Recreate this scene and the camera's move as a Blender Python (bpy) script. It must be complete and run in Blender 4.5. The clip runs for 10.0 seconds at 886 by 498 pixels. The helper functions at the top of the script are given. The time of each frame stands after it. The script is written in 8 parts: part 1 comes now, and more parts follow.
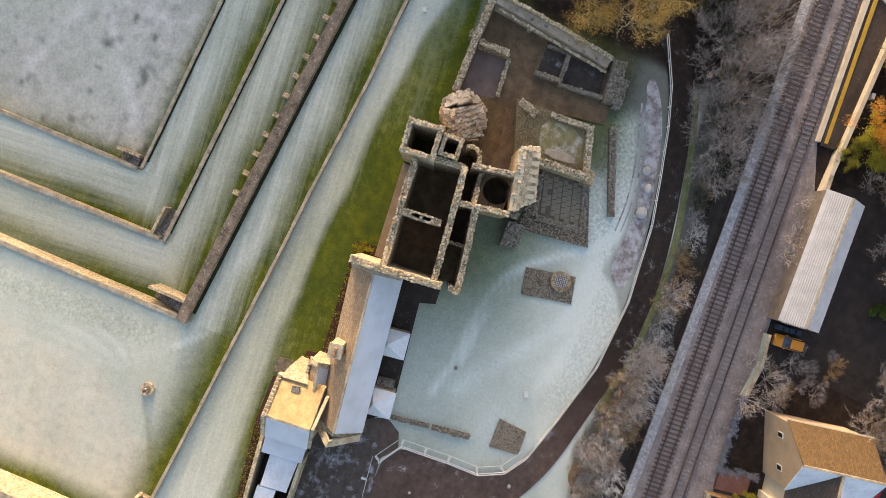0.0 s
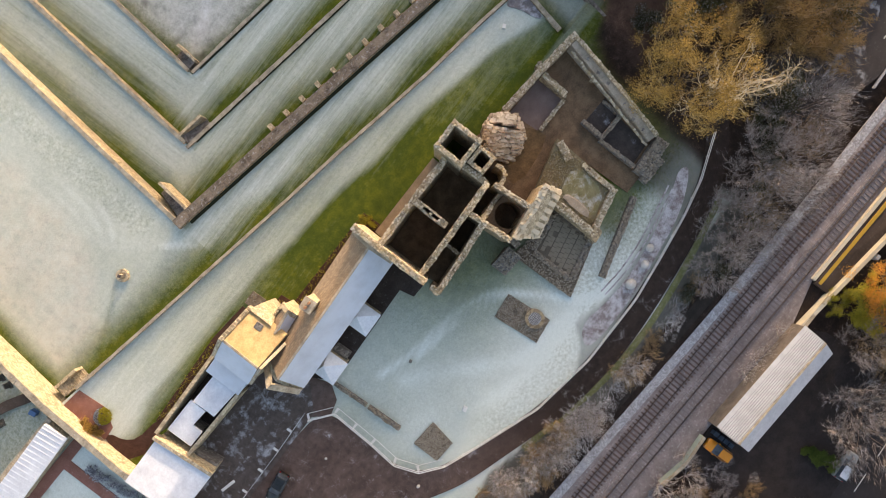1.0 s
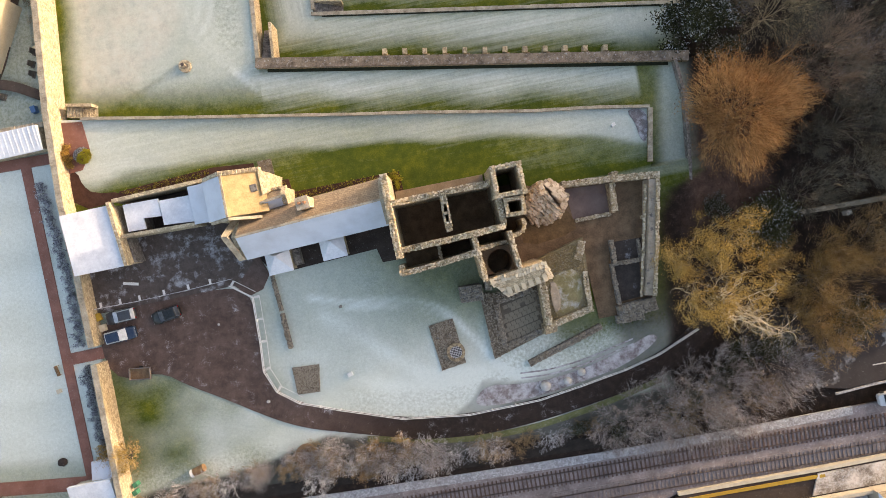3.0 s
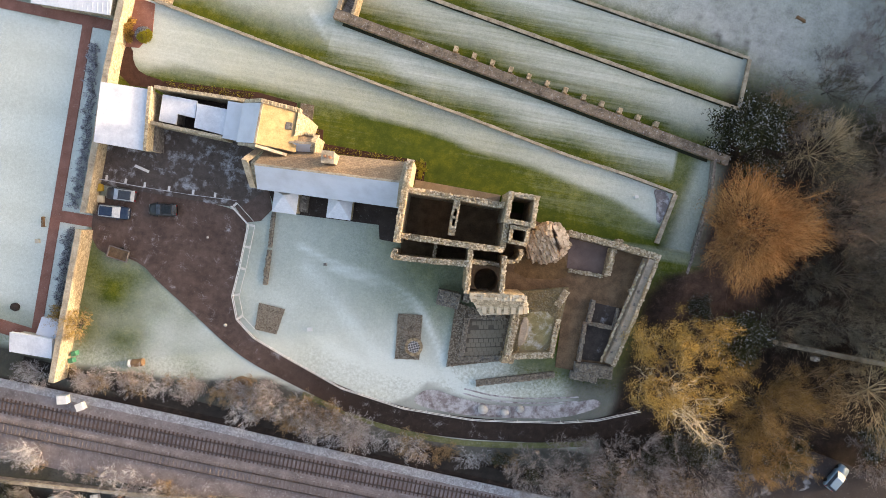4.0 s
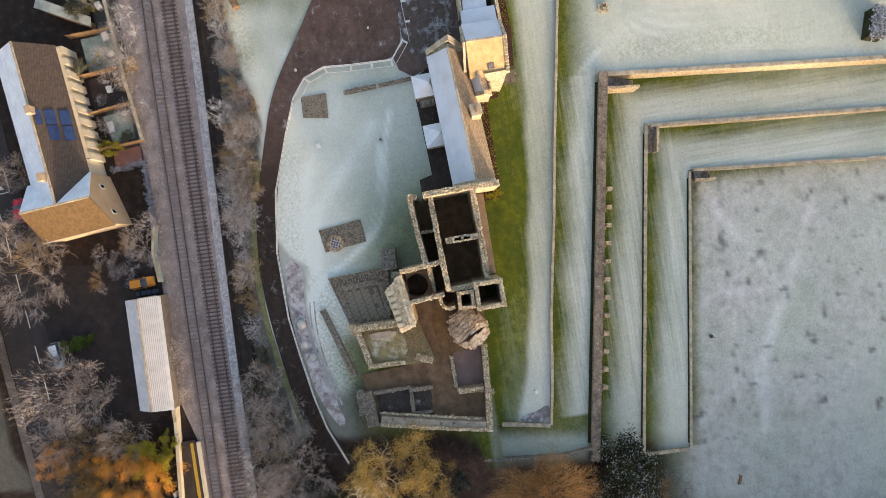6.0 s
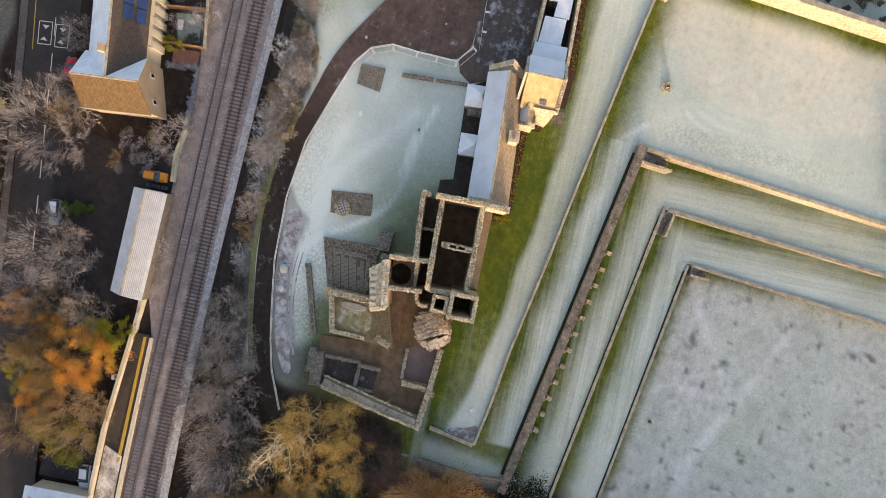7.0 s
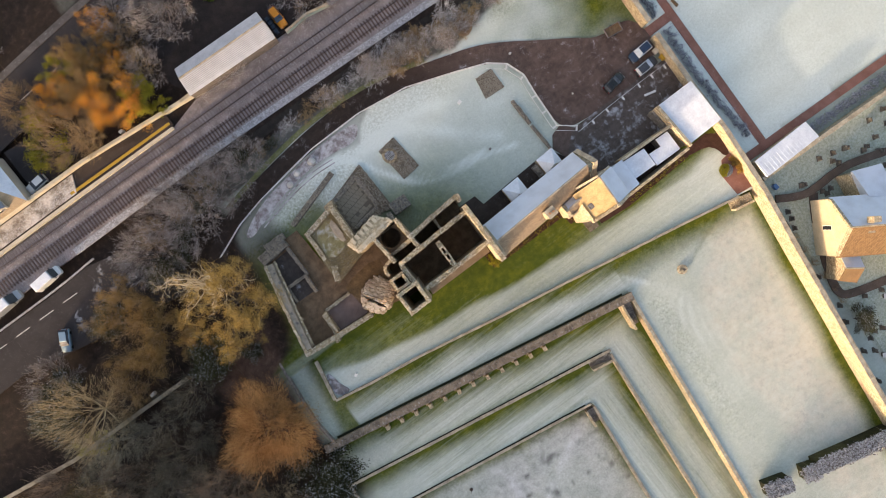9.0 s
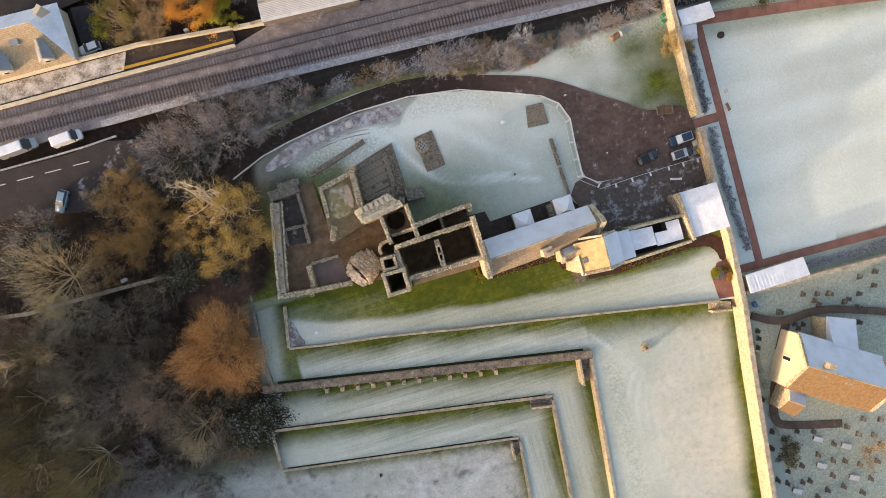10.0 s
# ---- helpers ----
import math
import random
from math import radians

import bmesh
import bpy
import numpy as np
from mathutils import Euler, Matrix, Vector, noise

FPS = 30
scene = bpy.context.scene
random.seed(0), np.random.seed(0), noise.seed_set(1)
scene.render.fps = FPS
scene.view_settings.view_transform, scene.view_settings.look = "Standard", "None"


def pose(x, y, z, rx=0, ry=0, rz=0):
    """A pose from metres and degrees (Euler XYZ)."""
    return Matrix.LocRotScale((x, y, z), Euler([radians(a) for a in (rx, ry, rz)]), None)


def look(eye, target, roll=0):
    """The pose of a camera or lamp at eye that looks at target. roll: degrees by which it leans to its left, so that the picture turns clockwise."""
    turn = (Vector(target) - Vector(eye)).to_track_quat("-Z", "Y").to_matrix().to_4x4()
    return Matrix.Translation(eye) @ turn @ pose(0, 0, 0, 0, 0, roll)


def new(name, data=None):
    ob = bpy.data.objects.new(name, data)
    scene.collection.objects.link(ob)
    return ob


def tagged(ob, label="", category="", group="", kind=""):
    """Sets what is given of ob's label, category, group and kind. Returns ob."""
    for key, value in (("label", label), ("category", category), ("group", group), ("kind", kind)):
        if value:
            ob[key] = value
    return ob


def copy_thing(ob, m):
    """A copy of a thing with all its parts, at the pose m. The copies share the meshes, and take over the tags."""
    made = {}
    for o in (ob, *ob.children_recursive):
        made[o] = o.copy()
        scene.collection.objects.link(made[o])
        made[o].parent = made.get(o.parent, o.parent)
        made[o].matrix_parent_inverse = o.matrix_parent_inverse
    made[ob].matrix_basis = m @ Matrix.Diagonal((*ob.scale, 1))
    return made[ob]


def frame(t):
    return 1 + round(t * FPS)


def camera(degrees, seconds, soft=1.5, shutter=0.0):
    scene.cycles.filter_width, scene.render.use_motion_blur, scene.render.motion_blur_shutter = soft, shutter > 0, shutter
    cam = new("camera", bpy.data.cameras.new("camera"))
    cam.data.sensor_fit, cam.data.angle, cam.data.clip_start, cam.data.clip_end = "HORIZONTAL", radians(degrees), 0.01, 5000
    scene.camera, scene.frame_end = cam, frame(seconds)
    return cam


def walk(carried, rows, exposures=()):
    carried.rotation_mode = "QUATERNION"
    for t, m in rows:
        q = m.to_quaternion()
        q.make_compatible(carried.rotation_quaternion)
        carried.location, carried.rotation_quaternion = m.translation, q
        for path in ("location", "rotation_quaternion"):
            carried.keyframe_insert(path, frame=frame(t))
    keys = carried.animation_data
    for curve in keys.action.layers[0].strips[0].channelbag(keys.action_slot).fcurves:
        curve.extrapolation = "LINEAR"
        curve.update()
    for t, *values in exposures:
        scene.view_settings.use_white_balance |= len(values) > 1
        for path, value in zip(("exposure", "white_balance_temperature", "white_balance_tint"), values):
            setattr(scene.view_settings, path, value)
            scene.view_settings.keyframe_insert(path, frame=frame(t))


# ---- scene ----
# Camera: a drone that looks almost straight down, turns and rises.
cam = camera(76.0, 10.0, 0.65, 0.1)
PATH = [
    (0, 0.822, 17.952, 78.975, -1.096, -0.432, 286.948),
    (0.5, 1.027, 17.975, 80.255, -1.261, -0.366, 296.867),
    (1, 1.047, 18.325, 81.657, -1.393, -0.486, 307.582),
    (1.5, 1.051, 18.168, 83.020, -1.358, -0.394, 317.430),
    (2, 1.101, 17.875, 84.270, -1.261, -0.272, 328.053),
    (2.5, 1.248, 18.097, 85.408, -1.444, -0.289, 337.601),
    (2.7, 1.234, 18.116, 85.797, -1.493, -0.339, 341.815),
    (3.8, 0.923, 18.267, 88.338, -1.570, -0.397, 365.479),
    (4, 0.956, 18.229, 88.809, -1.603, -0.373, 369.710),
    (4.5, 1.427, 18.106, 89.876, -1.472, -0.121, 380.029),
    (5, 2.428, 17.704, 91.396, -0.930, 0.202, 396.880),
    (5.5, 2.886, 17.186, 93.441, -0.536, -0.134, 420.222),
    (5.7, 2.723, 17.243, 94.217, -0.749, -0.301, 429.493),
    (6.8, 0.812, 19.052, 97.976, -1.627, 0.564, 457.545),
    (7, 0.692, 19.126, 98.745, -1.590, 0.662, 461.363),
    (7.5, 0.838, 18.839, 100.843, -1.421, 0.463, 470.983),
    (8, 1.178, 18.188, 103.079, -1.330, 0.062, 481.849),
    (8.5, 1.547, 17.583, 105.139, -1.356, -0.320, 491.868),
    (9, 2.043, 16.865, 107.400, -1.541, -0.751, 502.696),
    (9.5, 2.768, 16.394, 109.357, -1.699, -1.144, 512.781),
    (10, 3.426, 16.093, 111.426, -1.918, -1.410, 523.467),
]
walk(cam, [(t, pose(x, y, z, rx, ry, rz)) for t, x, y, z, rx, ry, rz in PATH],
     [(0.0, 1.92, 6800, 20), (2.5, 1.98, 6800, 20), (4.5, 2.14, 6850, 21), (5.0, 2.14, 6800, 20), (5.5, 2.06, 6800, 19), (7.0, 1.94, 6850, 20), (10.0, 1.92, 6850, 21)])

# ---- light: low winter sun over a frosty morning ----
SUN_AZ, SUN_EL = 18.0, 7.6          # degrees from +x towards +y, and above the horizon
world = bpy.data.worlds.new("sky")
scene.world = world
world.use_nodes = True
wn = world.node_tree.nodes
sky = wn.new("ShaderNodeTexSky")
sky.sky_type = "NISHITA"
sky.sun_disc = False
sky.sun_elevation = radians(SUN_EL)
sky.sun_rotation = radians(90 - SUN_AZ)
sky.air_density, sky.dust_density, sky.ozone_density = 1.0, 3.5, 0.7
wn["Background"].inputs["Strength"].default_value = 0.15
world.node_tree.links.new(sky.outputs[0], wn["Background"].inputs["Color"])
sun_lamp = bpy.data.lights.new("sun", "SUN")
sun_lamp.energy, sun_lamp.angle, sun_lamp.color = 1.45, radians(1.2), (1.0, 0.85, 0.6)
sun = new("sun", sun_lamp)
sv = Vector((math.cos(radians(SUN_EL)) * math.cos(radians(SUN_AZ)), math.cos(radians(SUN_EL)) * math.sin(radians(SUN_AZ)), math.sin(radians(SUN_EL))))
sun.matrix_world = look(sv * 300, (0, 0, 0))

# ---- materials ----
def nodes_of(name, rough=0.85, metal=0.0):
    m = bpy.data.materials.new(name)
    m.use_nodes = True
    nt = m.node_tree
    b = nt.nodes["Principled BSDF"]
    b.inputs["Roughness"].default_value = rough
    b.inputs["Metallic"].default_value = metal
    b.inputs["Specular IOR Level"].default_value = 0.25
    return m, nt, b


def coords(nt, scale=(1, 1, 1), turn=0.0):
    tc = nt.nodes.new("ShaderNodeTexCoord")
    mp = nt.nodes.new("ShaderNodeMapping")
    mp.inputs["Scale"].default_value = scale
    mp.inputs["Rotation"].default_value = (0, 0, radians(turn))
    geo = nt.nodes.new("ShaderNodeNewGeometry")
    nt.links.new(geo.outputs["Position"], mp.inputs["Vector"])
    return mp.outputs[0]


def noise_tex(nt, vec, scale, detail=4.0, rough=0.6):
    n = nt.nodes.new("ShaderNodeTexNoise")
    n.inputs["Scale"].default_value = scale
    n.inputs["Detail"].default_value = detail
    n.inputs["Roughness"].default_value = rough
    nt.links.new(vec, n.inputs["Vector"])
    return n.outputs["Fac"]


def voronoi(nt, vec, scale, feature="F1", out="Distance"):
    n = nt.nodes.new("ShaderNodeTexVoronoi")
    n.feature = feature
    n.inputs["Scale"].default_value = scale
    nt.links.new(vec, n.inputs["Vector"])
    return n.outputs[out]


def ramp(nt, fac, stops):
    r = nt.nodes.new("ShaderNodeValToRGB")
    el = r.color_ramp.elements
    while len(el) < len(stops):
        el.new(0.5)
    for e, (p, c) in zip(el, stops):
        e.position = p
        e.color = (*c, 1) if len(c) == 3 else c
    nt.links.new(fac, r.inputs[0])
    return r.outputs[0]


def mix(nt, fac, a, b, mode="MIX"):
    n = nt.nodes.new("ShaderNodeMix")
    n.data_type = "RGBA"
    n.blend_type = mode
    for sock, v in ((n.inputs[0], fac), (n.inputs[6], a), (n.inputs[7], b)):
        if isinstance(v, bpy.types.NodeSocket):
            nt.links.new(v, sock)
        elif isinstance(v, (int, float)):
            sock.default_value = v
        else:
            sock.default_value = (*v, 1)
    return n.outputs[2]


def math_node(nt, op, a, b=0.0, clamp=False):
    n = nt.nodes.new("ShaderNodeMath")
    n.operation = op
    n.use_clamp = clamp
    for sock, v in ((n.inputs[0], a), (n.inputs[1], b)):
        if isinstance(v, bpy.types.NodeSocket):
            nt.links.new(v, sock)
        else:
            sock.default_value = v
    return n.outputs[0]


def bump(nt, bsdf, height, strength=0.4, dist=0.05):
    n = nt.nodes.new("ShaderNodeBump")
    n.inputs["Strength"].default_value = strength
    n.inputs["Distance"].default_value = dist
    nt.links.new(height, n.inputs["Height"])
    nt.links.new(n.outputs[0], bsdf.inputs["Normal"])


def attribute(nt, name):
    n = nt.nodes.new("ShaderNodeAttribute")
    n.attribute_name = name
    return n.outputs["Fac"]


def speckled(name, dark, light, scale=1.2, fine=9.0, rough=0.9, bump_d=0.03, frost=0.0, metal=0.0, lo=0.3, hi=0.7):
    """A rough surface with stains at one scale and grain at a finer one; frost: share of white rime on it."""
    m, nt, b = nodes_of(name, rough, metal)
    v = coords(nt)
    big, small = noise_tex(nt, v, scale, 5), noise_tex(nt, v, fine, 4, 0.7)
    both = math_node(nt, "ADD", math_node(nt, "MULTIPLY", big, 0.6), math_node(nt, "MULTIPLY", small, 0.4))
    c = ramp(nt, both, [(lo, dark), (hi, light)])
    if frost:
        f = ramp(nt, noise_tex(nt, v, fine * 0.55, 5, 0.75), [(0.62 - 0.3 * frost, (0, 0, 0)), (0.8 - 0.25 * frost, (1, 1, 1))])
        c = mix(nt, math_node(nt, "MULTIPLY", f, min(1, 0.45 + 0.5 * frost)), c, (0.62, 0.66, 0.7))
    nt.links.new(c, b.inputs["Base Color"])
    bump(nt, b, both, 0.5, bump_d)
    return m


def masonry(name, dark, light, accent, course=0.32):
    """Coursed rubble: uneven stones with lichen and pale mortar."""
    m, nt, b = nodes_of(name, 0.92)
    v = coords(nt, (1, 1, 1.5))
    cell = voronoi(nt, v, 1 / course, "F1", "Color")
    edge = voronoi(nt, v, 1 / course, "DISTANCE_TO_EDGE")
    grain = noise_tex(nt, v, 7, 6, 0.7)
    sep = nt.nodes.new("ShaderNodeSeparateColor")
    nt.links.new(cell, sep.inputs[0])
    tone = math_node(nt, "ADD", math_node(nt, "MULTIPLY", sep.outputs[0], 0.5), math_node(nt, "MULTIPLY", grain, 0.5))
    c = ramp(nt, tone, [(0.2, dark), (0.55, light), (0.85, accent)])
    lich = ramp(nt, noise_tex(nt, v, 0.9, 5, 0.7), [(0.5, (0, 0, 0)), (0.75, (1, 1, 1))])
    c = mix(nt, math_node(nt, "MULTIPLY", lich, 0.45), c, accent)
    joint = ramp(nt, edge, [(0.0, (0.0, 0.0, 0.0)), (0.09, (1, 1, 1))])
    c = mix(nt, joint, mix(nt, 0.5, c, (0.12, 0.1, 0.08)), c)
    nt.links.new(c, b.inputs["Base Color"])
    bump(nt, b, math_node(nt, "ADD", math_node(nt, "MULTIPLY", joint, 0.7), math_node(nt, "MULTIPLY", grain, 0.5)), 0.7, 0.06)
    return m


def slate(name, dark, light, frost, turn=0.0, row=0.28):
    """Small roof slates in rows, with rime."""
    m, nt, b = nodes_of(name, 0.7)
    v = coords(nt, (1, 1, 1), turn)
    br = nt.nodes.new("ShaderNodeTexBrick")
    br.inputs["Scale"].default_value = 1.0
    br.inputs["Brick Width"].default_value = row * 1.4
    br.inputs["Row Height"].default_value = row
    br.inputs["Mortar Size"].default_value = 0.02
    br.inputs["Color1"].default_value, br.inputs["Color2"].default_value = (*dark, 1), (*light, 1)
    br.inputs["Mortar"].default_value = (dark[0] * 0.5, dark[1] * 0.5, dark[2] * 0.5, 1)
    nt.links.new(v, br.inputs["Vector"])
    grain = noise_tex(nt, v, 6, 5, 0.7)
    c = mix(nt, 0.5, br.outputs["Color"], ramp(nt, grain, [(0.3, dark), (0.7, light)]))
    if frost:
        patch = ramp(nt, noise_tex(nt, v, 0.35, 4), [(0.25, (0.75, 0.75, 0.75)), (0.6, (1, 1, 1))])
        c = mix(nt, math_node(nt, "MULTIPLY", patch, frost), c, (0.66, 0.72, 0.82))
    nt.links.new(c, b.inputs["Base Color"])
    bump(nt, b, math_node(nt, "ADD", br.outputs["Fac"], math_node(nt, "MULTIPLY", grain, -0.6)), 0.35, -0.02)
    return m


def grass_material():
    """Turf under hoar frost, steered by the mesh attributes: rime, trail, tussock, tawny, sere, litter, russet, mown and combed."""
    m, nt, b = nodes_of("frosted_turf", 0.95)
    v = coords(nt)
    M = lambda op, p, q=0.0: math_node(nt, op, p, q)
    along, across = coords(nt, (0.035, 1.1, 1), 10), coords(nt, (1.1, 0.035, 1), 5)
    fine, mid, big = noise_tex(nt, v, 5.0, 6, 0.8), noise_tex(nt, v, 0.7, 5, 0.7), noise_tex(nt, v, 0.09, 4, 0.6)
    clumps = noise_tex(nt, v, 2.2, 4, 0.7)
    streak = M("ADD", M("MULTIPLY", M("SUBTRACT", noise_tex(nt, along, 1.0, 5, 0.78), 0.5), attribute(nt, "mown")),
               M("MULTIPLY", M("SUBTRACT", noise_tex(nt, across, 1.0, 5, 0.78), 0.5), attribute(nt, "combed")))
    green = ramp(nt, M("ADD", M("MULTIPLY", fine, 0.5), M("MULTIPLY", mid, 0.5)),
                 [(0.3, (0.026, 0.044, 0.005)), (0.5, (0.060, 0.086, 0.009)), (0.72, (0.135, 0.150, 0.014))])
    green = mix(nt, ramp(nt, noise_tex(nt, v, 0.16, 3, 0.5), [(0.4, (0, 0, 0)), (0.65, (1, 1, 1))]), green, mix(nt, 1.0, green, (1.5, 1.3, 0.9), "MULTIPLY"))
    white = ramp(nt, M("ADD", M("MULTIPLY", fine, 0.6), M("MULTIPLY", clumps, 0.4)), [(0.28, (0.50, 0.575, 0.545)), (0.72, (0.735, 0.80, 0.775))])
    # warm cream in the frost, standing mainly for low sun on the west lawn
    warm_cream = ramp(nt, M("ADD", M("MULTIPLY", mid, 0.75), M("MULTIPLY", fine, 0.25)), [(0.3, (0.58, 0.59, 0.57)), (0.5, (0.77, 0.76, 0.70)), (0.72, (0.74, 0.79, 0.79))])
    warm_cream_f = M("MULTIPLY", attribute(nt, "tawny"), ramp(nt, noise_tex(nt, v, 0.22, 4, 0.65), [(0.35, (0.25, 0.25, 0.25)), (0.6, (1, 1, 1))]))
    f = M("ADD", attribute(nt, "rime"), M("MULTIPLY", streak, 0.7))
    f = M("ADD", f, M("ADD", M("MULTIPLY", attribute(nt, "trail_shade"), 1.5), M("MULTIPLY", M("SUBTRACT", fine, 0.5), 0.13)))
    f = M("ADD", f, M("MULTIPLY", M("SUBTRACT", clumps, 0.54), M("MULTIPLY", attribute(nt, "tussock"), 1.1)))
    f = M("ADD", f, M("ADD", M("MULTIPLY", M("SUBTRACT", big, 0.5), 0.22), M("MULTIPLY", M("SUBTRACT", mid, 0.5), 0.10)))
    f = ramp(nt, f, [(0.0, (0, 0, 0)), (0.3, (0.34, 0.34, 0.34)), (0.78, (1, 1, 1))])
    sere = ramp(nt, M("ADD", M("MULTIPLY", mid, 0.7), M("MULTIPLY", fine, 0.3)), [(0.28, (0.40, 0.395, 0.405)), (0.5, (0.63, 0.645, 0.66)), (0.72, (0.77, 0.81, 0.835))])
    white = mix(nt, attribute(nt, "sere"), mix(nt, warm_cream_f, white, warm_cream), sere)
    c = mix(nt, f, green, white)
    # leaf litter and earth, near-black in part to stand for the trees' shade
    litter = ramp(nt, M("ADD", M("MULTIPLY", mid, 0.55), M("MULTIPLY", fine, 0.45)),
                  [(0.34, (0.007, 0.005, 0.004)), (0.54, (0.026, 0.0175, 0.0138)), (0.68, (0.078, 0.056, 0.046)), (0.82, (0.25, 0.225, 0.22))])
    litter = mix(nt, attribute(nt, "russet"), litter, ramp(nt, M("ADD", M("MULTIPLY", mid, 0.55), M("MULTIPLY", fine, 0.45)), [(0.34, (0.035, 0.02, 0.014)), (0.55, (0.10, 0.062, 0.047)), (0.76, (0.23, 0.17, 0.145))]))
    lit = attribute(nt, "litter")
    patchy = M("MULTIPLY", M("MULTIPLY", lit, M("SUBTRACT", 1.0, lit)), M("SUBTRACT", M("ADD", M("MULTIPLY", clumps, 1.2), fine), 1.1))
    lit = math_node(nt, "ADD", lit, M("MULTIPLY", patchy, 2.6), True)
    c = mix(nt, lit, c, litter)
    nt.links.new(c, b.inputs["Base Color"])
    bump(nt, b, M("ADD", fine, M("MULTIPLY", clumps, attribute(nt, "tussock"))), 0.5, 0.07)
    return m


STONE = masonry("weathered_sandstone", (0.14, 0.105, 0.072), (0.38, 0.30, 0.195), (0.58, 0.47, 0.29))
# also used on sunlit walls, its raised tone carrying some of their light
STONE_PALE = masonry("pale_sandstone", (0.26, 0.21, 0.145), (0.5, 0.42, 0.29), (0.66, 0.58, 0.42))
STONE_GREY = masonry("grey_rubble", (0.09, 0.08, 0.075), (0.2, 0.185, 0.17), (0.33, 0.31, 0.28))
COPE = speckled("lichened_coping_stone", (0.15, 0.125, 0.09), (0.56, 0.5, 0.39), 0.8, 4, frost=0.15)
def stones_material(name, dark, mid, light, lichen=None):
    """Loose stones, each of a tone of its own."""
    m, nt, b = nodes_of(name, 0.92)
    v = coords(nt)
    geo = nt.nodes.new("ShaderNodeNewGeometry")
    grain = noise_tex(nt, v, 9, 5, 0.75)
    t = math_node(nt, "ADD", math_node(nt, "MULTIPLY", geo.outputs["Random Per Island"], 0.36), math_node(nt, "MULTIPLY", math_node(nt, "ADD", math_node(nt, "MULTIPLY", grain, 0.8), math_node(nt, "MULTIPLY", noise_tex(nt, v, 1.5, 4, 0.7), 0.62)), 0.62))
    c = ramp(nt, t, [(0.2, dark), (0.5, mid), (0.95, light)])
    if lichen:
        patch = ramp(nt, noise_tex(nt, v, 1.6, 5, 0.75), [(0.48, (0, 0, 0)), (0.66, (1, 1, 1))])
        c = mix(nt, math_node(nt, "MULTIPLY", patch, 0.42), c, lichen)
    nt.links.new(c, b.inputs["Base Color"])
    bump(nt, b, grain, 0.6, 0.03)
    return m


CAP = stones_material("broken_wall_top_stone", (0.075, 0.06, 0.042), (0.37, 0.315, 0.225), (0.86, 0.79, 0.65), (0.48, 0.345, 0.10))
CAP_MOSSY = stones_material("mossy_loose_stone", (0.075, 0.056, 0.027), (0.20, 0.155, 0.08), (0.42, 0.36, 0.25), (0.30, 0.225, 0.06))
CAP_GREY = stones_material("grey_loose_stone", (0.075, 0.062, 0.048), (0.235, 0.2, 0.155), (0.43, 0.38, 0.31))
HARL = speckled("ochre_harling", (0.25, 0.18, 0.085), (0.56, 0.43, 0.235), 1.1, 5, bump_d=0.03)
TURF = grass_material()
def rimed_ground(name, dark, light, share, patch=0.35):
    """Trodden ground with grain and scattered patches of rime."""
    m, nt, b = nodes_of(name, 0.95)
    v = coords(nt)
    fine, mid, big = noise_tex(nt, v, 8, 6, 0.8), noise_tex(nt, v, 1.1, 5, 0.7), noise_tex(nt, v, patch, 4, 0.6)
    c = ramp(nt, math_node(nt, "ADD", math_node(nt, "MULTIPLY", fine, 0.5), math_node(nt, "MULTIPLY", mid, 0.5)), [(0.3, dark), (0.7, light)])
    f = math_node(nt, "ADD", math_node(nt, "MULTIPLY", big, 0.55), math_node(nt, "ADD", math_node(nt, "MULTIPLY", mid, 0.3), math_node(nt, "MULTIPLY", fine, 0.15)))
    f = ramp(nt, f, [(0.60 - share, (0, 0, 0)), (0.74 - share, (1, 1, 1))])
    c = mix(nt, math_node(nt, "MULTIPLY", f, math_node(nt, "ADD", fine, 0.1)), c, (0.6, 0.63, 0.68))
    nt.links.new(c, b.inputs["Base Color"])
    bump(nt, b, fine, 0.5, 0.04)
    return m


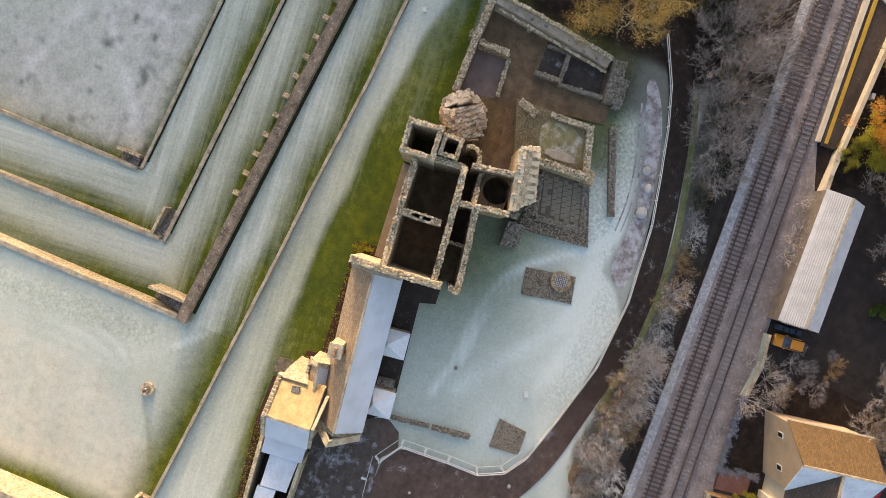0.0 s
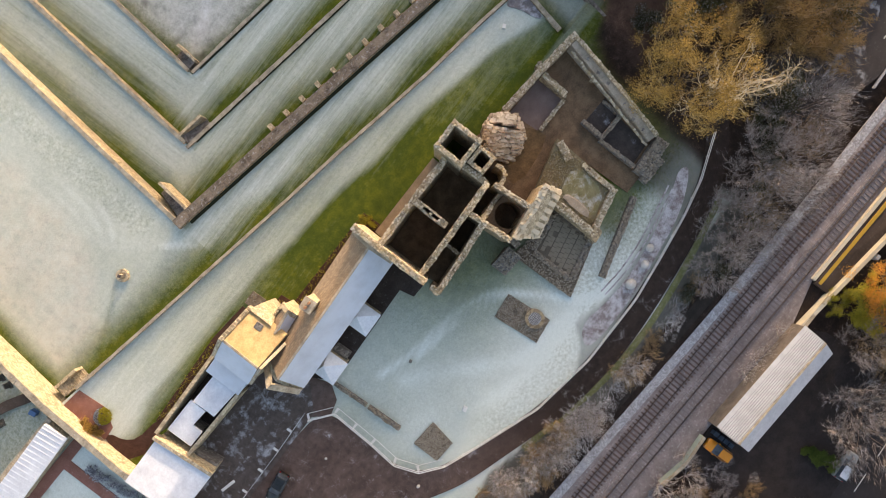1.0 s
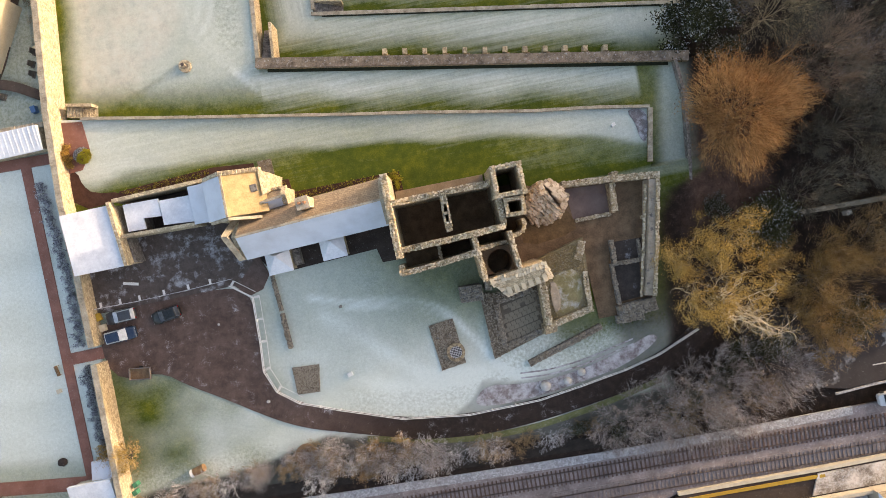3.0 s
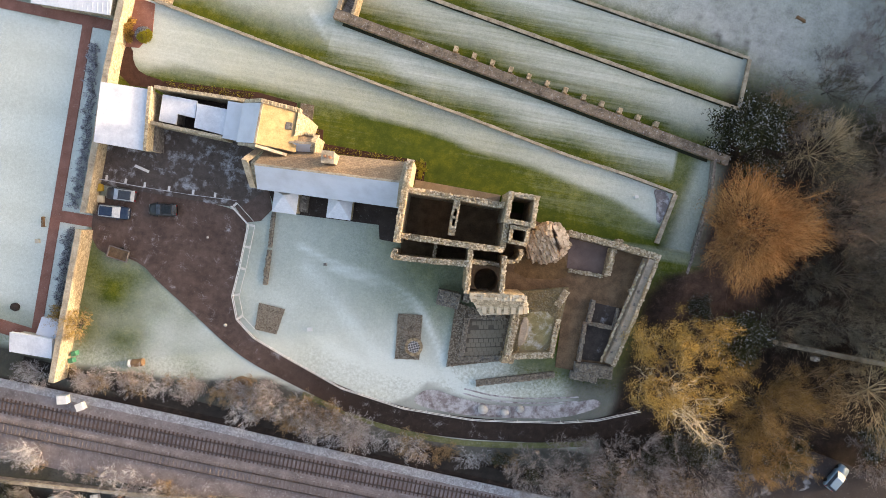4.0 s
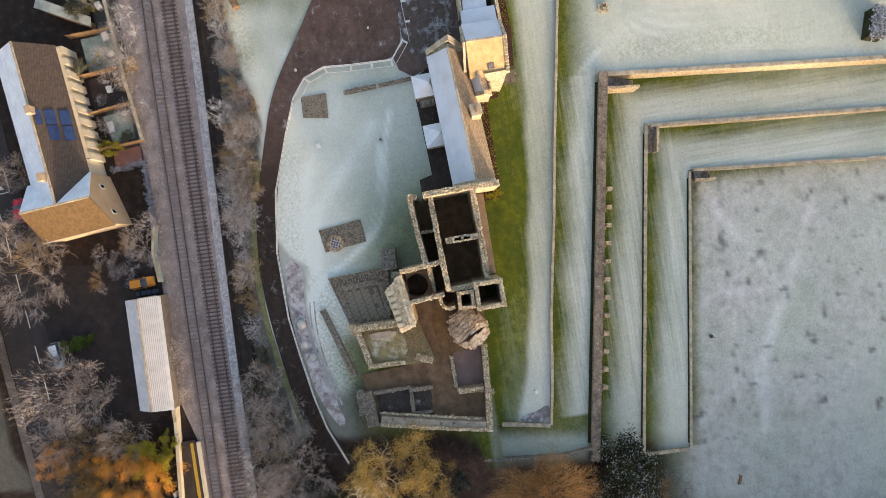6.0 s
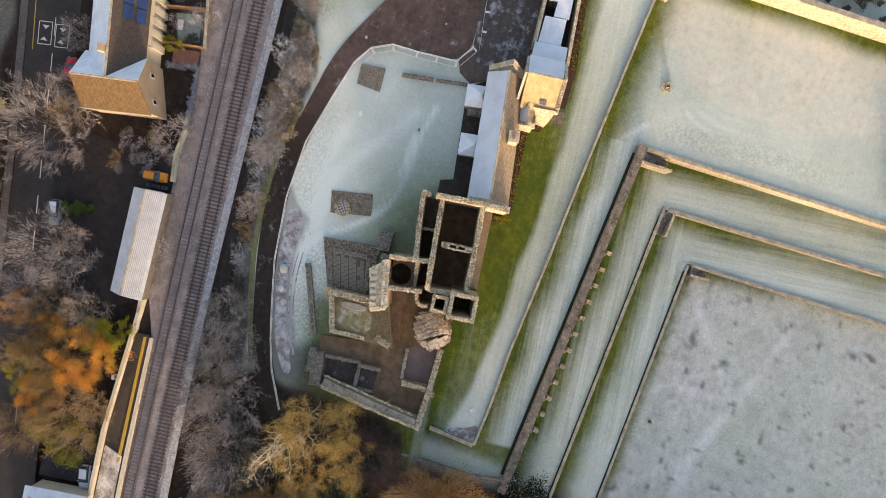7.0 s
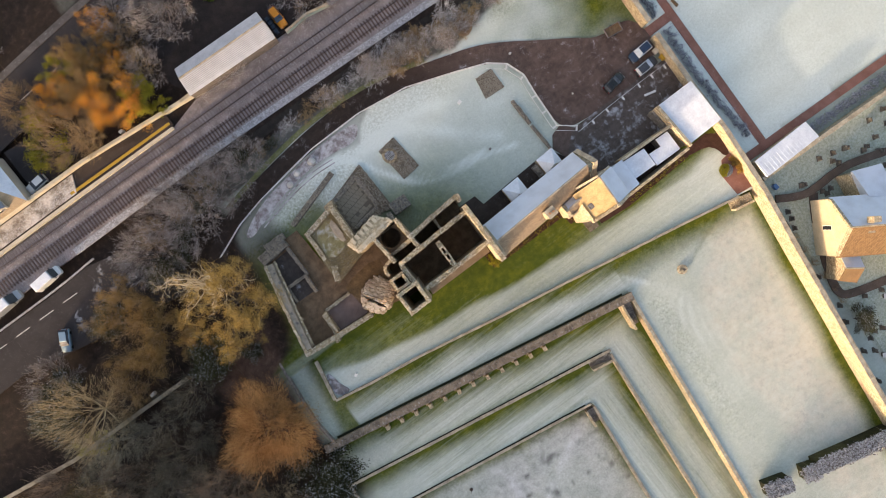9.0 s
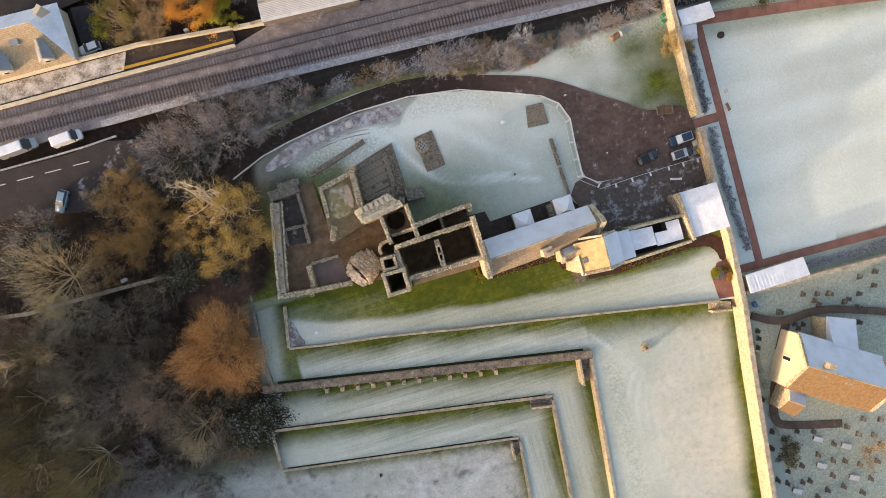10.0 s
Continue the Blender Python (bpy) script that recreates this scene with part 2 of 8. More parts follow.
def drive_material():
    """Red-brown gravel of the car park that gives way to dark tarmac along the path."""
    m, nt, b = nodes_of("gravel_and_tarmac_drive", 0.93)
    v = coords(nt)
    M = lambda op, p, q=0.0: math_node(nt, op, p, q)
    fine, mid, big = noise_tex(nt, v, 8, 6, 0.8), noise_tex(nt, v, 1.1, 5, 0.7), noise_tex(nt, v, 0.3, 4, 0.6)
    t = M("ADD", M("MULTIPLY", fine, 0.5), M("MULTIPLY", mid, 0.5))
    red = ramp(nt, t, [(0.3, (0.055, 0.037, 0.031)), (0.7, (0.18, 0.125, 0.105))])
    red = mix(nt, ramp(nt, big, [(0.38, (0, 0, 0)), (0.62, (0.6, 0.6, 0.6))]), red, mix(nt, 1.0, red, (0.55, 0.52, 0.52), "MULTIPLY"))
    tar = ramp(nt, t, [(0.3, (0.011, 0.008, 0.007)), (0.7, (0.05, 0.037, 0.032))])
    sep = nt.nodes.new("ShaderNodeSeparateXYZ")
    nt.links.new(v, sep.inputs[0])
    along = math_node(nt, "ADD", M("DIVIDE", M("ADD", sep.outputs[0], 24.0), 18.0), M("MULTIPLY", M("SUBTRACT", mid, 0.5), 0.9), True)
    c = mix(nt, along, red, tar)
    f = ramp(nt, M("ADD", M("MULTIPLY", noise_tex(nt, v, 0.55, 4, 0.6), 0.5), M("MULTIPLY", fine, 0.5)), [(0.575, (0, 0, 0)), (0.68, (0.8, 0.8, 0.8))])
    c = mix(nt, f, c, (0.58, 0.6, 0.64))
    nt.links.new(c, b.inputs["Base Color"])
    bump(nt, b, fine, 0.5, 0.04)
    return m


DRIVEWAY = drive_material()
GRAVEL = rimed_ground("red_brown_gravel", (0.052, 0.036, 0.031), (0.18, 0.13, 0.112), 0.02, 0.4)
GRAVEL_DARK = rimed_ground("dark_trodden_gravel", (0.04, 0.031, 0.027), (0.15, 0.122, 0.108), 0.085, 0.5)
EARTH = speckled("bare_castle_floor_earth", (0.062, 0.041, 0.026), (0.26, 0.175, 0.105), 0.6, 5)
TARMAC = speckled("dark_path_tarmac", (0.02, 0.015, 0.013), (0.07, 0.054, 0.047), 0.4, 5, frost=0.03)
RED_PATH = speckled("red_blaes_path", (0.16, 0.07, 0.05), (0.3, 0.15, 0.12), 0.5, 9, frost=0.1)
BALLAST = speckled("track_ballast", (0.095, 0.08, 0.08), (0.31, 0.275, 0.275), 0.4, 5, frost=0.22)
RUBBLE = speckled("rubble_infill", (0.055, 0.044, 0.032), (0.23, 0.185, 0.135), 1.6, 4.5, frost=0.2, bump_d=0.12)
MOSS = speckled("mossy_masonry_top", (0.11, 0.09, 0.05), (0.3, 0.25, 0.15), 0.7, 5, frost=0.2, bump_d=0.08)
SLATE_FROST = slate("frosted_slates", (0.10, 0.095, 0.10), (0.2, 0.19, 0.2), 0.85)
# unfrosted slates, raised in tone to carry the low sun on their slopes
SLATE_SUNLIT = slate("bare_sun_toned_slates", (0.2, 0.15, 0.105), (0.42, 0.325, 0.23), 0.0)
WHITE_ROOF = speckled("rime_covered_roof_sheet", (0.50, 0.54, 0.61), (0.80, 0.84, 0.9), 0.5, 3, 0.7, 0.005)
# ---- building helpers ----
def part(name, bm, material, parent=None, label="", smooth=False):
    """Links a bmesh as one mesh object, under parent if there is one."""
    me = bpy.data.meshes.new(name)
    if smooth:
        for f in bm.faces:
            f.smooth = True
    bm.to_mesh(me)
    bm.free()
    for m in material if isinstance(material, (list, tuple)) else (material,):
        me.materials.append(m)
    ob = new(name, me)
    if parent:
        ob.parent = parent
    if label:
        tagged(ob, label)
    return ob


def thing(name, label, category, group="", kind="", at=(0, 0, 0)):
    ob = new(name)
    ob.location = at
    ob.empty_display_size = 0.3
    return tagged(ob, label, category, group, kind)


def prism(poly, z0, z1, bm=None, top=None):
    """A solid on a plan outline; z1 may be one height or one for each corner; top: the outline at z1."""
    bm = bm or bmesh.new()
    if sum(a[0] * b[1] - b[0] * a[1] for a, b in zip(poly, poly[1:] + poly[:1])) < 0:
        poly = poly[::-1]
        top = top[::-1] if top else None
        z1 = z1[::-1] if isinstance(z1, (list, tuple)) else z1
    zs = z1 if isinstance(z1, (list, tuple)) else [z1] * len(poly)
    lo = [bm.verts.new((x, y, z0)) for x, y in poly]
    hi = [bm.verts.new((x, y, z)) for (x, y), z in zip(top or poly, zs)]
    n = len(poly)
    bm.faces.new(lo[::-1])
    bm.faces.new(hi)
    for i in range(n):
        bm.faces.new((lo[i], lo[(i + 1) % n], hi[(i + 1) % n], hi[i]))
    return bm


def block(cx, cy, z0, sx, sy, sz, turn=0.0, bm=None, taper=0.0):
    """A box on its base centre, turned, a little narrower at the top."""
    c, s = math.cos(radians(turn)), math.sin(radians(turn))
    def ring(k):
        return [(cx + c * x - s * y, cy + s * x + c * y) for x, y in ((-sx * k, -sy * k), (sx * k, -sy * k), (sx * k, sy * k), (-sx * k, sy * k))]
    return prism(ring(0.5), z0, z0 + sz, bm, ring(0.5 * (1 - taper)))


def strip(pts, width, shift=0.0):
    """The outline of a band along a line of points."""
    left, right = [], []
    for i, p in enumerate(pts):
        a, b = Vector(pts[max(i - 1, 0)]), Vector(pts[min(i + 1, len(pts) - 1)])
        d = (b - a).normalized()
        n = Vector((-d.y, d.x))
        left.append(tuple(Vector(p) + n * (width / 2 + shift)))
        right.append(tuple(Vector(p) - n * (width / 2 - shift)))
    return left, right


def band(pts, width, z0, z1, bm=None):
    """A solid band along a line, piece by piece of one mesh."""
    bm = bm or bmesh.new()
    left, right = strip(pts, width)
    zs = z1 if isinstance(z1, (list, tuple)) else [z1] * len(pts)
    bs = z0 if isinstance(z0, (list, tuple)) else [z0] * len(pts)
    rows = [[bm.verts.new((*l, b)), bm.verts.new((*r, b)), bm.verts.new((*r, z)), bm.verts.new((*l, z))] for l, r, b, z in zip(left, right, bs, zs)]
    for a, b in zip(rows, rows[1:]):
        for i in range(4):
            bm.faces.new((a[i], b[i], b[(i + 1) % 4], a[(i + 1) % 4]))
    bm.faces.new(rows[0])
    bm.faces.new(rows[-1][::-1])
    bmesh.ops.recalc_face_normals(bm, faces=bm.faces)
    return bm


def stones_on(bm, p0, p1, width, z0, z1, size, rise, rng):
    """Uneven stones along the top of a wall from p0 to p1."""
    a, b = Vector(p0), Vector(p1)
    d = b - a
    length = d.length
    d.normalize()
    n = Vector((-d.y, d.x))
    turn = math.degrees(math.atan2(d.y, d.x))
    s = 0.0
    while s < length:
        l = size * rng.uniform(0.7, 1.5)
        across = max(1, round(width / size * rng.uniform(0.7, 1.2)))
        for k in range(across):
            w = width / across
            off = -width / 2 + (k + 0.5) * w + rng.uniform(-0.09, 0.09)
            p = a + d * min(s + l / 2, length) + n * off
            z = z0 + (z1 - z0) * min(1, s / length)
            block(p.x, p.y, z - 0.15, l * rng.uniform(0.9, 1.25), w * rng.uniform(0.9, 1.25), 0.15 + rise * rng.random() ** 2, turn + rng.uniform(-18, 18), bm, 0.22)
        s += l


def ruined_wall(name, runs, material, parent, cap_material=None, size=0.22, rise=0.42, seed=1, label=""):
    """Broken masonry walls: runs of (p0, p1, width, base, top at p0, top at p1)."""
    rng = random.Random(seed)
    out = []
    for p0, p1, w, z0, za, zb in runs:
        a, b = Vector(p0), Vector(p1)
        n = max(2, round((b - a).length / 1.3))
        pts = [tuple(a.lerp(b, i / n)) for i in range(n + 1)]
        tops = [za + (zb - za) * i / n + rng.uniform(-0.2, 0.14) - (rng.uniform(0.3, 0.8) if za > 5 and rng.random() < 0.14 else 0) for i in range(n + 1)]
        wall = part(name, band(pts, w, z0, tops), material, parent, label)
        bm = bmesh.new()
        for i in range(n):
            stones_on(bm, pts[i], pts[i + 1], w, tops[i], tops[i + 1], size, rise, rng)
        tagged(part("wall_cap", bm, cap_material or (CAP_GREY if material is STONE_GREY else CAP), wall), kind="stuff")
        out.append(wall)
    return out


# ---- ground: one sheet with the garden's terraces, out to the horizon ----
PARAPET = (37.15, -0.185)          # lines y = a + b x of the terrace walls that run with the castle
BUTTRESSED = (45.35, -0.187)
LOWER = (54.35, -0.171)
LOWEST = (63.05, -0.158)
CROSS_2, CROSS_3, CROSS_4 = (-26.1, 0.110), (-16.5, 0.094), (-8.9, 0.103)   # lines x = c + d y of the walls across
LEVELS = (0.0, -1.5, -4.5, -6.4, -8.2)


def over(line, x, y):
    return y - (line[0] + line[1] * x)


def past(line, x, y):
    return x - (line[0] + line[1] * y)


def smooth(a, b, v):
    t = min(1.0, max(0.0, (v - a) / (b - a)))
    return t * t * (3 - 2 * t)


def level(x, y):
    """The terrace that a place lies on: 0 by the castle down to 4, the orchard."""
    if x > 47.3 or y > 130:
        return 9
    if over(PARAPET, x, y) < 0:
        return 1 if x > 35.2 + 0.2 * (y - 22.4) and y > 21.5 else 0
    if over(LOWEST, x, y) > 0 and past(CROSS_4, x, y) > 0:
        return 4
    if over(LOWER, x, y) > 0 and past(CROSS_3, x, y) > 0:
        return 3
    if over(BUTTRESSED, x, y) > 0 and past(CROSS_2, x, y) > 0:
        return 2
    return 1 if x > -53 else 0


def height(x, y):
    k = level(x, y)
    far = min(1.0, max(abs(x), abs(y)) / 400)
    w = (0.12 if y > 0 else 0.03) * (noise.noise((x * 0.05, y * 0.05, 3)) + 0.3 * noise.noise((x * 0.3, y * 0.3, 7)))
    if k == 9:
        base = -1.2 - 7.0 * smooth(34, 62, y + 0.17 * x)
    else:
        base = LEVELS[k]
        if k == 0 and x > 34:
            base = -1.2 * smooth(34, 47, x) * smooth(14, 22, y)
        if k == 0 and x < -53 and y > 40:
            base = -1.0 * smooth(40, 55, y)
    return base + w * (1 - far)


FOOT_X = (-60, -44, -31, -29, -20, -12, -4, 0, 8, 10, 14, 16, 22, 35)   # where the sunny wall feet run
FOOT_Y = (32, 32.8, 33, 32, 28.8, 27.6, 26.4, 24.6, 24.6, 25.6, 25.2, 22.6, 21.6, 20.4)


def rime(x, y):
    """How much frost lies: least along the sunny feet of the walls."""
    k = level(x, y)
    n = noise.noise((x * 0.12, y * 0.12, 1)) * 0.5
    if k == 0 and x > -53:
        if y > 20 and over(PARAPET, x, y) > -26:
            if y > 21.5:
                d = -over(PARAPET, x, y)
                foot = float(np.interp(x, FOOT_X, FOOT_Y))
                wide = float(np.interp(x, (-48, -44, -30, -20, 0, 15, 27, 33), (10, 8.5, 6.4, 5.2, 4.2, 3.8, 4.0, 5.2)))
                sunny = float(np.interp(x, (-48, -30, -10, 10, 22, 34), (0.3, 0.16, 0.02, 0.05, 0.14, 0.2)))
                return -0.06 + float(np.interp(x, (-40, -15, 0), (0.37, 0.42, 0.46))) * smooth(wide + 0.9, wide - 0.7, d + n * 0.8) + sunny * smooth(0, 4.5, y - foot + n * 2)
            return 0.2
        # thinner frost near the castle also darkens the lawn for its shade
        edge = smooth(0, 11, math.hypot((x - 8) * 0.55, y - 14) - 4.0)
        corner = smooth(12, 2, math.hypot((x + 51) * 0.8, (y - 2) * 0.55) + n * 3)
        dull = 0.13 * smooth(-24, -30, x) * smooth(4, -3, y + 0.3 * x + 8) * (0.6 + 1.6 * noise.noise((x * 0.22, y * 0.22, 21)))
        return 0.17 + 0.38 * edge + 0.18 * smooth(6, -7, y) - 0.36 * corner + 0.14 * n - dull - 0.13 * smooth(-22, -30, x) * smooth(6, 0, y) - 0.34 * smooth(13.5, 17, x + n) * smooth(-1, 3, y + 2.5) - 0.16 * smooth(13, 18, x)
    if k == 0:
        return 0.7 + 0.1 * noise.noise((x * 0.04, y * 0.25, 5)) - 0.3 * smooth(3.5, 0.5, y + 6.6 - 0.125 * (-59 - x)) if y < 41 else 0.42
    if k == 1:
        d, far = over(PARAPET, x, y), -over(BUTTRESSED, x, y)
        lawn = past(CROSS_2, x, y) < 0
        r = smooth(0.2, 5.6 if not lawn else 7.0, d + n * 1.6) if x < 36 else 0.12 + 0.68 * smooth(0.4, 3.2, x - (35.0 + 0.2 * (y - 22.4)) + n)
        r *= 1 - 0.4 * smooth(2.2, 0.4, abs(far)) * (not lawn)
        wall_x = float(np.interp(y, (34, 47.5, 60, 84, 106), (-52.4, -51.6, -50, -47.2, -44.7)))
        if x < wall_x:
            return 0.5 + 0.3 * n
        wallside = smooth(0.6, 4.6, x - (-58.2 + 0.13 * y) + n * 2) if y > 44 else 1
        return -0.02 + 0.56 * min(r, wallside)
    if k == 2:
        pale = 0.5 * smooth(58, 92, y)
        r = min(smooth(1.0, 6.6, over(BUTTRESSED, x, y) + n), pale + (1 - pale) * smooth(0.0, 5.0, past(CROSS_2, x, y) + n))
        return -0.05 + 0.56 * r * (1 - 0.3 * smooth(1.6, 0.3, -over(LOWER, x, y)) * (past(CROSS_3, x, y) > 0))
    if k == 3:
        pale = 0.5 * smooth(58, 92, y)
        r = min(smooth(0.5, 6.0, over(LOWER, x, y) + n), pale + (1 - pale) * smooth(0.0, 4.8, past(CROSS_3, x, y) + n))
        return -0.04 + 0.57 * r
    if k == 4 or y + 0.1 * x > 64:
        d = min(over(LOWEST, x, y), past(CROSS_4, x, y) + 2.2 * smooth(64, 90, y))
        return 0.04 + 0.5 * smooth(0.2, 3.6, d + n) - 0.12 * max(0, noise.noise((x * 0.3, y * 0.3, 9)))
    return 0.1 + 0.5 * smooth(54, 64, y + 0.1 * x)


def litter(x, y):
    """Leaf litter and bare earth, darkened for tree shade, under the woods, by the railway and across it."""
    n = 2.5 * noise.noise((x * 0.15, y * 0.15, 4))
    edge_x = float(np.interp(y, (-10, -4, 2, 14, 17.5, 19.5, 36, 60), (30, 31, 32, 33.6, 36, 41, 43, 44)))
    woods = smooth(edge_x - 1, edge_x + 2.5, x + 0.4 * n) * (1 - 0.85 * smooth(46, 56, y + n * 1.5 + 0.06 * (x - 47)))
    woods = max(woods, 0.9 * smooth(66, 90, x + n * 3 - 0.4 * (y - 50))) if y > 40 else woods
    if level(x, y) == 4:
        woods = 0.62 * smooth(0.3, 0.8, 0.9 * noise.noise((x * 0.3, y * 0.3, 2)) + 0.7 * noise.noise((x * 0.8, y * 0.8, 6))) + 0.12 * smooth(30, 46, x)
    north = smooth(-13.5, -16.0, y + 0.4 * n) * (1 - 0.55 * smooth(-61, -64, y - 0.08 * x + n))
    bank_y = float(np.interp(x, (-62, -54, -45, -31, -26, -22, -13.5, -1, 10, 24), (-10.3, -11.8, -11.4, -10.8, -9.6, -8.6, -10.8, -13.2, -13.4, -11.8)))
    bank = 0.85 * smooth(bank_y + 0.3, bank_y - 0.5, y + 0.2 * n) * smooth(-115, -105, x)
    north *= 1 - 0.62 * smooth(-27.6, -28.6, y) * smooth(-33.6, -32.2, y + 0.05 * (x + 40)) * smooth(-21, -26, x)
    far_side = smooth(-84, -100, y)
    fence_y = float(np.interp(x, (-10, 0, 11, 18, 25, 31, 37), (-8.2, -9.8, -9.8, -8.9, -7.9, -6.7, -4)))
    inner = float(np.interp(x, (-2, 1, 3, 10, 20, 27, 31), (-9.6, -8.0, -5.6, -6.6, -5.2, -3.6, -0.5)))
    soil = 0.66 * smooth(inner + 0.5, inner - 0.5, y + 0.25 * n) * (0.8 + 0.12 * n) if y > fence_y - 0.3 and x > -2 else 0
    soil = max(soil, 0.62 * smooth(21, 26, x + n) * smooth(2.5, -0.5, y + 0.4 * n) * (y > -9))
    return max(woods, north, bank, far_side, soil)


def russet(x, y):
    """Fallen beech leaves under the edge of the wood."""
    return smooth(8.5, 4.5, math.hypot((x - 45.5), (y - 18) * 0.75) + 3 * noise.noise((x * 0.2, y * 0.2, 12)))


def lines(keys, near):
    """Grid lines between keyed ones, close together where the camera looks."""
    out = []
    for (a, b), (c, d) in zip(keys, keys[1:]):
        gap = c - a
        n = max(1, math.ceil(gap / (near if -130 < a and c < 150 else 60)))
        if gap > 500:
            n = 12
        for i in range(n):
            f = i / n
            f = f if gap <= 500 else (1 - (1 - f) ** 2.6 if a < 0 else f ** 2.6)
            out.append((a + gap * f, b + (d - b) * f))
    return out + [keys[-1]]


def pair(line, w=0.07):
    return [(line[0] - w, line[1]), (line[0] + w, line[1])]


rows_y = lines([(-2600, 0), (-125, 0), (-30, -0.02), (0, 0), (27, 0), *pair(PARAPET), *pair(BUTTRESSED), *pair(LOWER), *pair(LOWEST), (130, 0), (2600, 0)], 0.62)
cols_x = lines([(-2600, 0), (-125, 0), (-62, 0.1), *pair(CROSS_2), *pair(CROSS_3), *pair(CROSS_4), (47.3, 0), (125, 0), (2600, 0)], 0.62)
verts = []
for a, b in rows_y:
    for c, d in cols_x:
        x = (c + d * a) / (1 - b * d)
        verts.append((x, a + b * x))
nx = len(cols_x)
faces = [(j * nx + i, j * nx + i + 1, (j + 1) * nx + i + 1, (j + 1) * nx + i) for j in range(len(rows_y) - 1) for i in range(nx - 1)]
gm = bpy.data.meshes.new("ground")
gm.from_pydata([(x, y, height(x, y)) for x, y in verts], [], faces)
def mown(x, y):
    """Where the grass lies in mown stripes along the terraces."""
    k = level(x, y)
    if x > 35 or past(CROSS_2, x, y) < -1 and k == 1:
        return 0.15
    if k == 0:
        return 0.45 if y > 22 and x > -53 else 0.0
    cross = past(CROSS_3, x, y) < 0 and over(LOWER, x, y) > -4 or past(CROSS_4, x, y) < 0 and over(LOWEST, x, y) > -3
    return 0.0 if cross else 1.0 if k in (1, 2, 3) else 0.0


def combed(x, y):
    """The stripes that run along the cross walls."""
    k = level(x, y)
    return 0.0 if k not in (2, 3) else 0.8 * (smooth(-3, 1, over(LOWER, x, y)) if k == 2 else smooth(-2, 1, over(LOWEST, x, y))) * (1 - mown(x, y))


# trodden and driven trails, paler than the turf, plus the sundial's painted shadow: points, half width, strength
TRAILS_AND_SHADOW = [([(27, -4.2), (19.4, -5.8), (13.7, -6.3), (8.8, -5.8), (6.0, -3.4), (2.3, 3.0), (0.3, 6.0), (-2.8, 8.3), (-6.7, 9.5), (-10.1, 10.1), (-15.1, 10.9), (-20.2, 12.6)], 0.45, 0.20),
          ([(7, -4.6), (3.0, 1.2), (1.0, 4.4), (-2.4, 7.0), (-6.7, 8.4), (-10.1, 9.2), (-15.1, 10.0)], 0.4, 0.16),
          ([(10, -5.6), (4.9, -4.0), (-1.0, -3.8), (-5.2, -2.8), (-9.6, 1.1), (-14.3, 5.8), (-18.5, 9.3)], 1.3, 0.10),
          ([(3, -4.6), (-6, -4.4), (-15, -2), (-22, 4)], 1.0, 0.05),
          ([(24, -5.6), (19.4, -6.8), (13.7, -7.3), (9, -6.6)], 0.35, 0.35),
          ([(-39, 47.8), (-48, 53.3)], 0.4, -0.06),
          # the sundial's cast shadow, painted as a darker streak
          ([(-31.8, 52), (-43, 47.2)], 0.4, -0.08),
          ([(8, 85), (22, 78), (34, 72), (50, 70)], 1.0, 0.13), ([(22, 78), (20, 66), (24, 60)], 0.8, 0.1), ([(22, 78), (10, 70), (0, 66)], 0.8, 0.09), ([(34, 72), (40, 62), (44, 58)], 0.8, 0.1)]
for off, amount in ((-1.6, 0.13), (-0.7, 0.2), (0.3, 0.17), (1.1, 0.2), (2.3, 0.13), (3.2, 0.1)):
    TRAILS_AND_SHADOW.append(([(-3, 41.2 + 0.4 * off), (-12.6, 43.0 + 0.5 * off), (-18.5, 44.0 + 0.8 * off), (-22.7 - 0.5 * off, 46.1 + 0.8 * off), (-26.4 - 0.8 * off, 52.1 + 0.3 * off), (-27.8 - off, 59), (-27 - off, 68.5), (-25.4 - off, 78)], 0.26, 0.5 * amount))


def near_line(px, py, pts):
    """Distance of every place from a line through the given points."""
    best = np.full(px.shape, 1e9)
    for (ax, ay), (bx, by) in zip(pts, pts[1:]):
        dx, dy = bx - ax, by - ay
        t = np.clip(((px - ax) * dx + (py - ay) * dy) / (dx * dx + dy * dy), 0, 1)
        best = np.minimum(best, np.hypot(px - ax - t * dx, py - ay - t * dy))
    return best


px, py = (np.array([v[i] for v in verts]) for i in (0, 1))
trail_shade = np.zeros(len(verts))
for pts, half, amount in TRAILS_AND_SHADOW:
    for _ in range(2):
        pts = [pts[0]] + [q for a, b in zip(pts, pts[1:]) for q in ((a[0] * 0.75 + b[0] * 0.25, a[1] * 0.75 + b[1] * 0.25), (a[0] * 0.25 + b[0] * 0.75, a[1] * 0.25 + b[1] * 0.75))] + [pts[-1]]
    d = near_line(px, py, pts)
    amount = amount * (1 - 0.8 * np.clip((py - 60) / 12, 0, 1) * (px < -20))
    wear = 0.65 + 0.45 * np.sin(px * 0.41 + half * 9) * np.sin(py * 0.37 + half * 5)
    trail_shade += amount * wear * np.exp(-(d / half) ** 2)
trail_shade *= np.array([level(x, y) in (0, 1, 4) for x, y in verts])
gm.attributes.new("trail_shade", "FLOAT", "POINT").data.foreach_set("value", trail_shade)


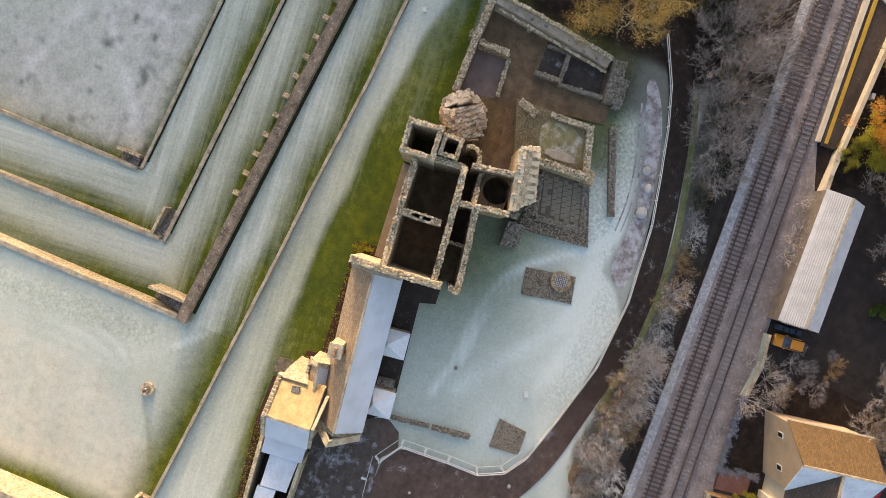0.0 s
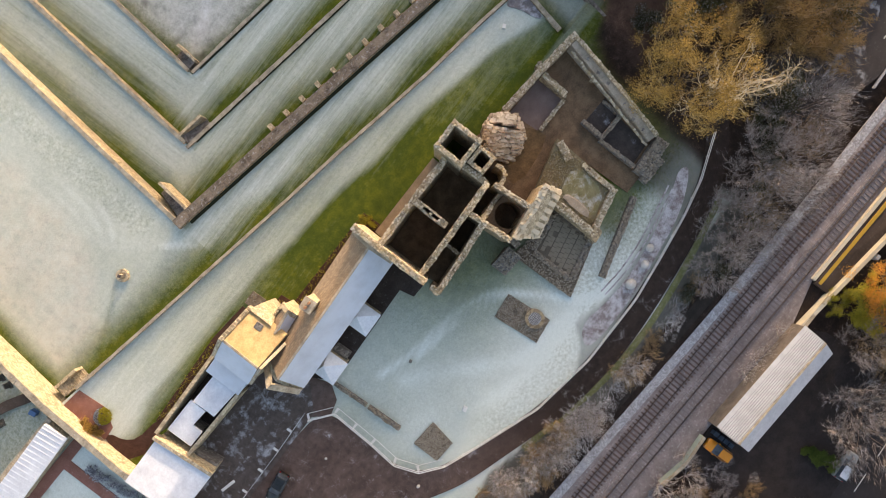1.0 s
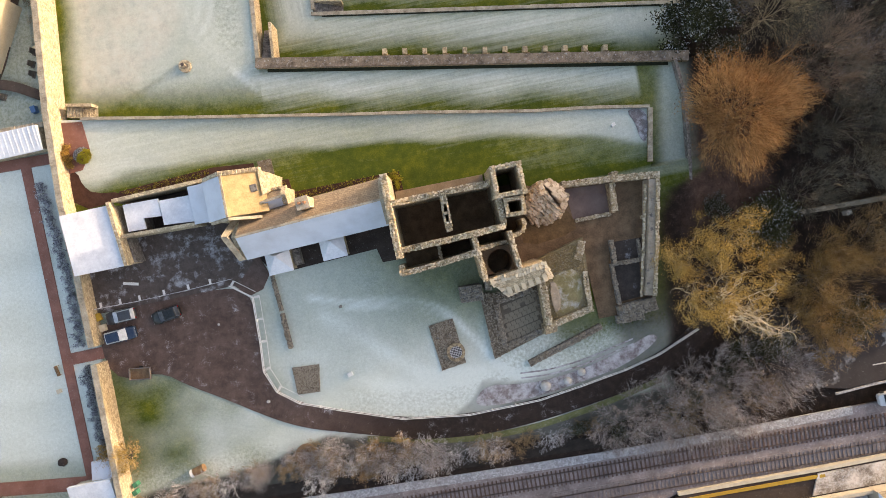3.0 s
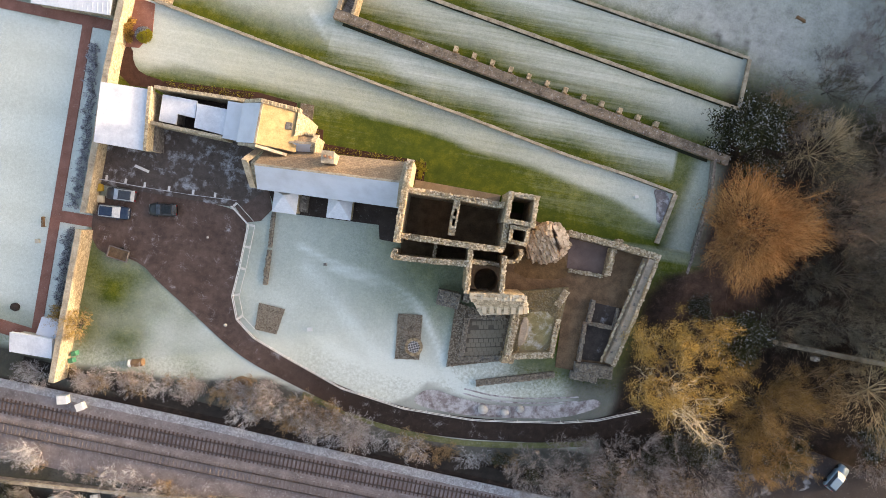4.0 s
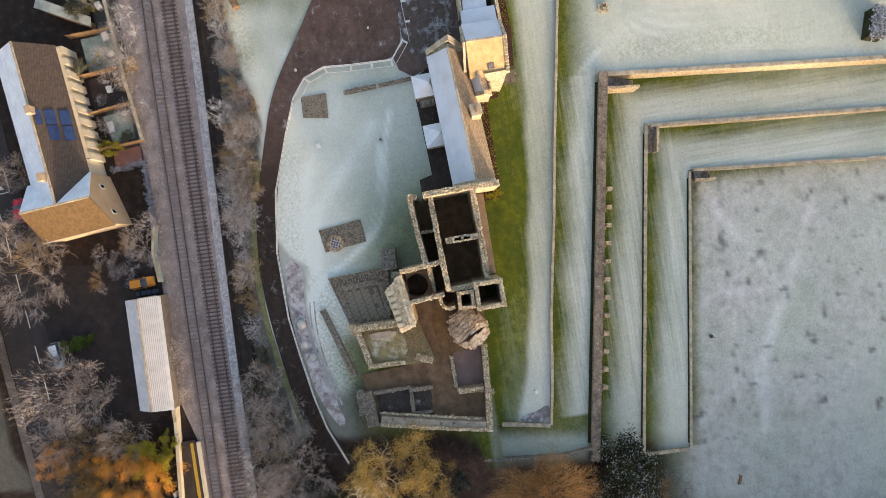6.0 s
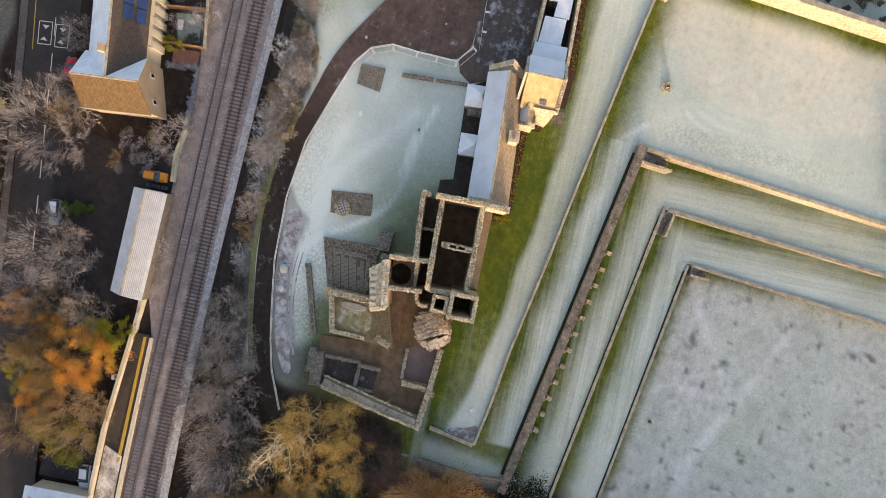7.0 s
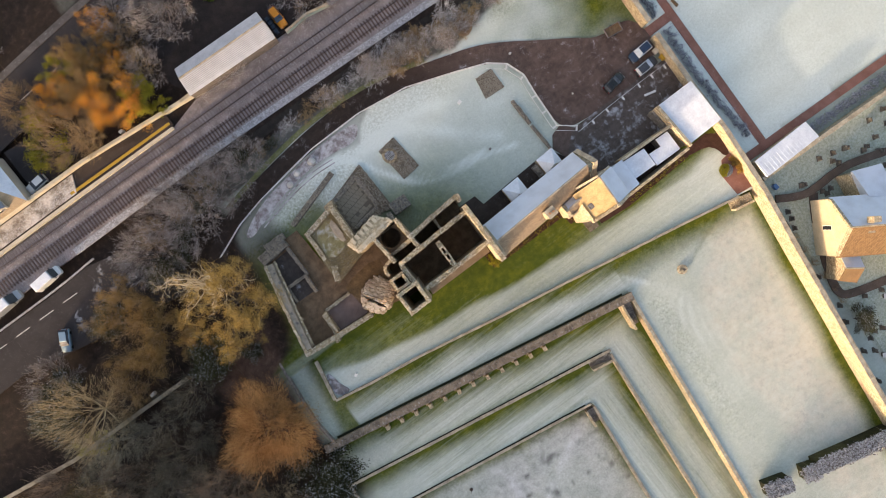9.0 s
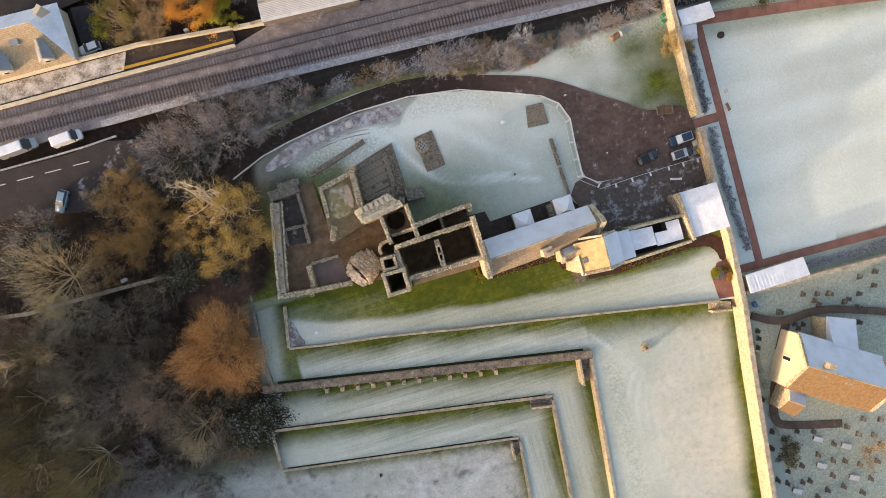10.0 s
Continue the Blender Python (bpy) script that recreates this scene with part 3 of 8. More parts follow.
def tussock(x, y):
    """Rough uncut grass: a strip by the fence, a plot on the lawn, the orchard."""
    if y < 0 and -30 < x < 6:
        return 0.6 * smooth(1.0, 0.2, y - (-5.6 + 0.012 * (x + 2) ** 2) + 0.4 * noise.noise((x * 0.4, y * 0.4, 5))) * smooth(-20, -14, x)
    if level(x, y) == 1 and 51.8 < y < 90:
        u = x - (-22.6 + 0.06 * (y - 52))
        return 0.45 * smooth(-3.6, -3.2, u) * smooth(0.6, 0.2, u) * smooth(51.8, 52.6, y) * smooth(90, 74, y)
    return 0.35 if level(x, y) == 4 else 0.9 if x > 6 and -10 < y < 0 else 0.5 if y < -8 or x > 47 or x < -53 and y > 46 else 0.12


def tawny(x, y):
    """Low sun's warm cream painted on the west lawn, and tan grass along a terrace."""
    n = noise.noise((x * 0.1, y * 0.1, 8))
    k = level(x, y)
    if k == 1:
        edge = float(np.interp(y, (46, 48, 55, 62, 74, 100), (-60, -41, -32, -30, -29.5, -29)))
        return smooth(2.5, -2.5, x - edge + 3 * n) * smooth(-57 + 0.13 * y, -53 + 0.13 * y, x)
    if k in (4, 9):
        return 0.0
    return 0.3 * smooth(0.5, 2.4, over(LOWER, x, y)) * smooth(4, 2.4, over(LOWER, x, y)) if k == 3 else 0.0


def sere(x, y):
    """Dull rank grass of the orchard."""
    return 0.0 if level(x, y) not in (4, 9) or y < 50 else (0.6 + 0.7 * noise.noise((x * 0.07, y * 0.07, 12))) * smooth(54, 62, y + 0.1 * x)


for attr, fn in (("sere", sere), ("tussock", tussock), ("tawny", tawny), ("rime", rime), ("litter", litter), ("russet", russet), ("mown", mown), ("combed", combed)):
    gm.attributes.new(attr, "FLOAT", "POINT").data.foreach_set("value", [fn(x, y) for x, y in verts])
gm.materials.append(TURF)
tagged(new("ground", gm), "frosted lawns and terraces with green thawed strips", "ground", kind="structure")


def rounded(poly, times=2):
    """The outline with its corners cut off."""
    for _ in range(times):
        poly = [q for a, b in zip(poly, poly[1:] + poly[:1]) for q in ((a[0] * 0.75 + b[0] * 0.25, a[1] * 0.75 + b[1] * 0.25), (a[0] * 0.25 + b[0] * 0.75, a[1] * 0.25 + b[1] * 0.75))]
    return poly


def eased(pts, times=2):
    """A line with its bends rounded off."""
    for _ in range(times):
        pts = [pts[0]] + [q for a, b in zip(pts, pts[1:]) for q in ((a[0] * 0.75 + b[0] * 0.25, a[1] * 0.75 + b[1] * 0.25), (a[0] * 0.25 + b[0] * 0.75, a[1] * 0.25 + b[1] * 0.75))] + [pts[-1]]
    return pts


def sheet(name, poly, z, material, label, category="ground", thick=0.25):
    """A flat surface laid a little proud of the ground."""
    return tagged(part(name, prism(list(poly), z - thick, z), material), label, category, kind="structure")


def lane(name, pts, width, z, material, label, category="path"):
    return tagged(part(name, band(eased(pts), width, z - 0.3, z), material), label, category, kind="structure")


# drive, yard and paths
DRIVE = [(-52.6, 17.2), (-31.2, 17.0), (-28.6, 14.6), (-28.9, 7.5), (-29.3, 3.2), (-28.0, -0.4), (-24.8, -2.9), (-19, -5.1), (-10, -8.4), (0, -9.9), (11, -9.9),
         (18.3, -9.0), (25, -8), (30.4, -6.7), (37, -4), (41, 0), (43, 0), (38, -6.5), (31, -9.6), (24, -11), (19, -12), (14, -12.8), (7.7, -13.3), (0, -13.4), (-10.3, -11.5),
         (-19.4, -8.6), (-25, -6.8), (-29.8, -4.2), (-36.1, 0.2), (-40.9, 3.2), (-44.9, 6.4), (-52.6, 6.2)]
sheet("drive", rounded(DRIVE), 0.16, DRIVEWAY, "red-brown gravel drive and car park", "road")
sheet("yard", [(-52.4, 16.8), (-30.4, 16.8), (-26.6, 20.5), (-26.6, 27), (-33, 27.2), (-44.5, 27.4), (-52.3, 23)], 0.17, GRAVEL_DARK, "dark trodden gravel yard with rime patches", "yard")
sheet("court", [(-26.6, 20.6), (-24.6, 17.2), (-8.6, 17.9), (-8.1, 15.7), (-4.5, 15.6), (-5, 21.5)], 0.14, TARMAC, "dark gravel strip along the house wall", "yard")
sheet("castle_floor", [(-4.6, 14), (-4.6, 23.4), (13, 23.4), (20, 21.4), (34.5, 20.2), (31, 1.5), (25.5, 0.5), (22.5, 0.5), (22, 13), (14, 11), (6, 10), (5.8, 14.4)], 0.18, EARTH,
      "bare brown earth and gravel floor of the ruin", "floor")
sheet("drive_corner", [(-31.4, 17.2), (-31.2, 18.0), (-26.4, 20.6), (-25.3, 17.5), (-26.8, 15.4), (-28.9, 14.8)], 0.152, GRAVEL, "trodden gravel at the lawn corner", "yard")
lane("path_north", [(41, -1.0), (36, -5.8), (30.2, -8.4), (24.8, -9.6), (18.5, -10.6), (10, -11.4), (0, -11.7), (-10, -10.1)], 3.3, 0.175, DRIVEWAY, "dark damp tarmac path along the fence")
lane("path_red", [(-58.6, -8), (-58.3, 12), (-57.9, 41)], 1.5, 0.15, RED_PATH, "red blaes path beside the bowling green")
lane("path_red", [(-53.0, 41.2), (-90, 42.4)], 1.6, 0.155, RED_PATH, "red blaes path beside the bowling green")
lane("path_red", [(-56.6, -8.6), (-70, -6.9), (-83, -5.0), (-104, -1.6)], 2.1, 0.153, RED_PATH, "red blaes path along the bowling green's end")
lane("path_red", [(-58.4, 10.9), (-52.0, 10.9)], 1.8, 0.157, RED_PATH, "red blaes path through the garden gate")
sheet("patio", [(-51.6, 46.2), (-48.2, 45.7), (-47.9, 41.3), (-49.6, 38.6), (-52.2, 38.4)], 0.12, RED_PATH, "small red paved corner by the garden wall", "path")
sheet("wall_foot_path", [(-4.2, 23.9), (9.3, 23.9), (9.4, 25.7), (-4.1, 25.8)], 0.16, speckled("tan_gravel_strip", (0.14, 0.10, 0.065), (0.34, 0.26, 0.18), 0.6, 6), "tan gravel strip along the castle wall", "path")
PINK_GRAVEL = speckled("pinkish_gravel_floor", (0.12, 0.085, 0.075), (0.24, 0.18, 0.16), 0.6, 9)
RIMED_EARTH = rimed_ground("rimed_earth_floor", (0.034, 0.028, 0.025), (0.11, 0.09, 0.08), 0.03, 0.5)
sheet("room_floor", [(21.2, 20.9), (21.6, 16.2), (27.3, 16.2), (27.5, 20.5)], 0.21, PINK_GRAVEL, "pinkish gravel floor of a ruined room", "floor")
sheet("room_floor", [(26.6, 11.6), (26.5, 8.6), (30.2, 8.5), (31.2, 11.4)], 0.21, RIMED_EARTH, "dark floor of a ruined cell with rime", "floor")
sheet("room_floor", [(26.2, 7.9), (26.1, 2.4), (29.6, 2.6), (30.2, 7.9)], 0.21, RIMED_EARTH, "dark floor of a ruined cell with rime", "floor")
LILAC_SOIL = rimed_ground("lilac_trodden_soil", (0.09, 0.075, 0.074), (0.36, 0.325, 0.33), 0.17, 0.6)
sheet("trodden_soil", rounded([(31.0, -4.6), (24.8, -7.5), (18, -8.5), (11, -9.4), (4, -9.4), (0.8, -8.6), (3.4, -5.9), (8, -6.9), (14, -7.2), (20, -6.3), (26, -4.8), (30, -3.2)]), 0.07, LILAC_SOIL, "rough lilac-brown trodden soil by the fence", "ground")
for off in (0.0, 0.75):
    lane("wheel_rut", [(27, -3.6 - off), (19.4, -5.2 - off), (13.7, -5.7 - off), (9, -5.3 - off)], 0.22, 0.06, LILAC_SOIL, "shallow wheel rut in the frosted grass", "ground")
GOLD_GRAVEL = speckled("golden_brown_gravel", (0.06, 0.036, 0.016), (0.23, 0.15, 0.075), 0.7, 4, bump_d=0.05)
sheet("gravel_floor", rounded([(13.4, 13.4), (21.8, 14.2), (21.6, 16.4), (20.6, 18.4), (15.2, 16.6), (13.6, 16.8)], 1), 0.2, GOLD_GRAVEL, "golden-brown gravel between the ruins", "floor")
sheet("stony_corner", rounded([(32.6, 31.0), (36.0, 30.3), (34.9, 25.2), (34.0, 26.2), (33.8, 28.6)]), 0.14, rimed_ground("stony_bare_soil", (0.09, 0.08, 0.08), (0.27, 0.25, 0.26), 0.12, 0.8), "stony bare corner of the terrace", "ground")
# ---- garden walls ----
def garden_wall(name, pts, width, z0, z1, label, material=None, cope=True, over_hang=0.12, cope_w=None):
    w = thing(name, label, "wall", kind="structure")
    part("wall_body", band(pts, width, z0, z1), material or STONE, w)
    if cope:
        rng = random.Random(len(name) + int(z1 * 10))
        bm = bmesh.new()
        for a, b in zip(pts, pts[1:]):
            va, vb = Vector(a), Vector(b)
            n = max(1, round((vb - va).length / 1.3))
            turn = math.degrees(math.atan2((vb - va).y, (vb - va).x))
            for i in range(n):
                p = va.lerp(vb, (i + 0.5) / n)
                block(p.x, p.y, z1 - 0.02, (vb - va).length / n * 1.004, (cope_w or width) + over_hang + rng.uniform(-0.06, 0.06), 0.16 + rng.uniform(0, 0.05), turn + rng.uniform(-0.6, 0.6), bm, 0.03)
        tagged(part("coping", bm, COPE, w), kind="stuff")
    return w


def on(line, x):
    return (x, line[0] + line[1] * x)


def beside(line, y):
    return (line[0] + line[1] * y, y)


garden_wall("terrace_wall", [(-48.1, 46.1), (-33.6, 43.3), (-16.5, 40.1), (-7.4, 38.4), (1.8, 36.8), (9.4, 35.3), (18.7, 33.5), (28.3, 32.1), (36.3, 30.6)], 0.38, -1.8, 0.35,
            "low cream terrace wall with flat coping", over_hang=0.06)
garden_wall("terrace_wall", [(36.3, 30.4), (34.7, 22.4)], 0.55, -1.8, 0.4, "short pale terrace end wall with flat coping")
bw = garden_wall("terrace_wall", [on(BUTTRESSED, -20.9), on(BUTTRESSED, 0), on(BUTTRESSED, 20), on(BUTTRESSED, 44)], 1.45, -5.0, -0.65, "thick brown buttressed terrace wall with a mossy top", cope=False)
part("wall_top", band([on(BUTTRESSED, x) for x in (-20.9, 0, 20, 44)], 1.5, -0.67, -0.5), speckled("mossy_brown_wall_top", (0.035, 0.028, 0.02), (0.32, 0.26, 0.2), 0.7, 4, frost=0.25), bw)
# dark strips laid in for the shade behind the terrace walls
WALL_SHADE = speckled("wall_foot_shade", (0.010, 0.012, 0.006), (0.038, 0.042, 0.022), 0.8, 6)
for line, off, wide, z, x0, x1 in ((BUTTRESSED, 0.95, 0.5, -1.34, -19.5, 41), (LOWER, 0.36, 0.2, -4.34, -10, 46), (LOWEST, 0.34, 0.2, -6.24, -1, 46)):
    lane("gutter", [(x, y - off) for x, y in (on(line, x0), on(line, 15), on(line, x1))], wide, z, WALL_SHADE, "dark strip painted as shade behind the terrace wall", "gutter")
for i in range(12):
    x = -1.4 + 3.1 * i
    y = on(BUTTRESSED, x)[1] + 2.3
    bt = part("buttress", block(x, y, -5, 0.75, 0.95, 1.75, -10.5, taper=0.06), STONE_PALE, bw)
    part("sloping_back", block(x + 0.25, y - 1.15, -5, 0.6, 1.5, 1.3, -10.5), STONE, bt)
# cross walls take the pale stone, which holds part of their sunlight
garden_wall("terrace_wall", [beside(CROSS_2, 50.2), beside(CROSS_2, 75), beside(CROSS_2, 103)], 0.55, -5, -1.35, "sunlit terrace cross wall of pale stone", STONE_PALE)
garden_wall("terrace_wall", [on(LOWER, -11.6), on(LOWER, 15), on(LOWER, 46.6)], 0.5, -7, -4.35, "grey-brown lower terrace wall with coping", STONE_GREY, over_hang=0.06)
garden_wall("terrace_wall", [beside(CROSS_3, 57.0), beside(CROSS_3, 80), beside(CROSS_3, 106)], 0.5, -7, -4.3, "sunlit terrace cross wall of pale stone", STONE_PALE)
garden_wall("terrace_wall", [on(LOWEST, -2.2), on(LOWEST, 20), on(LOWEST, 47.0)], 0.42, -8.9, -6.2, "lowest grey terrace wall with coping", STONE_GREY, over_hang=0.06)
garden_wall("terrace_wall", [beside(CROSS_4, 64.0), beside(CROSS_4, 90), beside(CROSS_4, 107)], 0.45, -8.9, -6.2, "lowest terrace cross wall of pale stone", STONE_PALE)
garden_wall("terrace_wall", [(2.1, 106.9), (-5, 107.4)], 0.45, -8.9, -6.1, "pale stone wall that closes a terrace")
garden_wall("terrace_wall", [(-6.2, 107.3), (-11.4, 107.6)], 0.45, -7, -4.3, "pale stone wall that closes a terrace")
garden_wall("terrace_wall", [(47.0, 55.4), (46.7, 46.6)], 0.45, -8.9, -6.0, "low wall that closes a terrace")


def steps(name, start, way, width, drop, count, label, side, mat=STONE_GREY):
    """A flight of stone steps going down along way, with a side wall."""
    st = thing(name, label, "stairs", kind="structure")
    d = Vector(way).normalized()
    turn = math.degrees(math.atan2(d.y, d.x))
    n = Vector((-d.y, d.x)) * side
    run, rise = 0.36, drop / count
    z = start[2]
    for i in range(count):
        p = Vector(start[:2]) + d * run * (i + 0.5)
        part("step", block(p.x, p.y, z - drop - 0.4, run * 0.98, width, drop + 0.4 - rise * (i + 1), turn), mat, st)
    a = Vector(start[:2]) + n * (width / 2 + 0.25)
    b = a + d * run * count
    part("side_wall", band([tuple(a), tuple(b)], 0.42, z - drop - 0.4, [z + 0.3, z + 0.3]), STONE_PALE, st)
    return st


steps("garden_steps", (-19.3, 49.5, -1.4), (0.11, 1), 1.6, 3.0, 16, "dark stone garden steps between two terraces", -1)
steps("garden_steps", (-10.9, 57.3, -4.4), (1, -0.17), 1.5, 1.9, 12, "dark stone garden steps at a terrace corner", 1)
steps("garden_steps", (-1.4, 64.2, -6.3), (0.1, 1), 1.3, 1.8, 10, "dark stone garden steps at the orchard corner", -1)
# pale stone puts the sunlight on this flight into its colour
steps("garden_steps", (-50.2, 47.6, 0.0), (1, -0.19), 1.5, 1.5, 11, "sunlit stone steps from the upper terrace to the lawn", 1, STONE_PALE)

# the tall wall between the gardens and the churchyard
garden_wall("boundary_wall", [(-53.2, -14), (-53.0, -4), (-52.6, 9.6)], 0.8, -0.4, 3.0, "tall ochre rubble garden wall", STONE_PALE)
garden_wall("boundary_wall", [(-52.6, 12.2), (-52.4, 23), (-52.4, 34), (-51.6, 47.5), (-50.0, 60), (-47.2, 84), (-44.7, 106)], 0.85, -2, 2.6, "tall sunlit ochre garden wall", STONE_PALE)
garden_wall("boundary_wall", [(-52.8, 45.9), (-65, 46.2), (-95, 47.4)], 0.7, -1, 1.9, "rubble wall between churchyard and bowling green", STONE_PALE)
garden_wall("boundary_wall", [(41.8, 36.8), (42.2, 31.3), (41.0, 20.8), (40.2, 16.3), (39.2, 16.6)], 0.45, -1.8, -0.35, "low grey wall at the edge of the wood", STONE_GREY, cope=False)
garden_wall("boundary_wall", [(55.5, 10.2), (68, 9.8), (82, 9.6), (120, 4)], 0.6, -2, 1.0, "mossy boundary wall in the wood", STONE)
# ---- the ruined castle ----
castle = thing("castle", "roofless ruined sandstone castle with broken wall tops", "castle")
R = lambda runs, seed, mat=None, **k: ruined_wall("wall", [(a, b, w * 0.84, z0, za, zb) for a, b, w, z0, za, zb in runs], mat or STONE, castle, seed=seed, **k)
# hall block
R([((-4.8, 15.9), (-4.8, 21.5), 1.1, 0, 9.2, 9.8), ((-4.8, 21.5), (-4.7, 27.6), 1.1, 0, 10.2, 9.2)], 1, STONE_PALE)
R([((-4.3, 17.0), (2.4, 17.1), 0.95, 0, 8.4, 9.0), ((2.4, 17.1), (10.3, 17.4), 0.95, 0, 9.2, 8.8)], 2)
R([((-4.3, 23.5), (0.6, 23.6), 1.0, 0, 9.6, 8.8), ((0.6, 23.6), (4.4, 23.6), 0.9, 0, 9.2, 9.5), ((4.4, 23.6), (9.3, 23.6), 1.0, 0, 9.2, 8.8)], 3)
R([((2.7, 18.2), (2.65, 19.4), 1.05, 0, 8.4, 8.8), ((2.35, 19.4), (2.35, 22.0), 0.32, 0, 8.8, 8.9), ((3.05, 19.4), (3.05, 22.0), 0.32, 0, 8.8, 8.9), ((2.7, 20.6), (2.7, 20.9), 0.7, 0, 8.7, 8.7),
   ((2.7, 22.0), (2.7, 23.2), 1.05, 0, 8.9, 9.0)], 4, STONE_PALE)
R([((10.2, 17.4), (10.1, 21.3), 0.9, 0, 8.2, 8.8)], 5)
# passage, inner tower
R([((-5.1, 13.75), (0.6, 14.1), 0.9, 0, 7.6, 7.9), ((0.6, 14.1), (5.8, 14.65), 0.9, 0, 7.9, 8.3)], 6)
R([((-4.9, 13.6), (-4.95, 14.9), 1.0, 0, 8.2, 7.4), ((0.75, 14.5), (0.7, 16.6), 0.5, 0, 5.5, 5.5)], 7)
R([((5.75, 17.0), (6.2, 10.6), 0.85, 0, 8.8, 8.6)], 8)
R([((10.75, 16.6), (11.2, 11.1), 0.8, 0, 8.2, 8.4)], 9)
R([((6.2, 15.0), (8.3, 15.1), 0.8, 0, 7.8, 7.4), ((8.3, 15.1), (10.8, 15.1), 0.7, 0, 5.6, 5.8)], 10)
bm = bmesh.new()
outer = [(6.5, 11.0), (10.8, 11.0), (10.6, 14.7), (6.3, 14.7)]
ring = [(8.85 + 1.8 * math.cos(radians(a)), 12.55 + 1.8 * math.sin(radians(a))) for a in range(0, 360, 15)]
for z in (5.6, 5.2):
    vo = [bm.verts.new((*p, z)) for p in outer]
    vi = [bm.verts.new((*p, z)) for p in ring]
    es = [bm.edges.new((l[i], l[(i + 1) % len(l)])) for l in (vo, vi) for i in range(len(l))]
    bmesh.ops.triangle_fill(bm, edges=es, use_beauty=True)
for i in range(24):
    a, b = (math.radians(15 * i), math.radians(15 * (i + 1)))
    q = [bm.verts.new((8.85 + 1.8 * math.cos(t), 12.55 + 1.8 * math.sin(t), z)) for t, z in ((a, 5.6), (b, 5.6), (b, 0.3), (a, 0.3))]
    bm.faces.new(q)
bmesh.ops.recalc_face_normals(bm, faces=bm.faces)
part("vault_floor", bm, EARTH, castle, "earth-covered vault with a round opening")
# stair tower and turret
T = [(9.5, 21.2), (13.95, 21.15), (13.9, 25.7), (9.6, 25.7)]
def hollow(corners, w, z, seed, mat=None, zs=None):
    runs = []
    for i in range(4):
        a, b = Vector(corners[i]), Vector(corners[(i + 1) % 4])
        d = (b - a).normalized()
        inn = Vector((-d.y, d.x)) * w / 2
        zz = (zs or [z] * 4)[i]
        runs.append((tuple(a + inn), tuple(b + inn - d * w), w, 0, zz, zz))
    return R(runs, seed, mat)
hollow(T, 0.72, 10.1, 11, STONE_PALE)
hollow([(10.6, 18.5), (13.45, 18.4), (13.5, 21.1), (10.6, 21.1)], 0.58, 9.2, 12, STONE)
arc = [(13.1, 17.9), (13.3, 17.0), (12.9, 16.3), (12.2, 15.9), (11.2, 15.9)]
R([(a, b, 0.65, 0, 6.6, 6.4) for a, b in zip(arc, arc[1:])], 13, STONE_PALE)
# buttress-like stump on the lawn side
R([((2.3, 8.6), (5.6, 8.5), 2.8, 0, 2.4, 3.4)], 14, STONE_GREY)
R([((6.9, 10.3), (6.6, 8.6), 1.2, 0, 4.6, 3.2)], 15, STONE_GREY)


def strata(name, poly, z0, z1, count, lean, material, parent, seed, label):
    """A leaning mass of masonry that broke off, layer on layer."""
    rng = random.Random(seed)
    cx, cy = (sum(p[i] for p in poly) / len(poly) for i in (0, 1))
    bm = bmesh.new()
    for i in range(count):
        k = 1 - 0.10 * i - rng.uniform(0, 0.08)
        ox, oy = lean[0] * i / count + rng.uniform(-0.15, 0.15), lean[1] * i / count + rng.uniform(-0.15, 0.15)
        ring = [(cx + (x - cx) * k * rng.uniform(0.88, 1.06) + ox, cy + (y - cy) * k * rng.uniform(0.88, 1.06) + oy) for x, y in poly]
        prism(ring, z0 + (z1 - z0) * i / count - 0.1, [z0 + (z1 - z0) * (i + 1) / count + rng.uniform(-0.2, 0.25) for _ in ring], bm)
    return part(name, bm, material, parent, label)


fallen = thing("fallen_masonry", "great tilted lump of fallen masonry with stepped courses", "masonry")
PINK = masonry("rosy_sandstone", (0.2, 0.14, 0.1), (0.43, 0.325, 0.245), (0.62, 0.51, 0.4))
# tone raised and warmed to stand for sunlight on the fallen mass
PINK_CAP = stones_material("rosy_facing_stone", (0.12, 0.08, 0.048), (0.50, 0.385, 0.265), (0.86, 0.75, 0.60))
rng = random.Random(8)
FU, FV = Vector((math.cos(radians(-54)), math.sin(radians(-54)))), Vector((-math.sin(radians(-54)), math.cos(radians(-54))))


def crag(u, v):
    """Height of the fallen mass: courses that step up, a cleft, and a block beyond it."""
    z = 2.3 - 0.2 * u + 0.5 * math.floor((v + 3.0 + 0.3 * noise.noise((u, v, 1.0))) / 0.62)
    z += 0.55 * noise.noise((u * 1.3, v * 1.3, 7.0))
    if 0.6 < v + 0.12 * u < 1.15 and u > -2.3:
        z -= 2.3
    elif v + 0.12 * u >= 1.15:
        z = 5.5 + 0.1 * u if -2.2 < u < 1.4 and v < 2.7 else 3.2
    return z


def spread(u, v):
    return (abs(u) / 2.8) ** 2.8 + (abs(v + 0.1) / 3.2) ** 2.8 + 0.55 * noise.noise((u * 0.9, v * 0.9, 3.3))


place = lambda u, v: Vector((17.5, 19.5)) + FU * u + FV * v
mass = bmesh.new()
faces_of = bmesh.new()
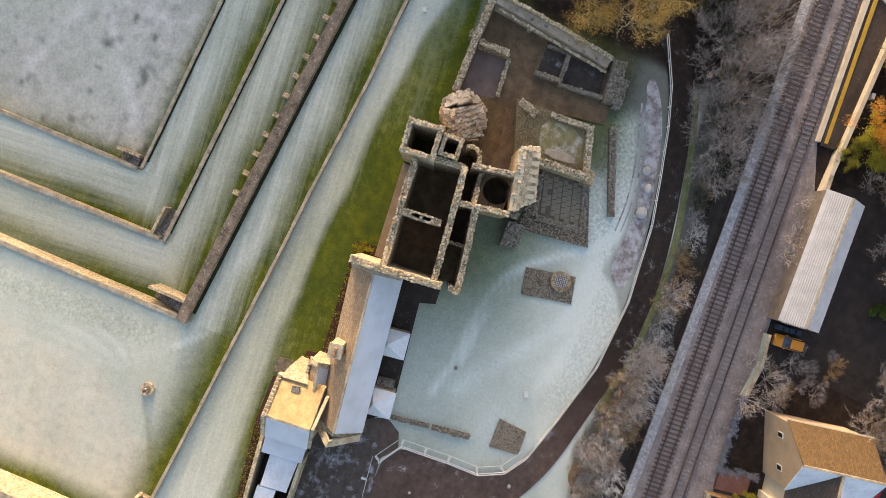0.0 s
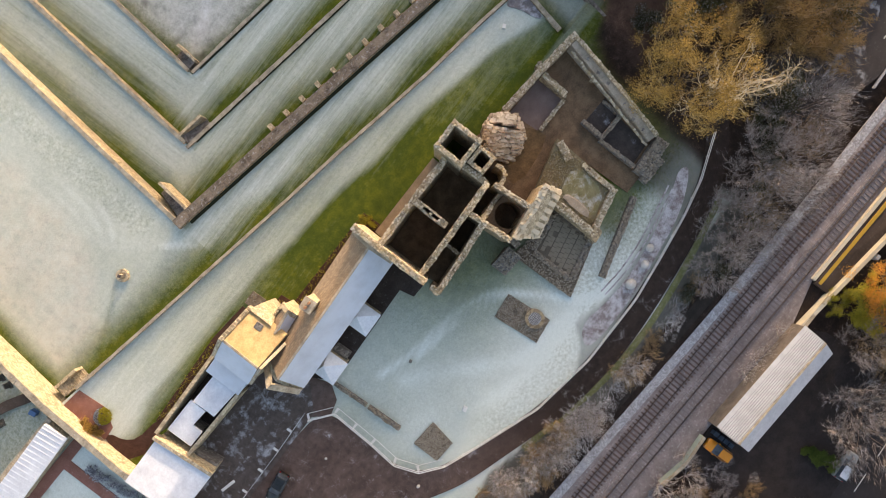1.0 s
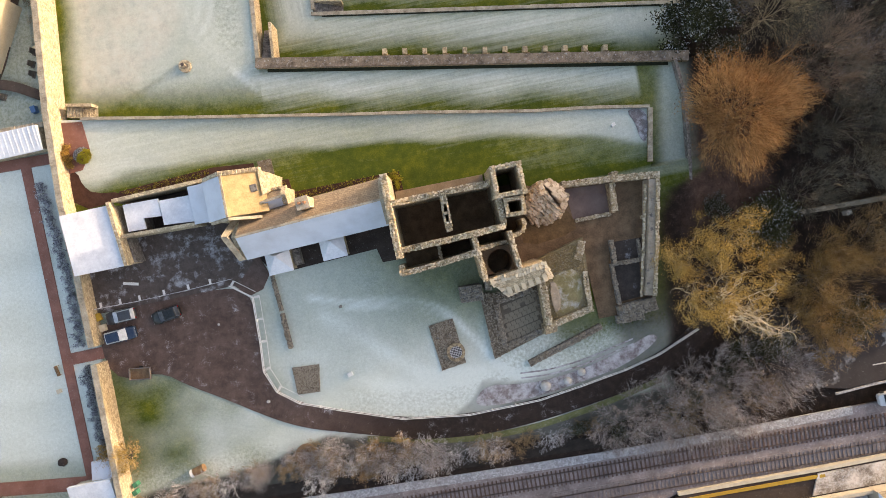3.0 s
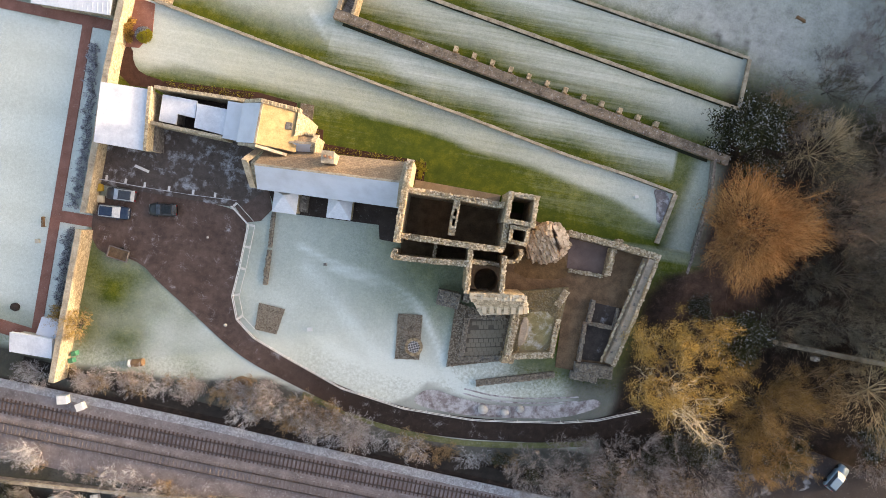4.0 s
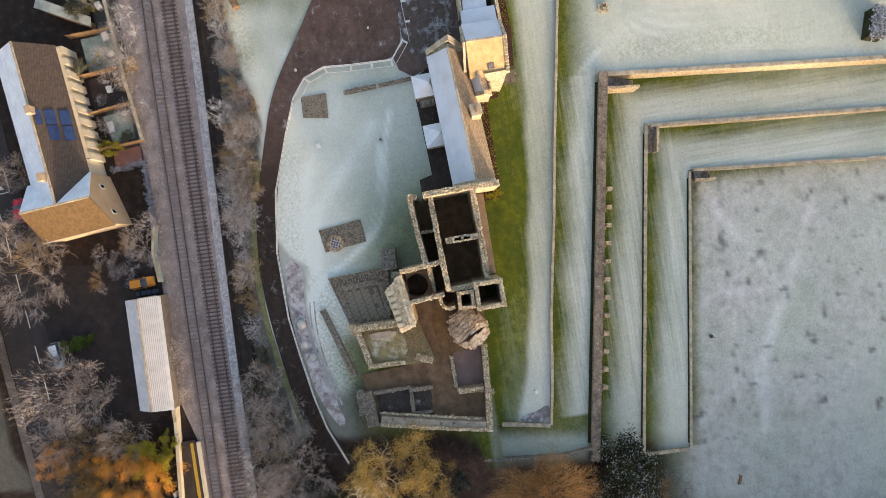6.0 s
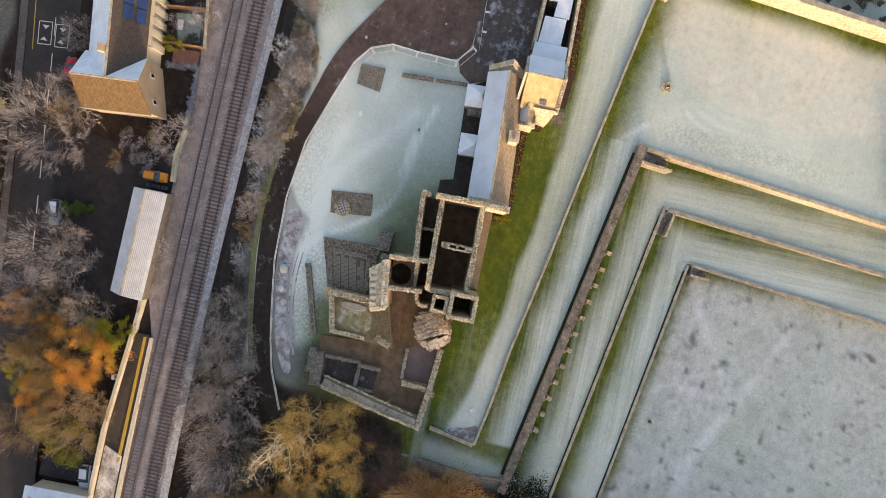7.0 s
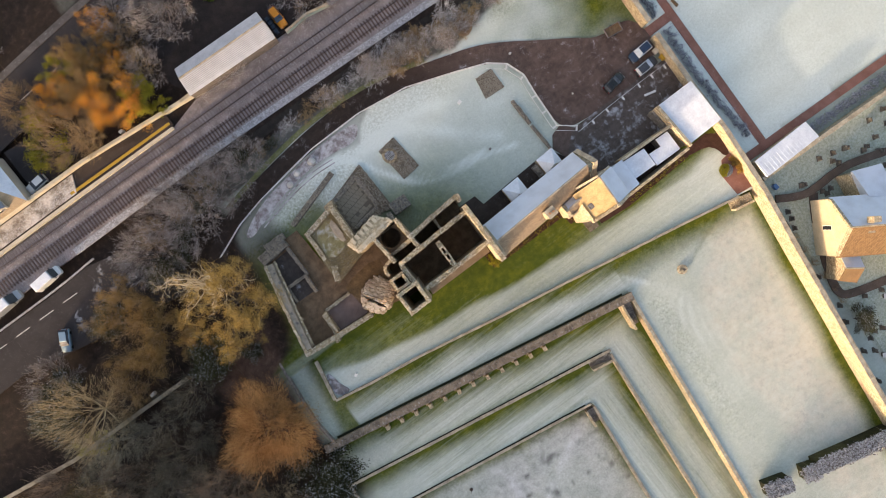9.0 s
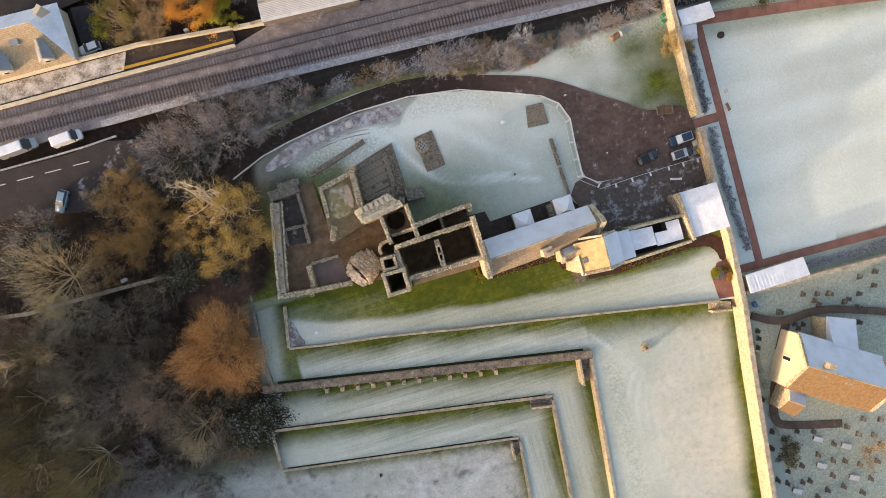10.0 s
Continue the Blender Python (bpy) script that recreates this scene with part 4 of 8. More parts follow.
for i in range(19):
    for k in range(22):
        u, v = -3.2 + 0.36 * i + rng.uniform(-0.08, 0.08) + 0.18 * (k % 2), -3.3 + 0.3 * k + rng.uniform(-0.07, 0.07)
        edge = spread(u, v)
        if edge > 1.0:
            continue
        p, z = place(u, v), crag(u, v) * (1 if edge < 0.72 else 1 - 1.1 * (edge - 0.72))
        block(p.x, p.y, 0, 0.44, 0.4, z - 0.1, -54, mass)
        slab = -2.2 < u < 1.4 and 1.2 <= v < 2.7
        block(p.x, p.y, z - 0.45, rng.uniform(0.34, 0.85), rng.uniform(0.28, 0.48), 0.45 + rng.uniform(0, 0.06 if slab else 0.42), -54 + rng.uniform(-24, 24) * (0.2 if slab else 1), faces_of, rng.uniform(0.1, 0.35))
lump_core = part("core", mass, PINK, fallen)
tagged(part("stone_facing", faces_of, PINK_CAP, lump_core), kind="stuff")

# the tall leaning wall with its stepped top
# brighter, warmer tone here stands for the sun on the wall and its ledges
ASHLAR = masonry("sun_toned_stone", (0.3, 0.235, 0.15), (0.54, 0.44, 0.3), (0.68, 0.57, 0.4))
tall = thing("tall_wall", "tall broken wall with pale ledges on its tilted top", "wall")
part("wall_body", prism([(6.6, 10.6), (14.5, 11.6), (14.9, 10.3), (7.4, 9.2)], 0, [7.6, 8.8, 8.6, 7.5]), ASHLAR, tall)
part("sloping_face", prism([(7.6, 9.5), (14.9, 10.5), (15.5, 8.9), (9.3, 7.6)], 0, [7.3, 8.5, 6.9, 6.2]), ASHLAR, tall)
LEDGE = stones_material("sun_toned_ledge_stone", (0.3, 0.245, 0.165), (0.55, 0.47, 0.34), (0.72, 0.65, 0.52))
rng = random.Random(5)
for i in range(6):
    f = i / 5
    x, y = 9.2 + 5.1 * f, 8.75 + 0.85 * f
    part("ledge", block(x, y, 6.6 + 0.8 * f, 0.66, 1.9, 0.42, 10, taper=0.08), LEDGE, tall)
bm = bmesh.new()
stones_on(bm, (6.8, 10.1), (14.6, 11.1), 0.9, 7.6, 8.7, 0.45, 0.55, rng)
stones_on(bm, (9.3, 7.75), (15.4, 9.05), 0.5, 6.2, 6.9, 0.45, 0.4, rng)
stones_on(bm, (14.7, 10.6), (15.3, 9.0), 0.7, 8.4, 6.9, 0.45, 0.4, rng)
stones_on(bm, (7.2, 9.9), (9.2, 7.8), 0.8, 7.2, 6.2, 0.5, 0.5, rng)
tagged(part("wall_cap", bm, LEDGE, tall), kind="stuff")

# the old tower's stump
LIME_TOP = speckled("worn_lime_mortar_ledge", (0.18, 0.15, 0.115), (0.45, 0.395, 0.32), 0.9, 4, frost=0.1, bump_d=0.08)
stump = thing("tower_stump", "low mossy stump of an older tower", "ruin")
part("core", prism([(14.5, 11.4), (22.0, 13.3), (21.5, 2.6), (14.2, 0.9)], 0, 2.0), MOSS, stump)
ruined_wall("rim", [((14.6, 1.4), (21.2, 2.8), 0.9, 0, 2.8, 2.6), ((14.6, 8.6), (14.4, 1.2), 1.0, 0, 3.0, 3.1), ((21.0, 3.0), (21.2, 8.2), 0.7, 0, 2.6, 2.4), ((20.6, 10.2), (21.7, 12.8), 1.1, 0, 2.4, 2.3)],
            STONE, stump, seed=21)
part("rimed_floor", prism(rounded([(15.6, 2.4), (20.4, 3.4), (20.5, 9.6), (15.6, 8.2)], 1), 1.9, 2.06), rimed_ground("mossy_stump_floor", (0.11, 0.098, 0.04), (0.36, 0.315, 0.17), 0.11, 0.6), stump, "moss-grown floor with pale rime patches")
part("mortar_mound", prism(rounded([(15.5, 3.0), (16.9, 3.3), (17.3, 5.4), (16.9, 8.0), (15.6, 7.8)], 1), 1.9, 2.22, None, rounded([(15.6, 3.3), (16.4, 3.5), (16.8, 5.4), (16.5, 7.6), (15.7, 7.5)], 1)), LIME_TOP, stump, "worn pale mound of lime mortar")
strata("corner_lump", [(13.4, 0.0), (15.7, 0.3), (15.7, 1.9), (13.6, 1.7)], 0, 3.3, 3, (0, 0), STONE, stump, 4, "")
rng = random.Random(6)
bm = bmesh.new()
for i in range(2600):
    x, y = rng.uniform(14.8, 21.5), rng.uniform(2.2, 12.4)
    if y < 11.3 + (x - 14.5) * 0.25 and (y > 9 or x < 16 or x > 20.3 or rng.random() < 0.08):
        block(x, y, 1.8, rng.uniform(0.1, 0.3), rng.uniform(0.1, 0.26), 0.2 + rng.uniform(0, 0.22) * (1.2 if y > 9 else 0.6), rng.uniform(0, 90), bm, 0.3)
tagged(part("rubble", bm, CAP_MOSSY, stump), kind="stuff")

# the low east wing
wing = thing("ruined_wing", "low roofless ruined wing with thick outer walls", "ruin")
ruined_wall("wall", [((20.5, 21.6), (27.6, 21.0), 0.9, 0, 2.3, 2.5), ((27.6, 21.0), (34.6, 20.2), 0.95, 0, 2.6, 3.2)], STONE, wing, seed=31)
ruined_wall("wall", [((34.3, 19.9), (32.5, 11.0), 0.42, 0, 3.5, 3.3), ((32.5, 11.0), (30.8, 2.6), 0.5, 0, 3.3, 2.4)], STONE, wing, seed=32, rise=0.25)
part("ledge", band([(33.6, 19.7), (32.7, 15.2), (31.8, 11.0), (30.9, 6.6), (30.0, 2.8)], 1.15, 0, [3.0, 2.85, 2.9, 2.5, 2.1]), LIME_TOP, wing)
rng = random.Random(52)
for f in (0.16, 0.3, 0.42, 0.5, 0.63, 0.78, 0.9):
    part("socket", block(33.35 - 3.6 * f + rng.uniform(-0.2, 0.2), 19.4 - 16.4 * f, 2.0, 0.4, rng.uniform(0.3, 0.8), 1.02 - 0.75 * f * f, 12), STONE_GREY, wing)
bm = bmesh.new()
stones_on(bm, (32.6, 19.2), (29.0, 3.0), 0.3, 2.5, 1.7, 0.3, 0.3, rng)
tagged(part("broken_edge", bm, CAP, wing), kind="stuff")
ruined_wall("wall", [((27.6, 20.4), (27.4, 16.0), 0.5, 0, 2.2, 1.9), ((28.2, 20.4), (28.0, 16.2), 0.45, 0, 1.4, 1.3), ((21.8, 15.9), (27.2, 15.9), 0.55, 0, 0.7, 0.6), ((33.2, 14.6), (31.6, 14.4), 0.5, 0, 2.0, 1.4),
                     ((28.2, 21.6), (28.9, 21.5), 0.8, 0, 1.8, 1.8)], STONE, wing, seed=33)
ruined_wall("wall", [((26.4, 12.0), (26.2, 8.4), 0.6, 0, 1.2, 1.1), ((26.2, 8.3), (30.3, 8.2), 0.55, 0, 1.1, 1.3), ((25.8, 8.4), (25.8, 2.2), 0.55, 0, 0.9, 1.2), ((30.3, 8.0), (30.5, 11.2), 0.4, 0, 0.9, 0.9)],
            STONE_GREY, wing, seed=34)
ruined_wall("wall", [((25.3, 1.0), (30.9, 1.4), 1.9, 0, 1.6, 2.0), ((24.9, -0.1), (29.0, -0.2), 1.2, 0, 1.0, 1.0)], STONE_GREY, wing, seed=35)

# flagged kitchen floor with its rubble margin
FLAG = stones_material("worn_flagstone", (0.11, 0.092, 0.068), (0.21, 0.18, 0.135), (0.31, 0.27, 0.21))
kitchen = thing("flagged_floor", "flagged room floor with a broad rubble margin", "floor")
part("margin", prism([(5.3, 8.2), (5.6, -2.2), (14.1, 0.2), (14.2, 7.6), (9, 7.2)], -0.3, 0.55), RUBBLE, kitchen)
rng = random.Random(14)
bm = bmesh.new()
for _ in range(1900):
    x, y = rng.uniform(5.5, 14.1), rng.uniform(-2, 8)
    if (y > 6.3 or y < -0.2 + 0.2 * (x - 7) or x < 7.4) and y > -2.2 + (x - 5.6) * 0.28 and y < 8.2 - 0.15 * (x - 5):
        block(x, y, 0.45, rng.uniform(0.1, 0.3), rng.uniform(0.1, 0.26), 0.15 + rng.uniform(0, 0.16), rng.uniform(0, 90), bm, 0.3)
tagged(part("rubble", bm, CAP_GREY, kitchen), kind="stuff")
ruined_wall("edge", [((7.6, 6.2), (13.2, 7.0), 0.7, 0, 0.9, 1.0), ((7.5, 6.0), (7.6, -0.6), 0.8, 0, 0.8, 0.7), ((7.7, -0.6), (13.6, 0.6), 0.8, 0, 0.7, 0.8)], STONE_GREY, kitchen, seed=41)
rng = random.Random(9)
part("joint_bed", prism([(8.0, 5.9), (8.0, -0.1), (13.4, 1.1), (13.4, 6.6)], 0.3, 0.556), speckled("dark_joint_soil", (0.085, 0.072, 0.055), (0.16, 0.138, 0.107), 1, 6), kitchen)
for j in range(8):
    for i in range(7):
        wide = rng.uniform(0.66, 0.74)
        x, y = 8.35 + i * 0.76 + (j % 2) * 0.36, 0.35 + j * 0.7 + 0.15 * i
        if rng.random() < 0.95 and x < 13.5:
            part("flagstone", block(x, y, 0.45, wide, rng.uniform(0.61, 0.66), 0.14 + rng.uniform(0, 0.05), 11 + rng.uniform(-1.5, 1.5), taper=0.04), FLAG, kitchen)
low = thing("low_wall", "long low ruined wall foot on the grass", "wall")
ruined_wall("wall", [((10.6, -4.0), (22.4, -0.6), 0.9, -0.2, 0.7, 0.9)], STONE_GREY, low, seed=42)
low = thing("low_wall", "low rubble wall foot across the lawn", "wall")
ruined_wall("wall", [((-25.0, 17.3), (-24.7, 11.6), 0.6, -0.2, 0.4, 0.35), ((-24.7, 11.2), (-24.5, 5.8), 0.7, -0.2, 0.4, 0.4)], STONE_GREY, low, seed=43)
# ---- the roofed range beside the ruin ----
def lerp2(a, b, f):
    return (a[0] + (b[0] - a[0]) * f, a[1] + (b[1] - a[1]) * f)


def gabled(parent, a, b, c, d, eave, ridge, mats, wall_mat, z0=0.0, over_hang=0.25, split=0.5, name="roof"):
    """Walls and a gabled roof on a four-cornered plan; the ridge runs from between a and d to between b and c.
    mats: the slope by a-b, then the slope by d-c."""
    ra, rb = lerp2(a, d, split), lerp2(b, c, split)
    bm = prism([a, b, c, d], z0, eave)
    for e0, e1, r in ((a, d, ra), (b, c, rb)):
        q = [bm.verts.new((*e0, eave)), bm.verts.new((*e1, eave)), bm.verts.new((*r, ridge))]
        bm.faces.new(q)
    bmesh.ops.recalc_face_normals(bm, faces=bm.faces)
    part("wall", bm, wall_mat, parent)
    for (p, q), m in (((a, b), mats[0]), ((d, c), mats[1])):
        bm = bmesh.new()
        out_p, out_q = lerp2(ra, p, 1 + over_hang / 4), lerp2(rb, q, 1 + over_hang / 4)
        drop = (ridge - eave) * over_hang / 4
        lo = [(*ra, ridge), (*rb, ridge), (*out_q, eave - drop), (*out_p, eave - drop)]
        vs = [bm.verts.new((x, y, z + 0.02)) for x, y, z in lo] + [bm.verts.new((x, y, z + 0.16)) for x, y, z in lo]
        for f in ((0, 1, 2, 3), (7, 6, 5, 4), (0, 4, 5, 1), (1, 5, 6, 2), (2, 6, 7, 3), (3, 7, 4, 0)):
            bm.faces.new([vs[i] for i in f])
        bmesh.ops.recalc_face_normals(bm, faces=bm.faces)
        part(name, bm, m, parent)
    part("ridge_tiles", band([ra, rb], 0.3, ridge + 0.05, ridge + 0.24), COPE, parent)


def skew(parent, p, r, q, zp, zr, w=0.55, rise=0.35, mat=None):
    """A sloping stone coping up a gable and down again."""
    bm = bmesh.new()
    n = 6
    pts = [(lerp2(p, r, i / n), zp + (zr - zp) * i / n) for i in range(n + 1)] + [(lerp2(r, q, i / n), zr + (zp - zr) * i / n) for i in range(1, n + 1)]
    band([a for a, _ in pts], w, [z - 0.3 for _, z in pts], [z + rise for _, z in pts], bm)
    return part("skew_coping", bm, mat or COPE, parent)


house = thing("castle_house", "long roofed stone range with frosted slates", "house")
A, B, C, D = (-26.4, 20.3), (-5.5, 21.05), (-5.4, 27.5), (-26.0, 26.2)
gabled(house, A, B, C, D, 5.4, 8.9, (SLATE_FROST, SLATE_SUNLIT), STONE_PALE, split=0.52)
skew(house, (-27.0, 20.2), (-27.6, 23.7), (-26.4, 26.4), 5.4, 8.9, 0.8)
part("gable_wall", prism([(-26.4, 20.4), (-26.2, 26.2), (-26.9, 26.4), (-28.0, 23.7), (-27.2, 20.2)], 0, 5.3), STONE_PALE, house)
skew(house, (-5.6, 21.0), (-5.5, 24.4), (-5.5, 27.7), 5.5, 9.0, 0.55, 0.45)
chim = part("chimney", block(-16.0, 26.0, 4, 1.6, 1.5, 6.0, 5), STONE_PALE, house)
part("cope", block(-16.0, 26.0, 10.0, 1.8, 1.7, 0.2, 5), COPE, chim)
for k in (-0.35, 0.35):
    bm = bmesh.new()
    bmesh.ops.create_cone(bm, cap_ends=True, segments=12, radius1=0.2, radius2=0.17, depth=0.6, matrix=Matrix.Translation((-16.0 + k, 26.0, 10.5)))
    part("chimney_pot", bm, speckled("clay_pot", (0.3, 0.15, 0.08), (0.42, 0.24, 0.14)) if k < 0 else bpy.data.materials["clay_pot"], chim)


def hipped(parent, cx, cy, sx, sy, eave, top, mat, wall_mat, turn, z0=0.0, flat=0.3, lean=0.0, name="roof"):
    part("wall", block(cx, cy, z0, sx, sy, eave - z0, turn), wall_mat, parent)
    c, s = math.cos(radians(turn)), math.sin(radians(turn))
    P = lambda x, y: (cx + c * x - s * y, cy + s * x + c * y)
    hx, hy = sx / 2 + 0.2, sy / 2 + 0.2
    lo = [P(-hx, -hy), P(hx, -hy), P(hx, hy), P(-hx, hy)]
    k = flat
    hi = [P(-hx * k, -hy * k + lean), P(hx * k, -hy * k + lean), P(hx * k, hy * k + lean), P(-hx * k, hy * k + lean)]
    part(name, prism(lo, eave - 0.05, top, None, hi), mat, parent)


for cx, cy in ((-22.7, 18.9), (-14.5, 19.4)):
    po = thing("porch", "small stone stair porch with a frosted hipped roof", "porch", "porches on the range")
    hipped(po, cx, cy, 3.3, 2.9, 3.1, 4.5, WHITE_ROOF, STONE_PALE, 2, flat=0.06, lean=0.9)
part("stair_flight", block(-20.4, 19.1, 0, 1.1, 2.4, 1.4, 3), STONE_GREY, house)

tower = thing("tower_house", "tall ochre-roofed house block with crow-stepped gable", "house")
gabled(tower, (-29.7, 26.2), (-29.6, 31.9), (-21.5, 31.8), (-21.7, 26.2), 7.0, 9.6, (SLATE_FROST, HARL), STONE_PALE, split=0.42)
skew(tower, (-29.6, 32.1), (-26.3, 32.2), (-21.6, 32.1), 7.0, 9.6, 0.5, 0.3, STONE_PALE)
for i in range(11):
    f = i / 10
    part("crow_step", block(-26.0 + 4.4 * f, 32.1, 8.6 - 2.2 * f, 0.3, 0.55, 1.3, 0), STONE_PALE, tower)
part("buttress_gable", prism([(-21.7, 32.0), (-20.4, 31.4), (-20.8, 28.9), (-21.7, 28.4)], 0, [7.6, 6.6, 6.6, 7.6]), STONE_PALE, tower)
part("rooflight", block(-22.6, 29.6, 7.7, 0.9, 1.0, 0.35, 3), STONE_GREY, tower)
skew(tower, (-29.6, 26.0), (-26.2, 25.9), (-22.6, 25.6), 7.0, 9.6, 0.4, 0.25, COPE)
turret = thing("stair_wing", "small crow-stepped stair wing with slates", "house")
gabled(turret, (-22.7, 26.4), (-19.2, 26.8), (-19.0, 29.2), (-21.6, 29.0), 5.6, 7.4, (SLATE_FROST, SLATE_SUNLIT), STONE_PALE, split=0.4)
skew(turret, (-19.2, 26.7), (-18.9, 27.9), (-19.0, 29.3), 5.6, 7.4, 0.7, 0.4, STONE_PALE)
for i in range(5):
    part("crow_step", block(-21.3 + 0.45 * i, 29.15, 5.6, 0.26, 0.4, 0.75, 4), STONE_PALE, turret)

outhouses = thing("outhouse", "low slated outhouse under rime", "outbuilding")
part("wall", prism([(-33.0, 26.9), (-29.9, 26.7), (-29.9, 32.2), (-33.0, 32.2)], 0, 3.8), STONE_GREY, outhouses)
part("roof", prism([(-33.1, 26.7), (-30.0, 26.6), (-30.0, 32.1), (-33.1, 32.2)], 3.8, [4.2, 5.3, 5.3, 4.2]), SLATE_FROST, outhouses)
outhouses = thing("outhouse", "flat-roofed outhouse white with frost", "outbuilding")
part("wall", prism([(-37.7, 27.7), (-33.1, 27.3), (-33.1, 31.0), (-37.7, 31.1)], 0, 3.3), STONE_GREY, outhouses)
part("roof", prism([(-37.8, 27.6), (-33.1, 27.2), (-33.1, 31.1), (-37.8, 31.2)], 3.3, 3.5), WHITE_ROOF, outhouses)
outhouses = thing("outhouse", "roofed lean-to round a small dark yard", "outbuilding")
part("roof", prism([(-43.2, 27.7), (-40.6, 27.6), (-40.6, 29.2), (-38.0, 29.0), (-38.0, 31.6), (-43.2, 31.7)], 3.0, 3.3), WHITE_ROOF, outhouses)
part("wall", prism([(-43.1, 27.9), (-40.8, 27.8), (-40.8, 29.4), (-38.2, 29.2), (-38.2, 31.5), (-43.1, 31.6)], 0, 3.0), STONE_GREY, outhouses)
sheet("outhouse_yard", [(-44.4, 27.3), (-33.0, 27.0), (-30.2, 32.4), (-44.4, 32.4)], 0.15, TARMAC, "dark paved yard among the outhouses", "yard")
yw = thing("yard_wall", "rubble yard wall along the outhouses", "wall")
part("wall_body", band([(-44.2, 27.2), (-33.0, 26.8)], 0.5, 0, 3.9), STONE_PALE, yw)
part("wall_body", band([(-44.3, 32.5), (-30.5, 32.8)], 0.5, 0, 3.9), STONE_PALE, yw)
shed = thing("shed", "broad shed with a white frosted roof", "outbuilding")
part("wall", prism([(-51.7, 31.6), (-51.4, 23.1), (-43.7, 23.1), (-44.5, 31.9)], 0, 3.6), STONE_PALE, shed)
part("roof", prism([(-51.9, 31.8), (-51.6, 22.9), (-44.3, 22.9), (-45.0, 32.0)], 3.6, [4.4, 4.4, 3.8, 3.8]), WHITE_ROOF, shed)
part("parapet", band([(-44.1, 22.9), (-44.8, 32.4)], 0.5, 3.0, 4.3), STONE_PALE, shed)
part("side_aisle", prism([(-43.8, 23.2), (-43.2, 23.2), (-43.8, 27.0), (-44.3, 27.0)], 0, 2.6), STONE_GREY, shed)
# ---- railway, platform and roads ----
TRACK_1, TRACK_2 = (-22.0, -0.033), (-25.6, -0.036)
STEEL = speckled("worn_rail_steel", (0.07, 0.05, 0.045), (0.18, 0.15, 0.14), 0.6, 20, 0.45, 0.002, metal=0.6)
SLEEPER_WOOD = speckled("tarred_sleeper_wood", (0.055, 0.037, 0.031), (0.15, 0.105, 0.09), 1.5, 12, bump_d=0.01)
SLEEPER_PALE = speckled("weathered_concrete_sleeper", (0.12, 0.10, 0.097), (0.25, 0.22, 0.21), 1.5, 12, bump_d=0.01)
CREAM = speckled("cream_painted_stone", (0.42, 0.37, 0.28), (0.62, 0.57, 0.46), 0.8, 7, frost=0.1)
YELLOW_LINE = speckled("worn_yellow_paint", (0.32, 0.2, 0.03), (0.48, 0.32, 0.05), 0.9, 9)
CONCRETE = speckled("frosted_platform_concrete", (0.17, 0.145, 0.12), (0.60, 0.56, 0.52), 0.45, 3, frost=0.35, lo=0.4, hi=0.62)
ROAD = speckled("damp_asphalt", (0.022, 0.019, 0.02), (0.05, 0.045, 0.046), 0.3, 8, frost=0.02)
WHITE_LINE = speckled("worn_white_road_paint", (0.38, 0.37, 0.36), (0.62, 0.61, 0.6), 2, 12)
RIME_VERGE = speckled("rimy_verge", (0.13, 0.125, 0.13), (0.38, 0.38, 0.4), 0.9, 6, frost=0.5)


def railway(line, x0, x1):
    return [(x, line[0] + line[1] * x) for x in np.linspace(x0, x1, 24)]


sheet("ballast", [(-150, -13.6), (-58, -16.2), (-33.5, -17.2), (-21.8, -18.0), (4.7, -19.3), (30, -20.4), (60, -20.9), (130, -22.6), (130, -32.2), (29, -28.6), (22, -30.4), (-11, -29.6), (-24, -29.3), (-40, -29), (-150, -25)],
      0.1, BALLAST, "lilac-grey railway ballast with rime", "railway", 0.4)
lane("rimy_verge", [(-90, -15.4), (-33, -17.6), (-21, -18.4), (4.7, -19.8), (30, -21.0), (58, -21.4)], 1.3, 0.14, RIME_VERGE, "frosted stony verge beside the track", "verge")
for line, wood in ((TRACK_1, SLEEPER_WOOD), (TRACK_2, SLEEPER_PALE)):
    tr = thing("railway_track", "railway track with rusty rails on sleepers in ballast", "railway track", "railway tracks", "structure")
    part("bed", band(railway(line, -140, 125), 3.0, -0.2, 0.16), BALLAST, tr)
    turn = math.degrees(math.atan(line[1]))
    sm = None
    for i in range(228):
        x = -68 + 0.66 * i
        if sm is None:
            ob = part("sleeper", block(0, 0, 0, 0.26, 2.55, 0.17, 0, taper=0.04), wood, tr)
            sm = ob.data
        else:
            ob = new("sleeper", sm)
            ob.parent = tr
        ob.matrix_local = pose(x, line[0] + line[1] * x, 0.08, 0, 0, turn)
    for k in (-0.75, 0.75):
        part("rail", band([(x, y + k) for x, y in railway(line, -140, 125)], 0.11, 0.2, 0.4), STEEL, tr)

plat = thing("platform", "station platform with cream edge and yellow line", "platform", kind="structure")
EDGE = [(29.0, -28.5), (51.5, -29.0), (71, -29.3), (125, -30.5)]
part("platform_body", prism([(28.6, -28.9), (51.5, -29.2), (71, -29.5), (125, -30.7), (125, -36), (71, -33.9), (46, -33.1), (28.6, -31.6)], -0.2, [0.5, 0.9, 0.9, 0.9, 0.9, 0.9, 0.9, 0.5]), TARMAC, plat)
part("edge_slabs", band(EDGE, 0.55, -0.2, [0.55, 0.96, 0.96, 0.96]), CREAM, plat)
part("yellow_line", band([(x, y - 1.05) for x, y in EDGE[:2]] , 0.5, 0.4, [0.56, 0.96]), YELLOW_LINE, plat)
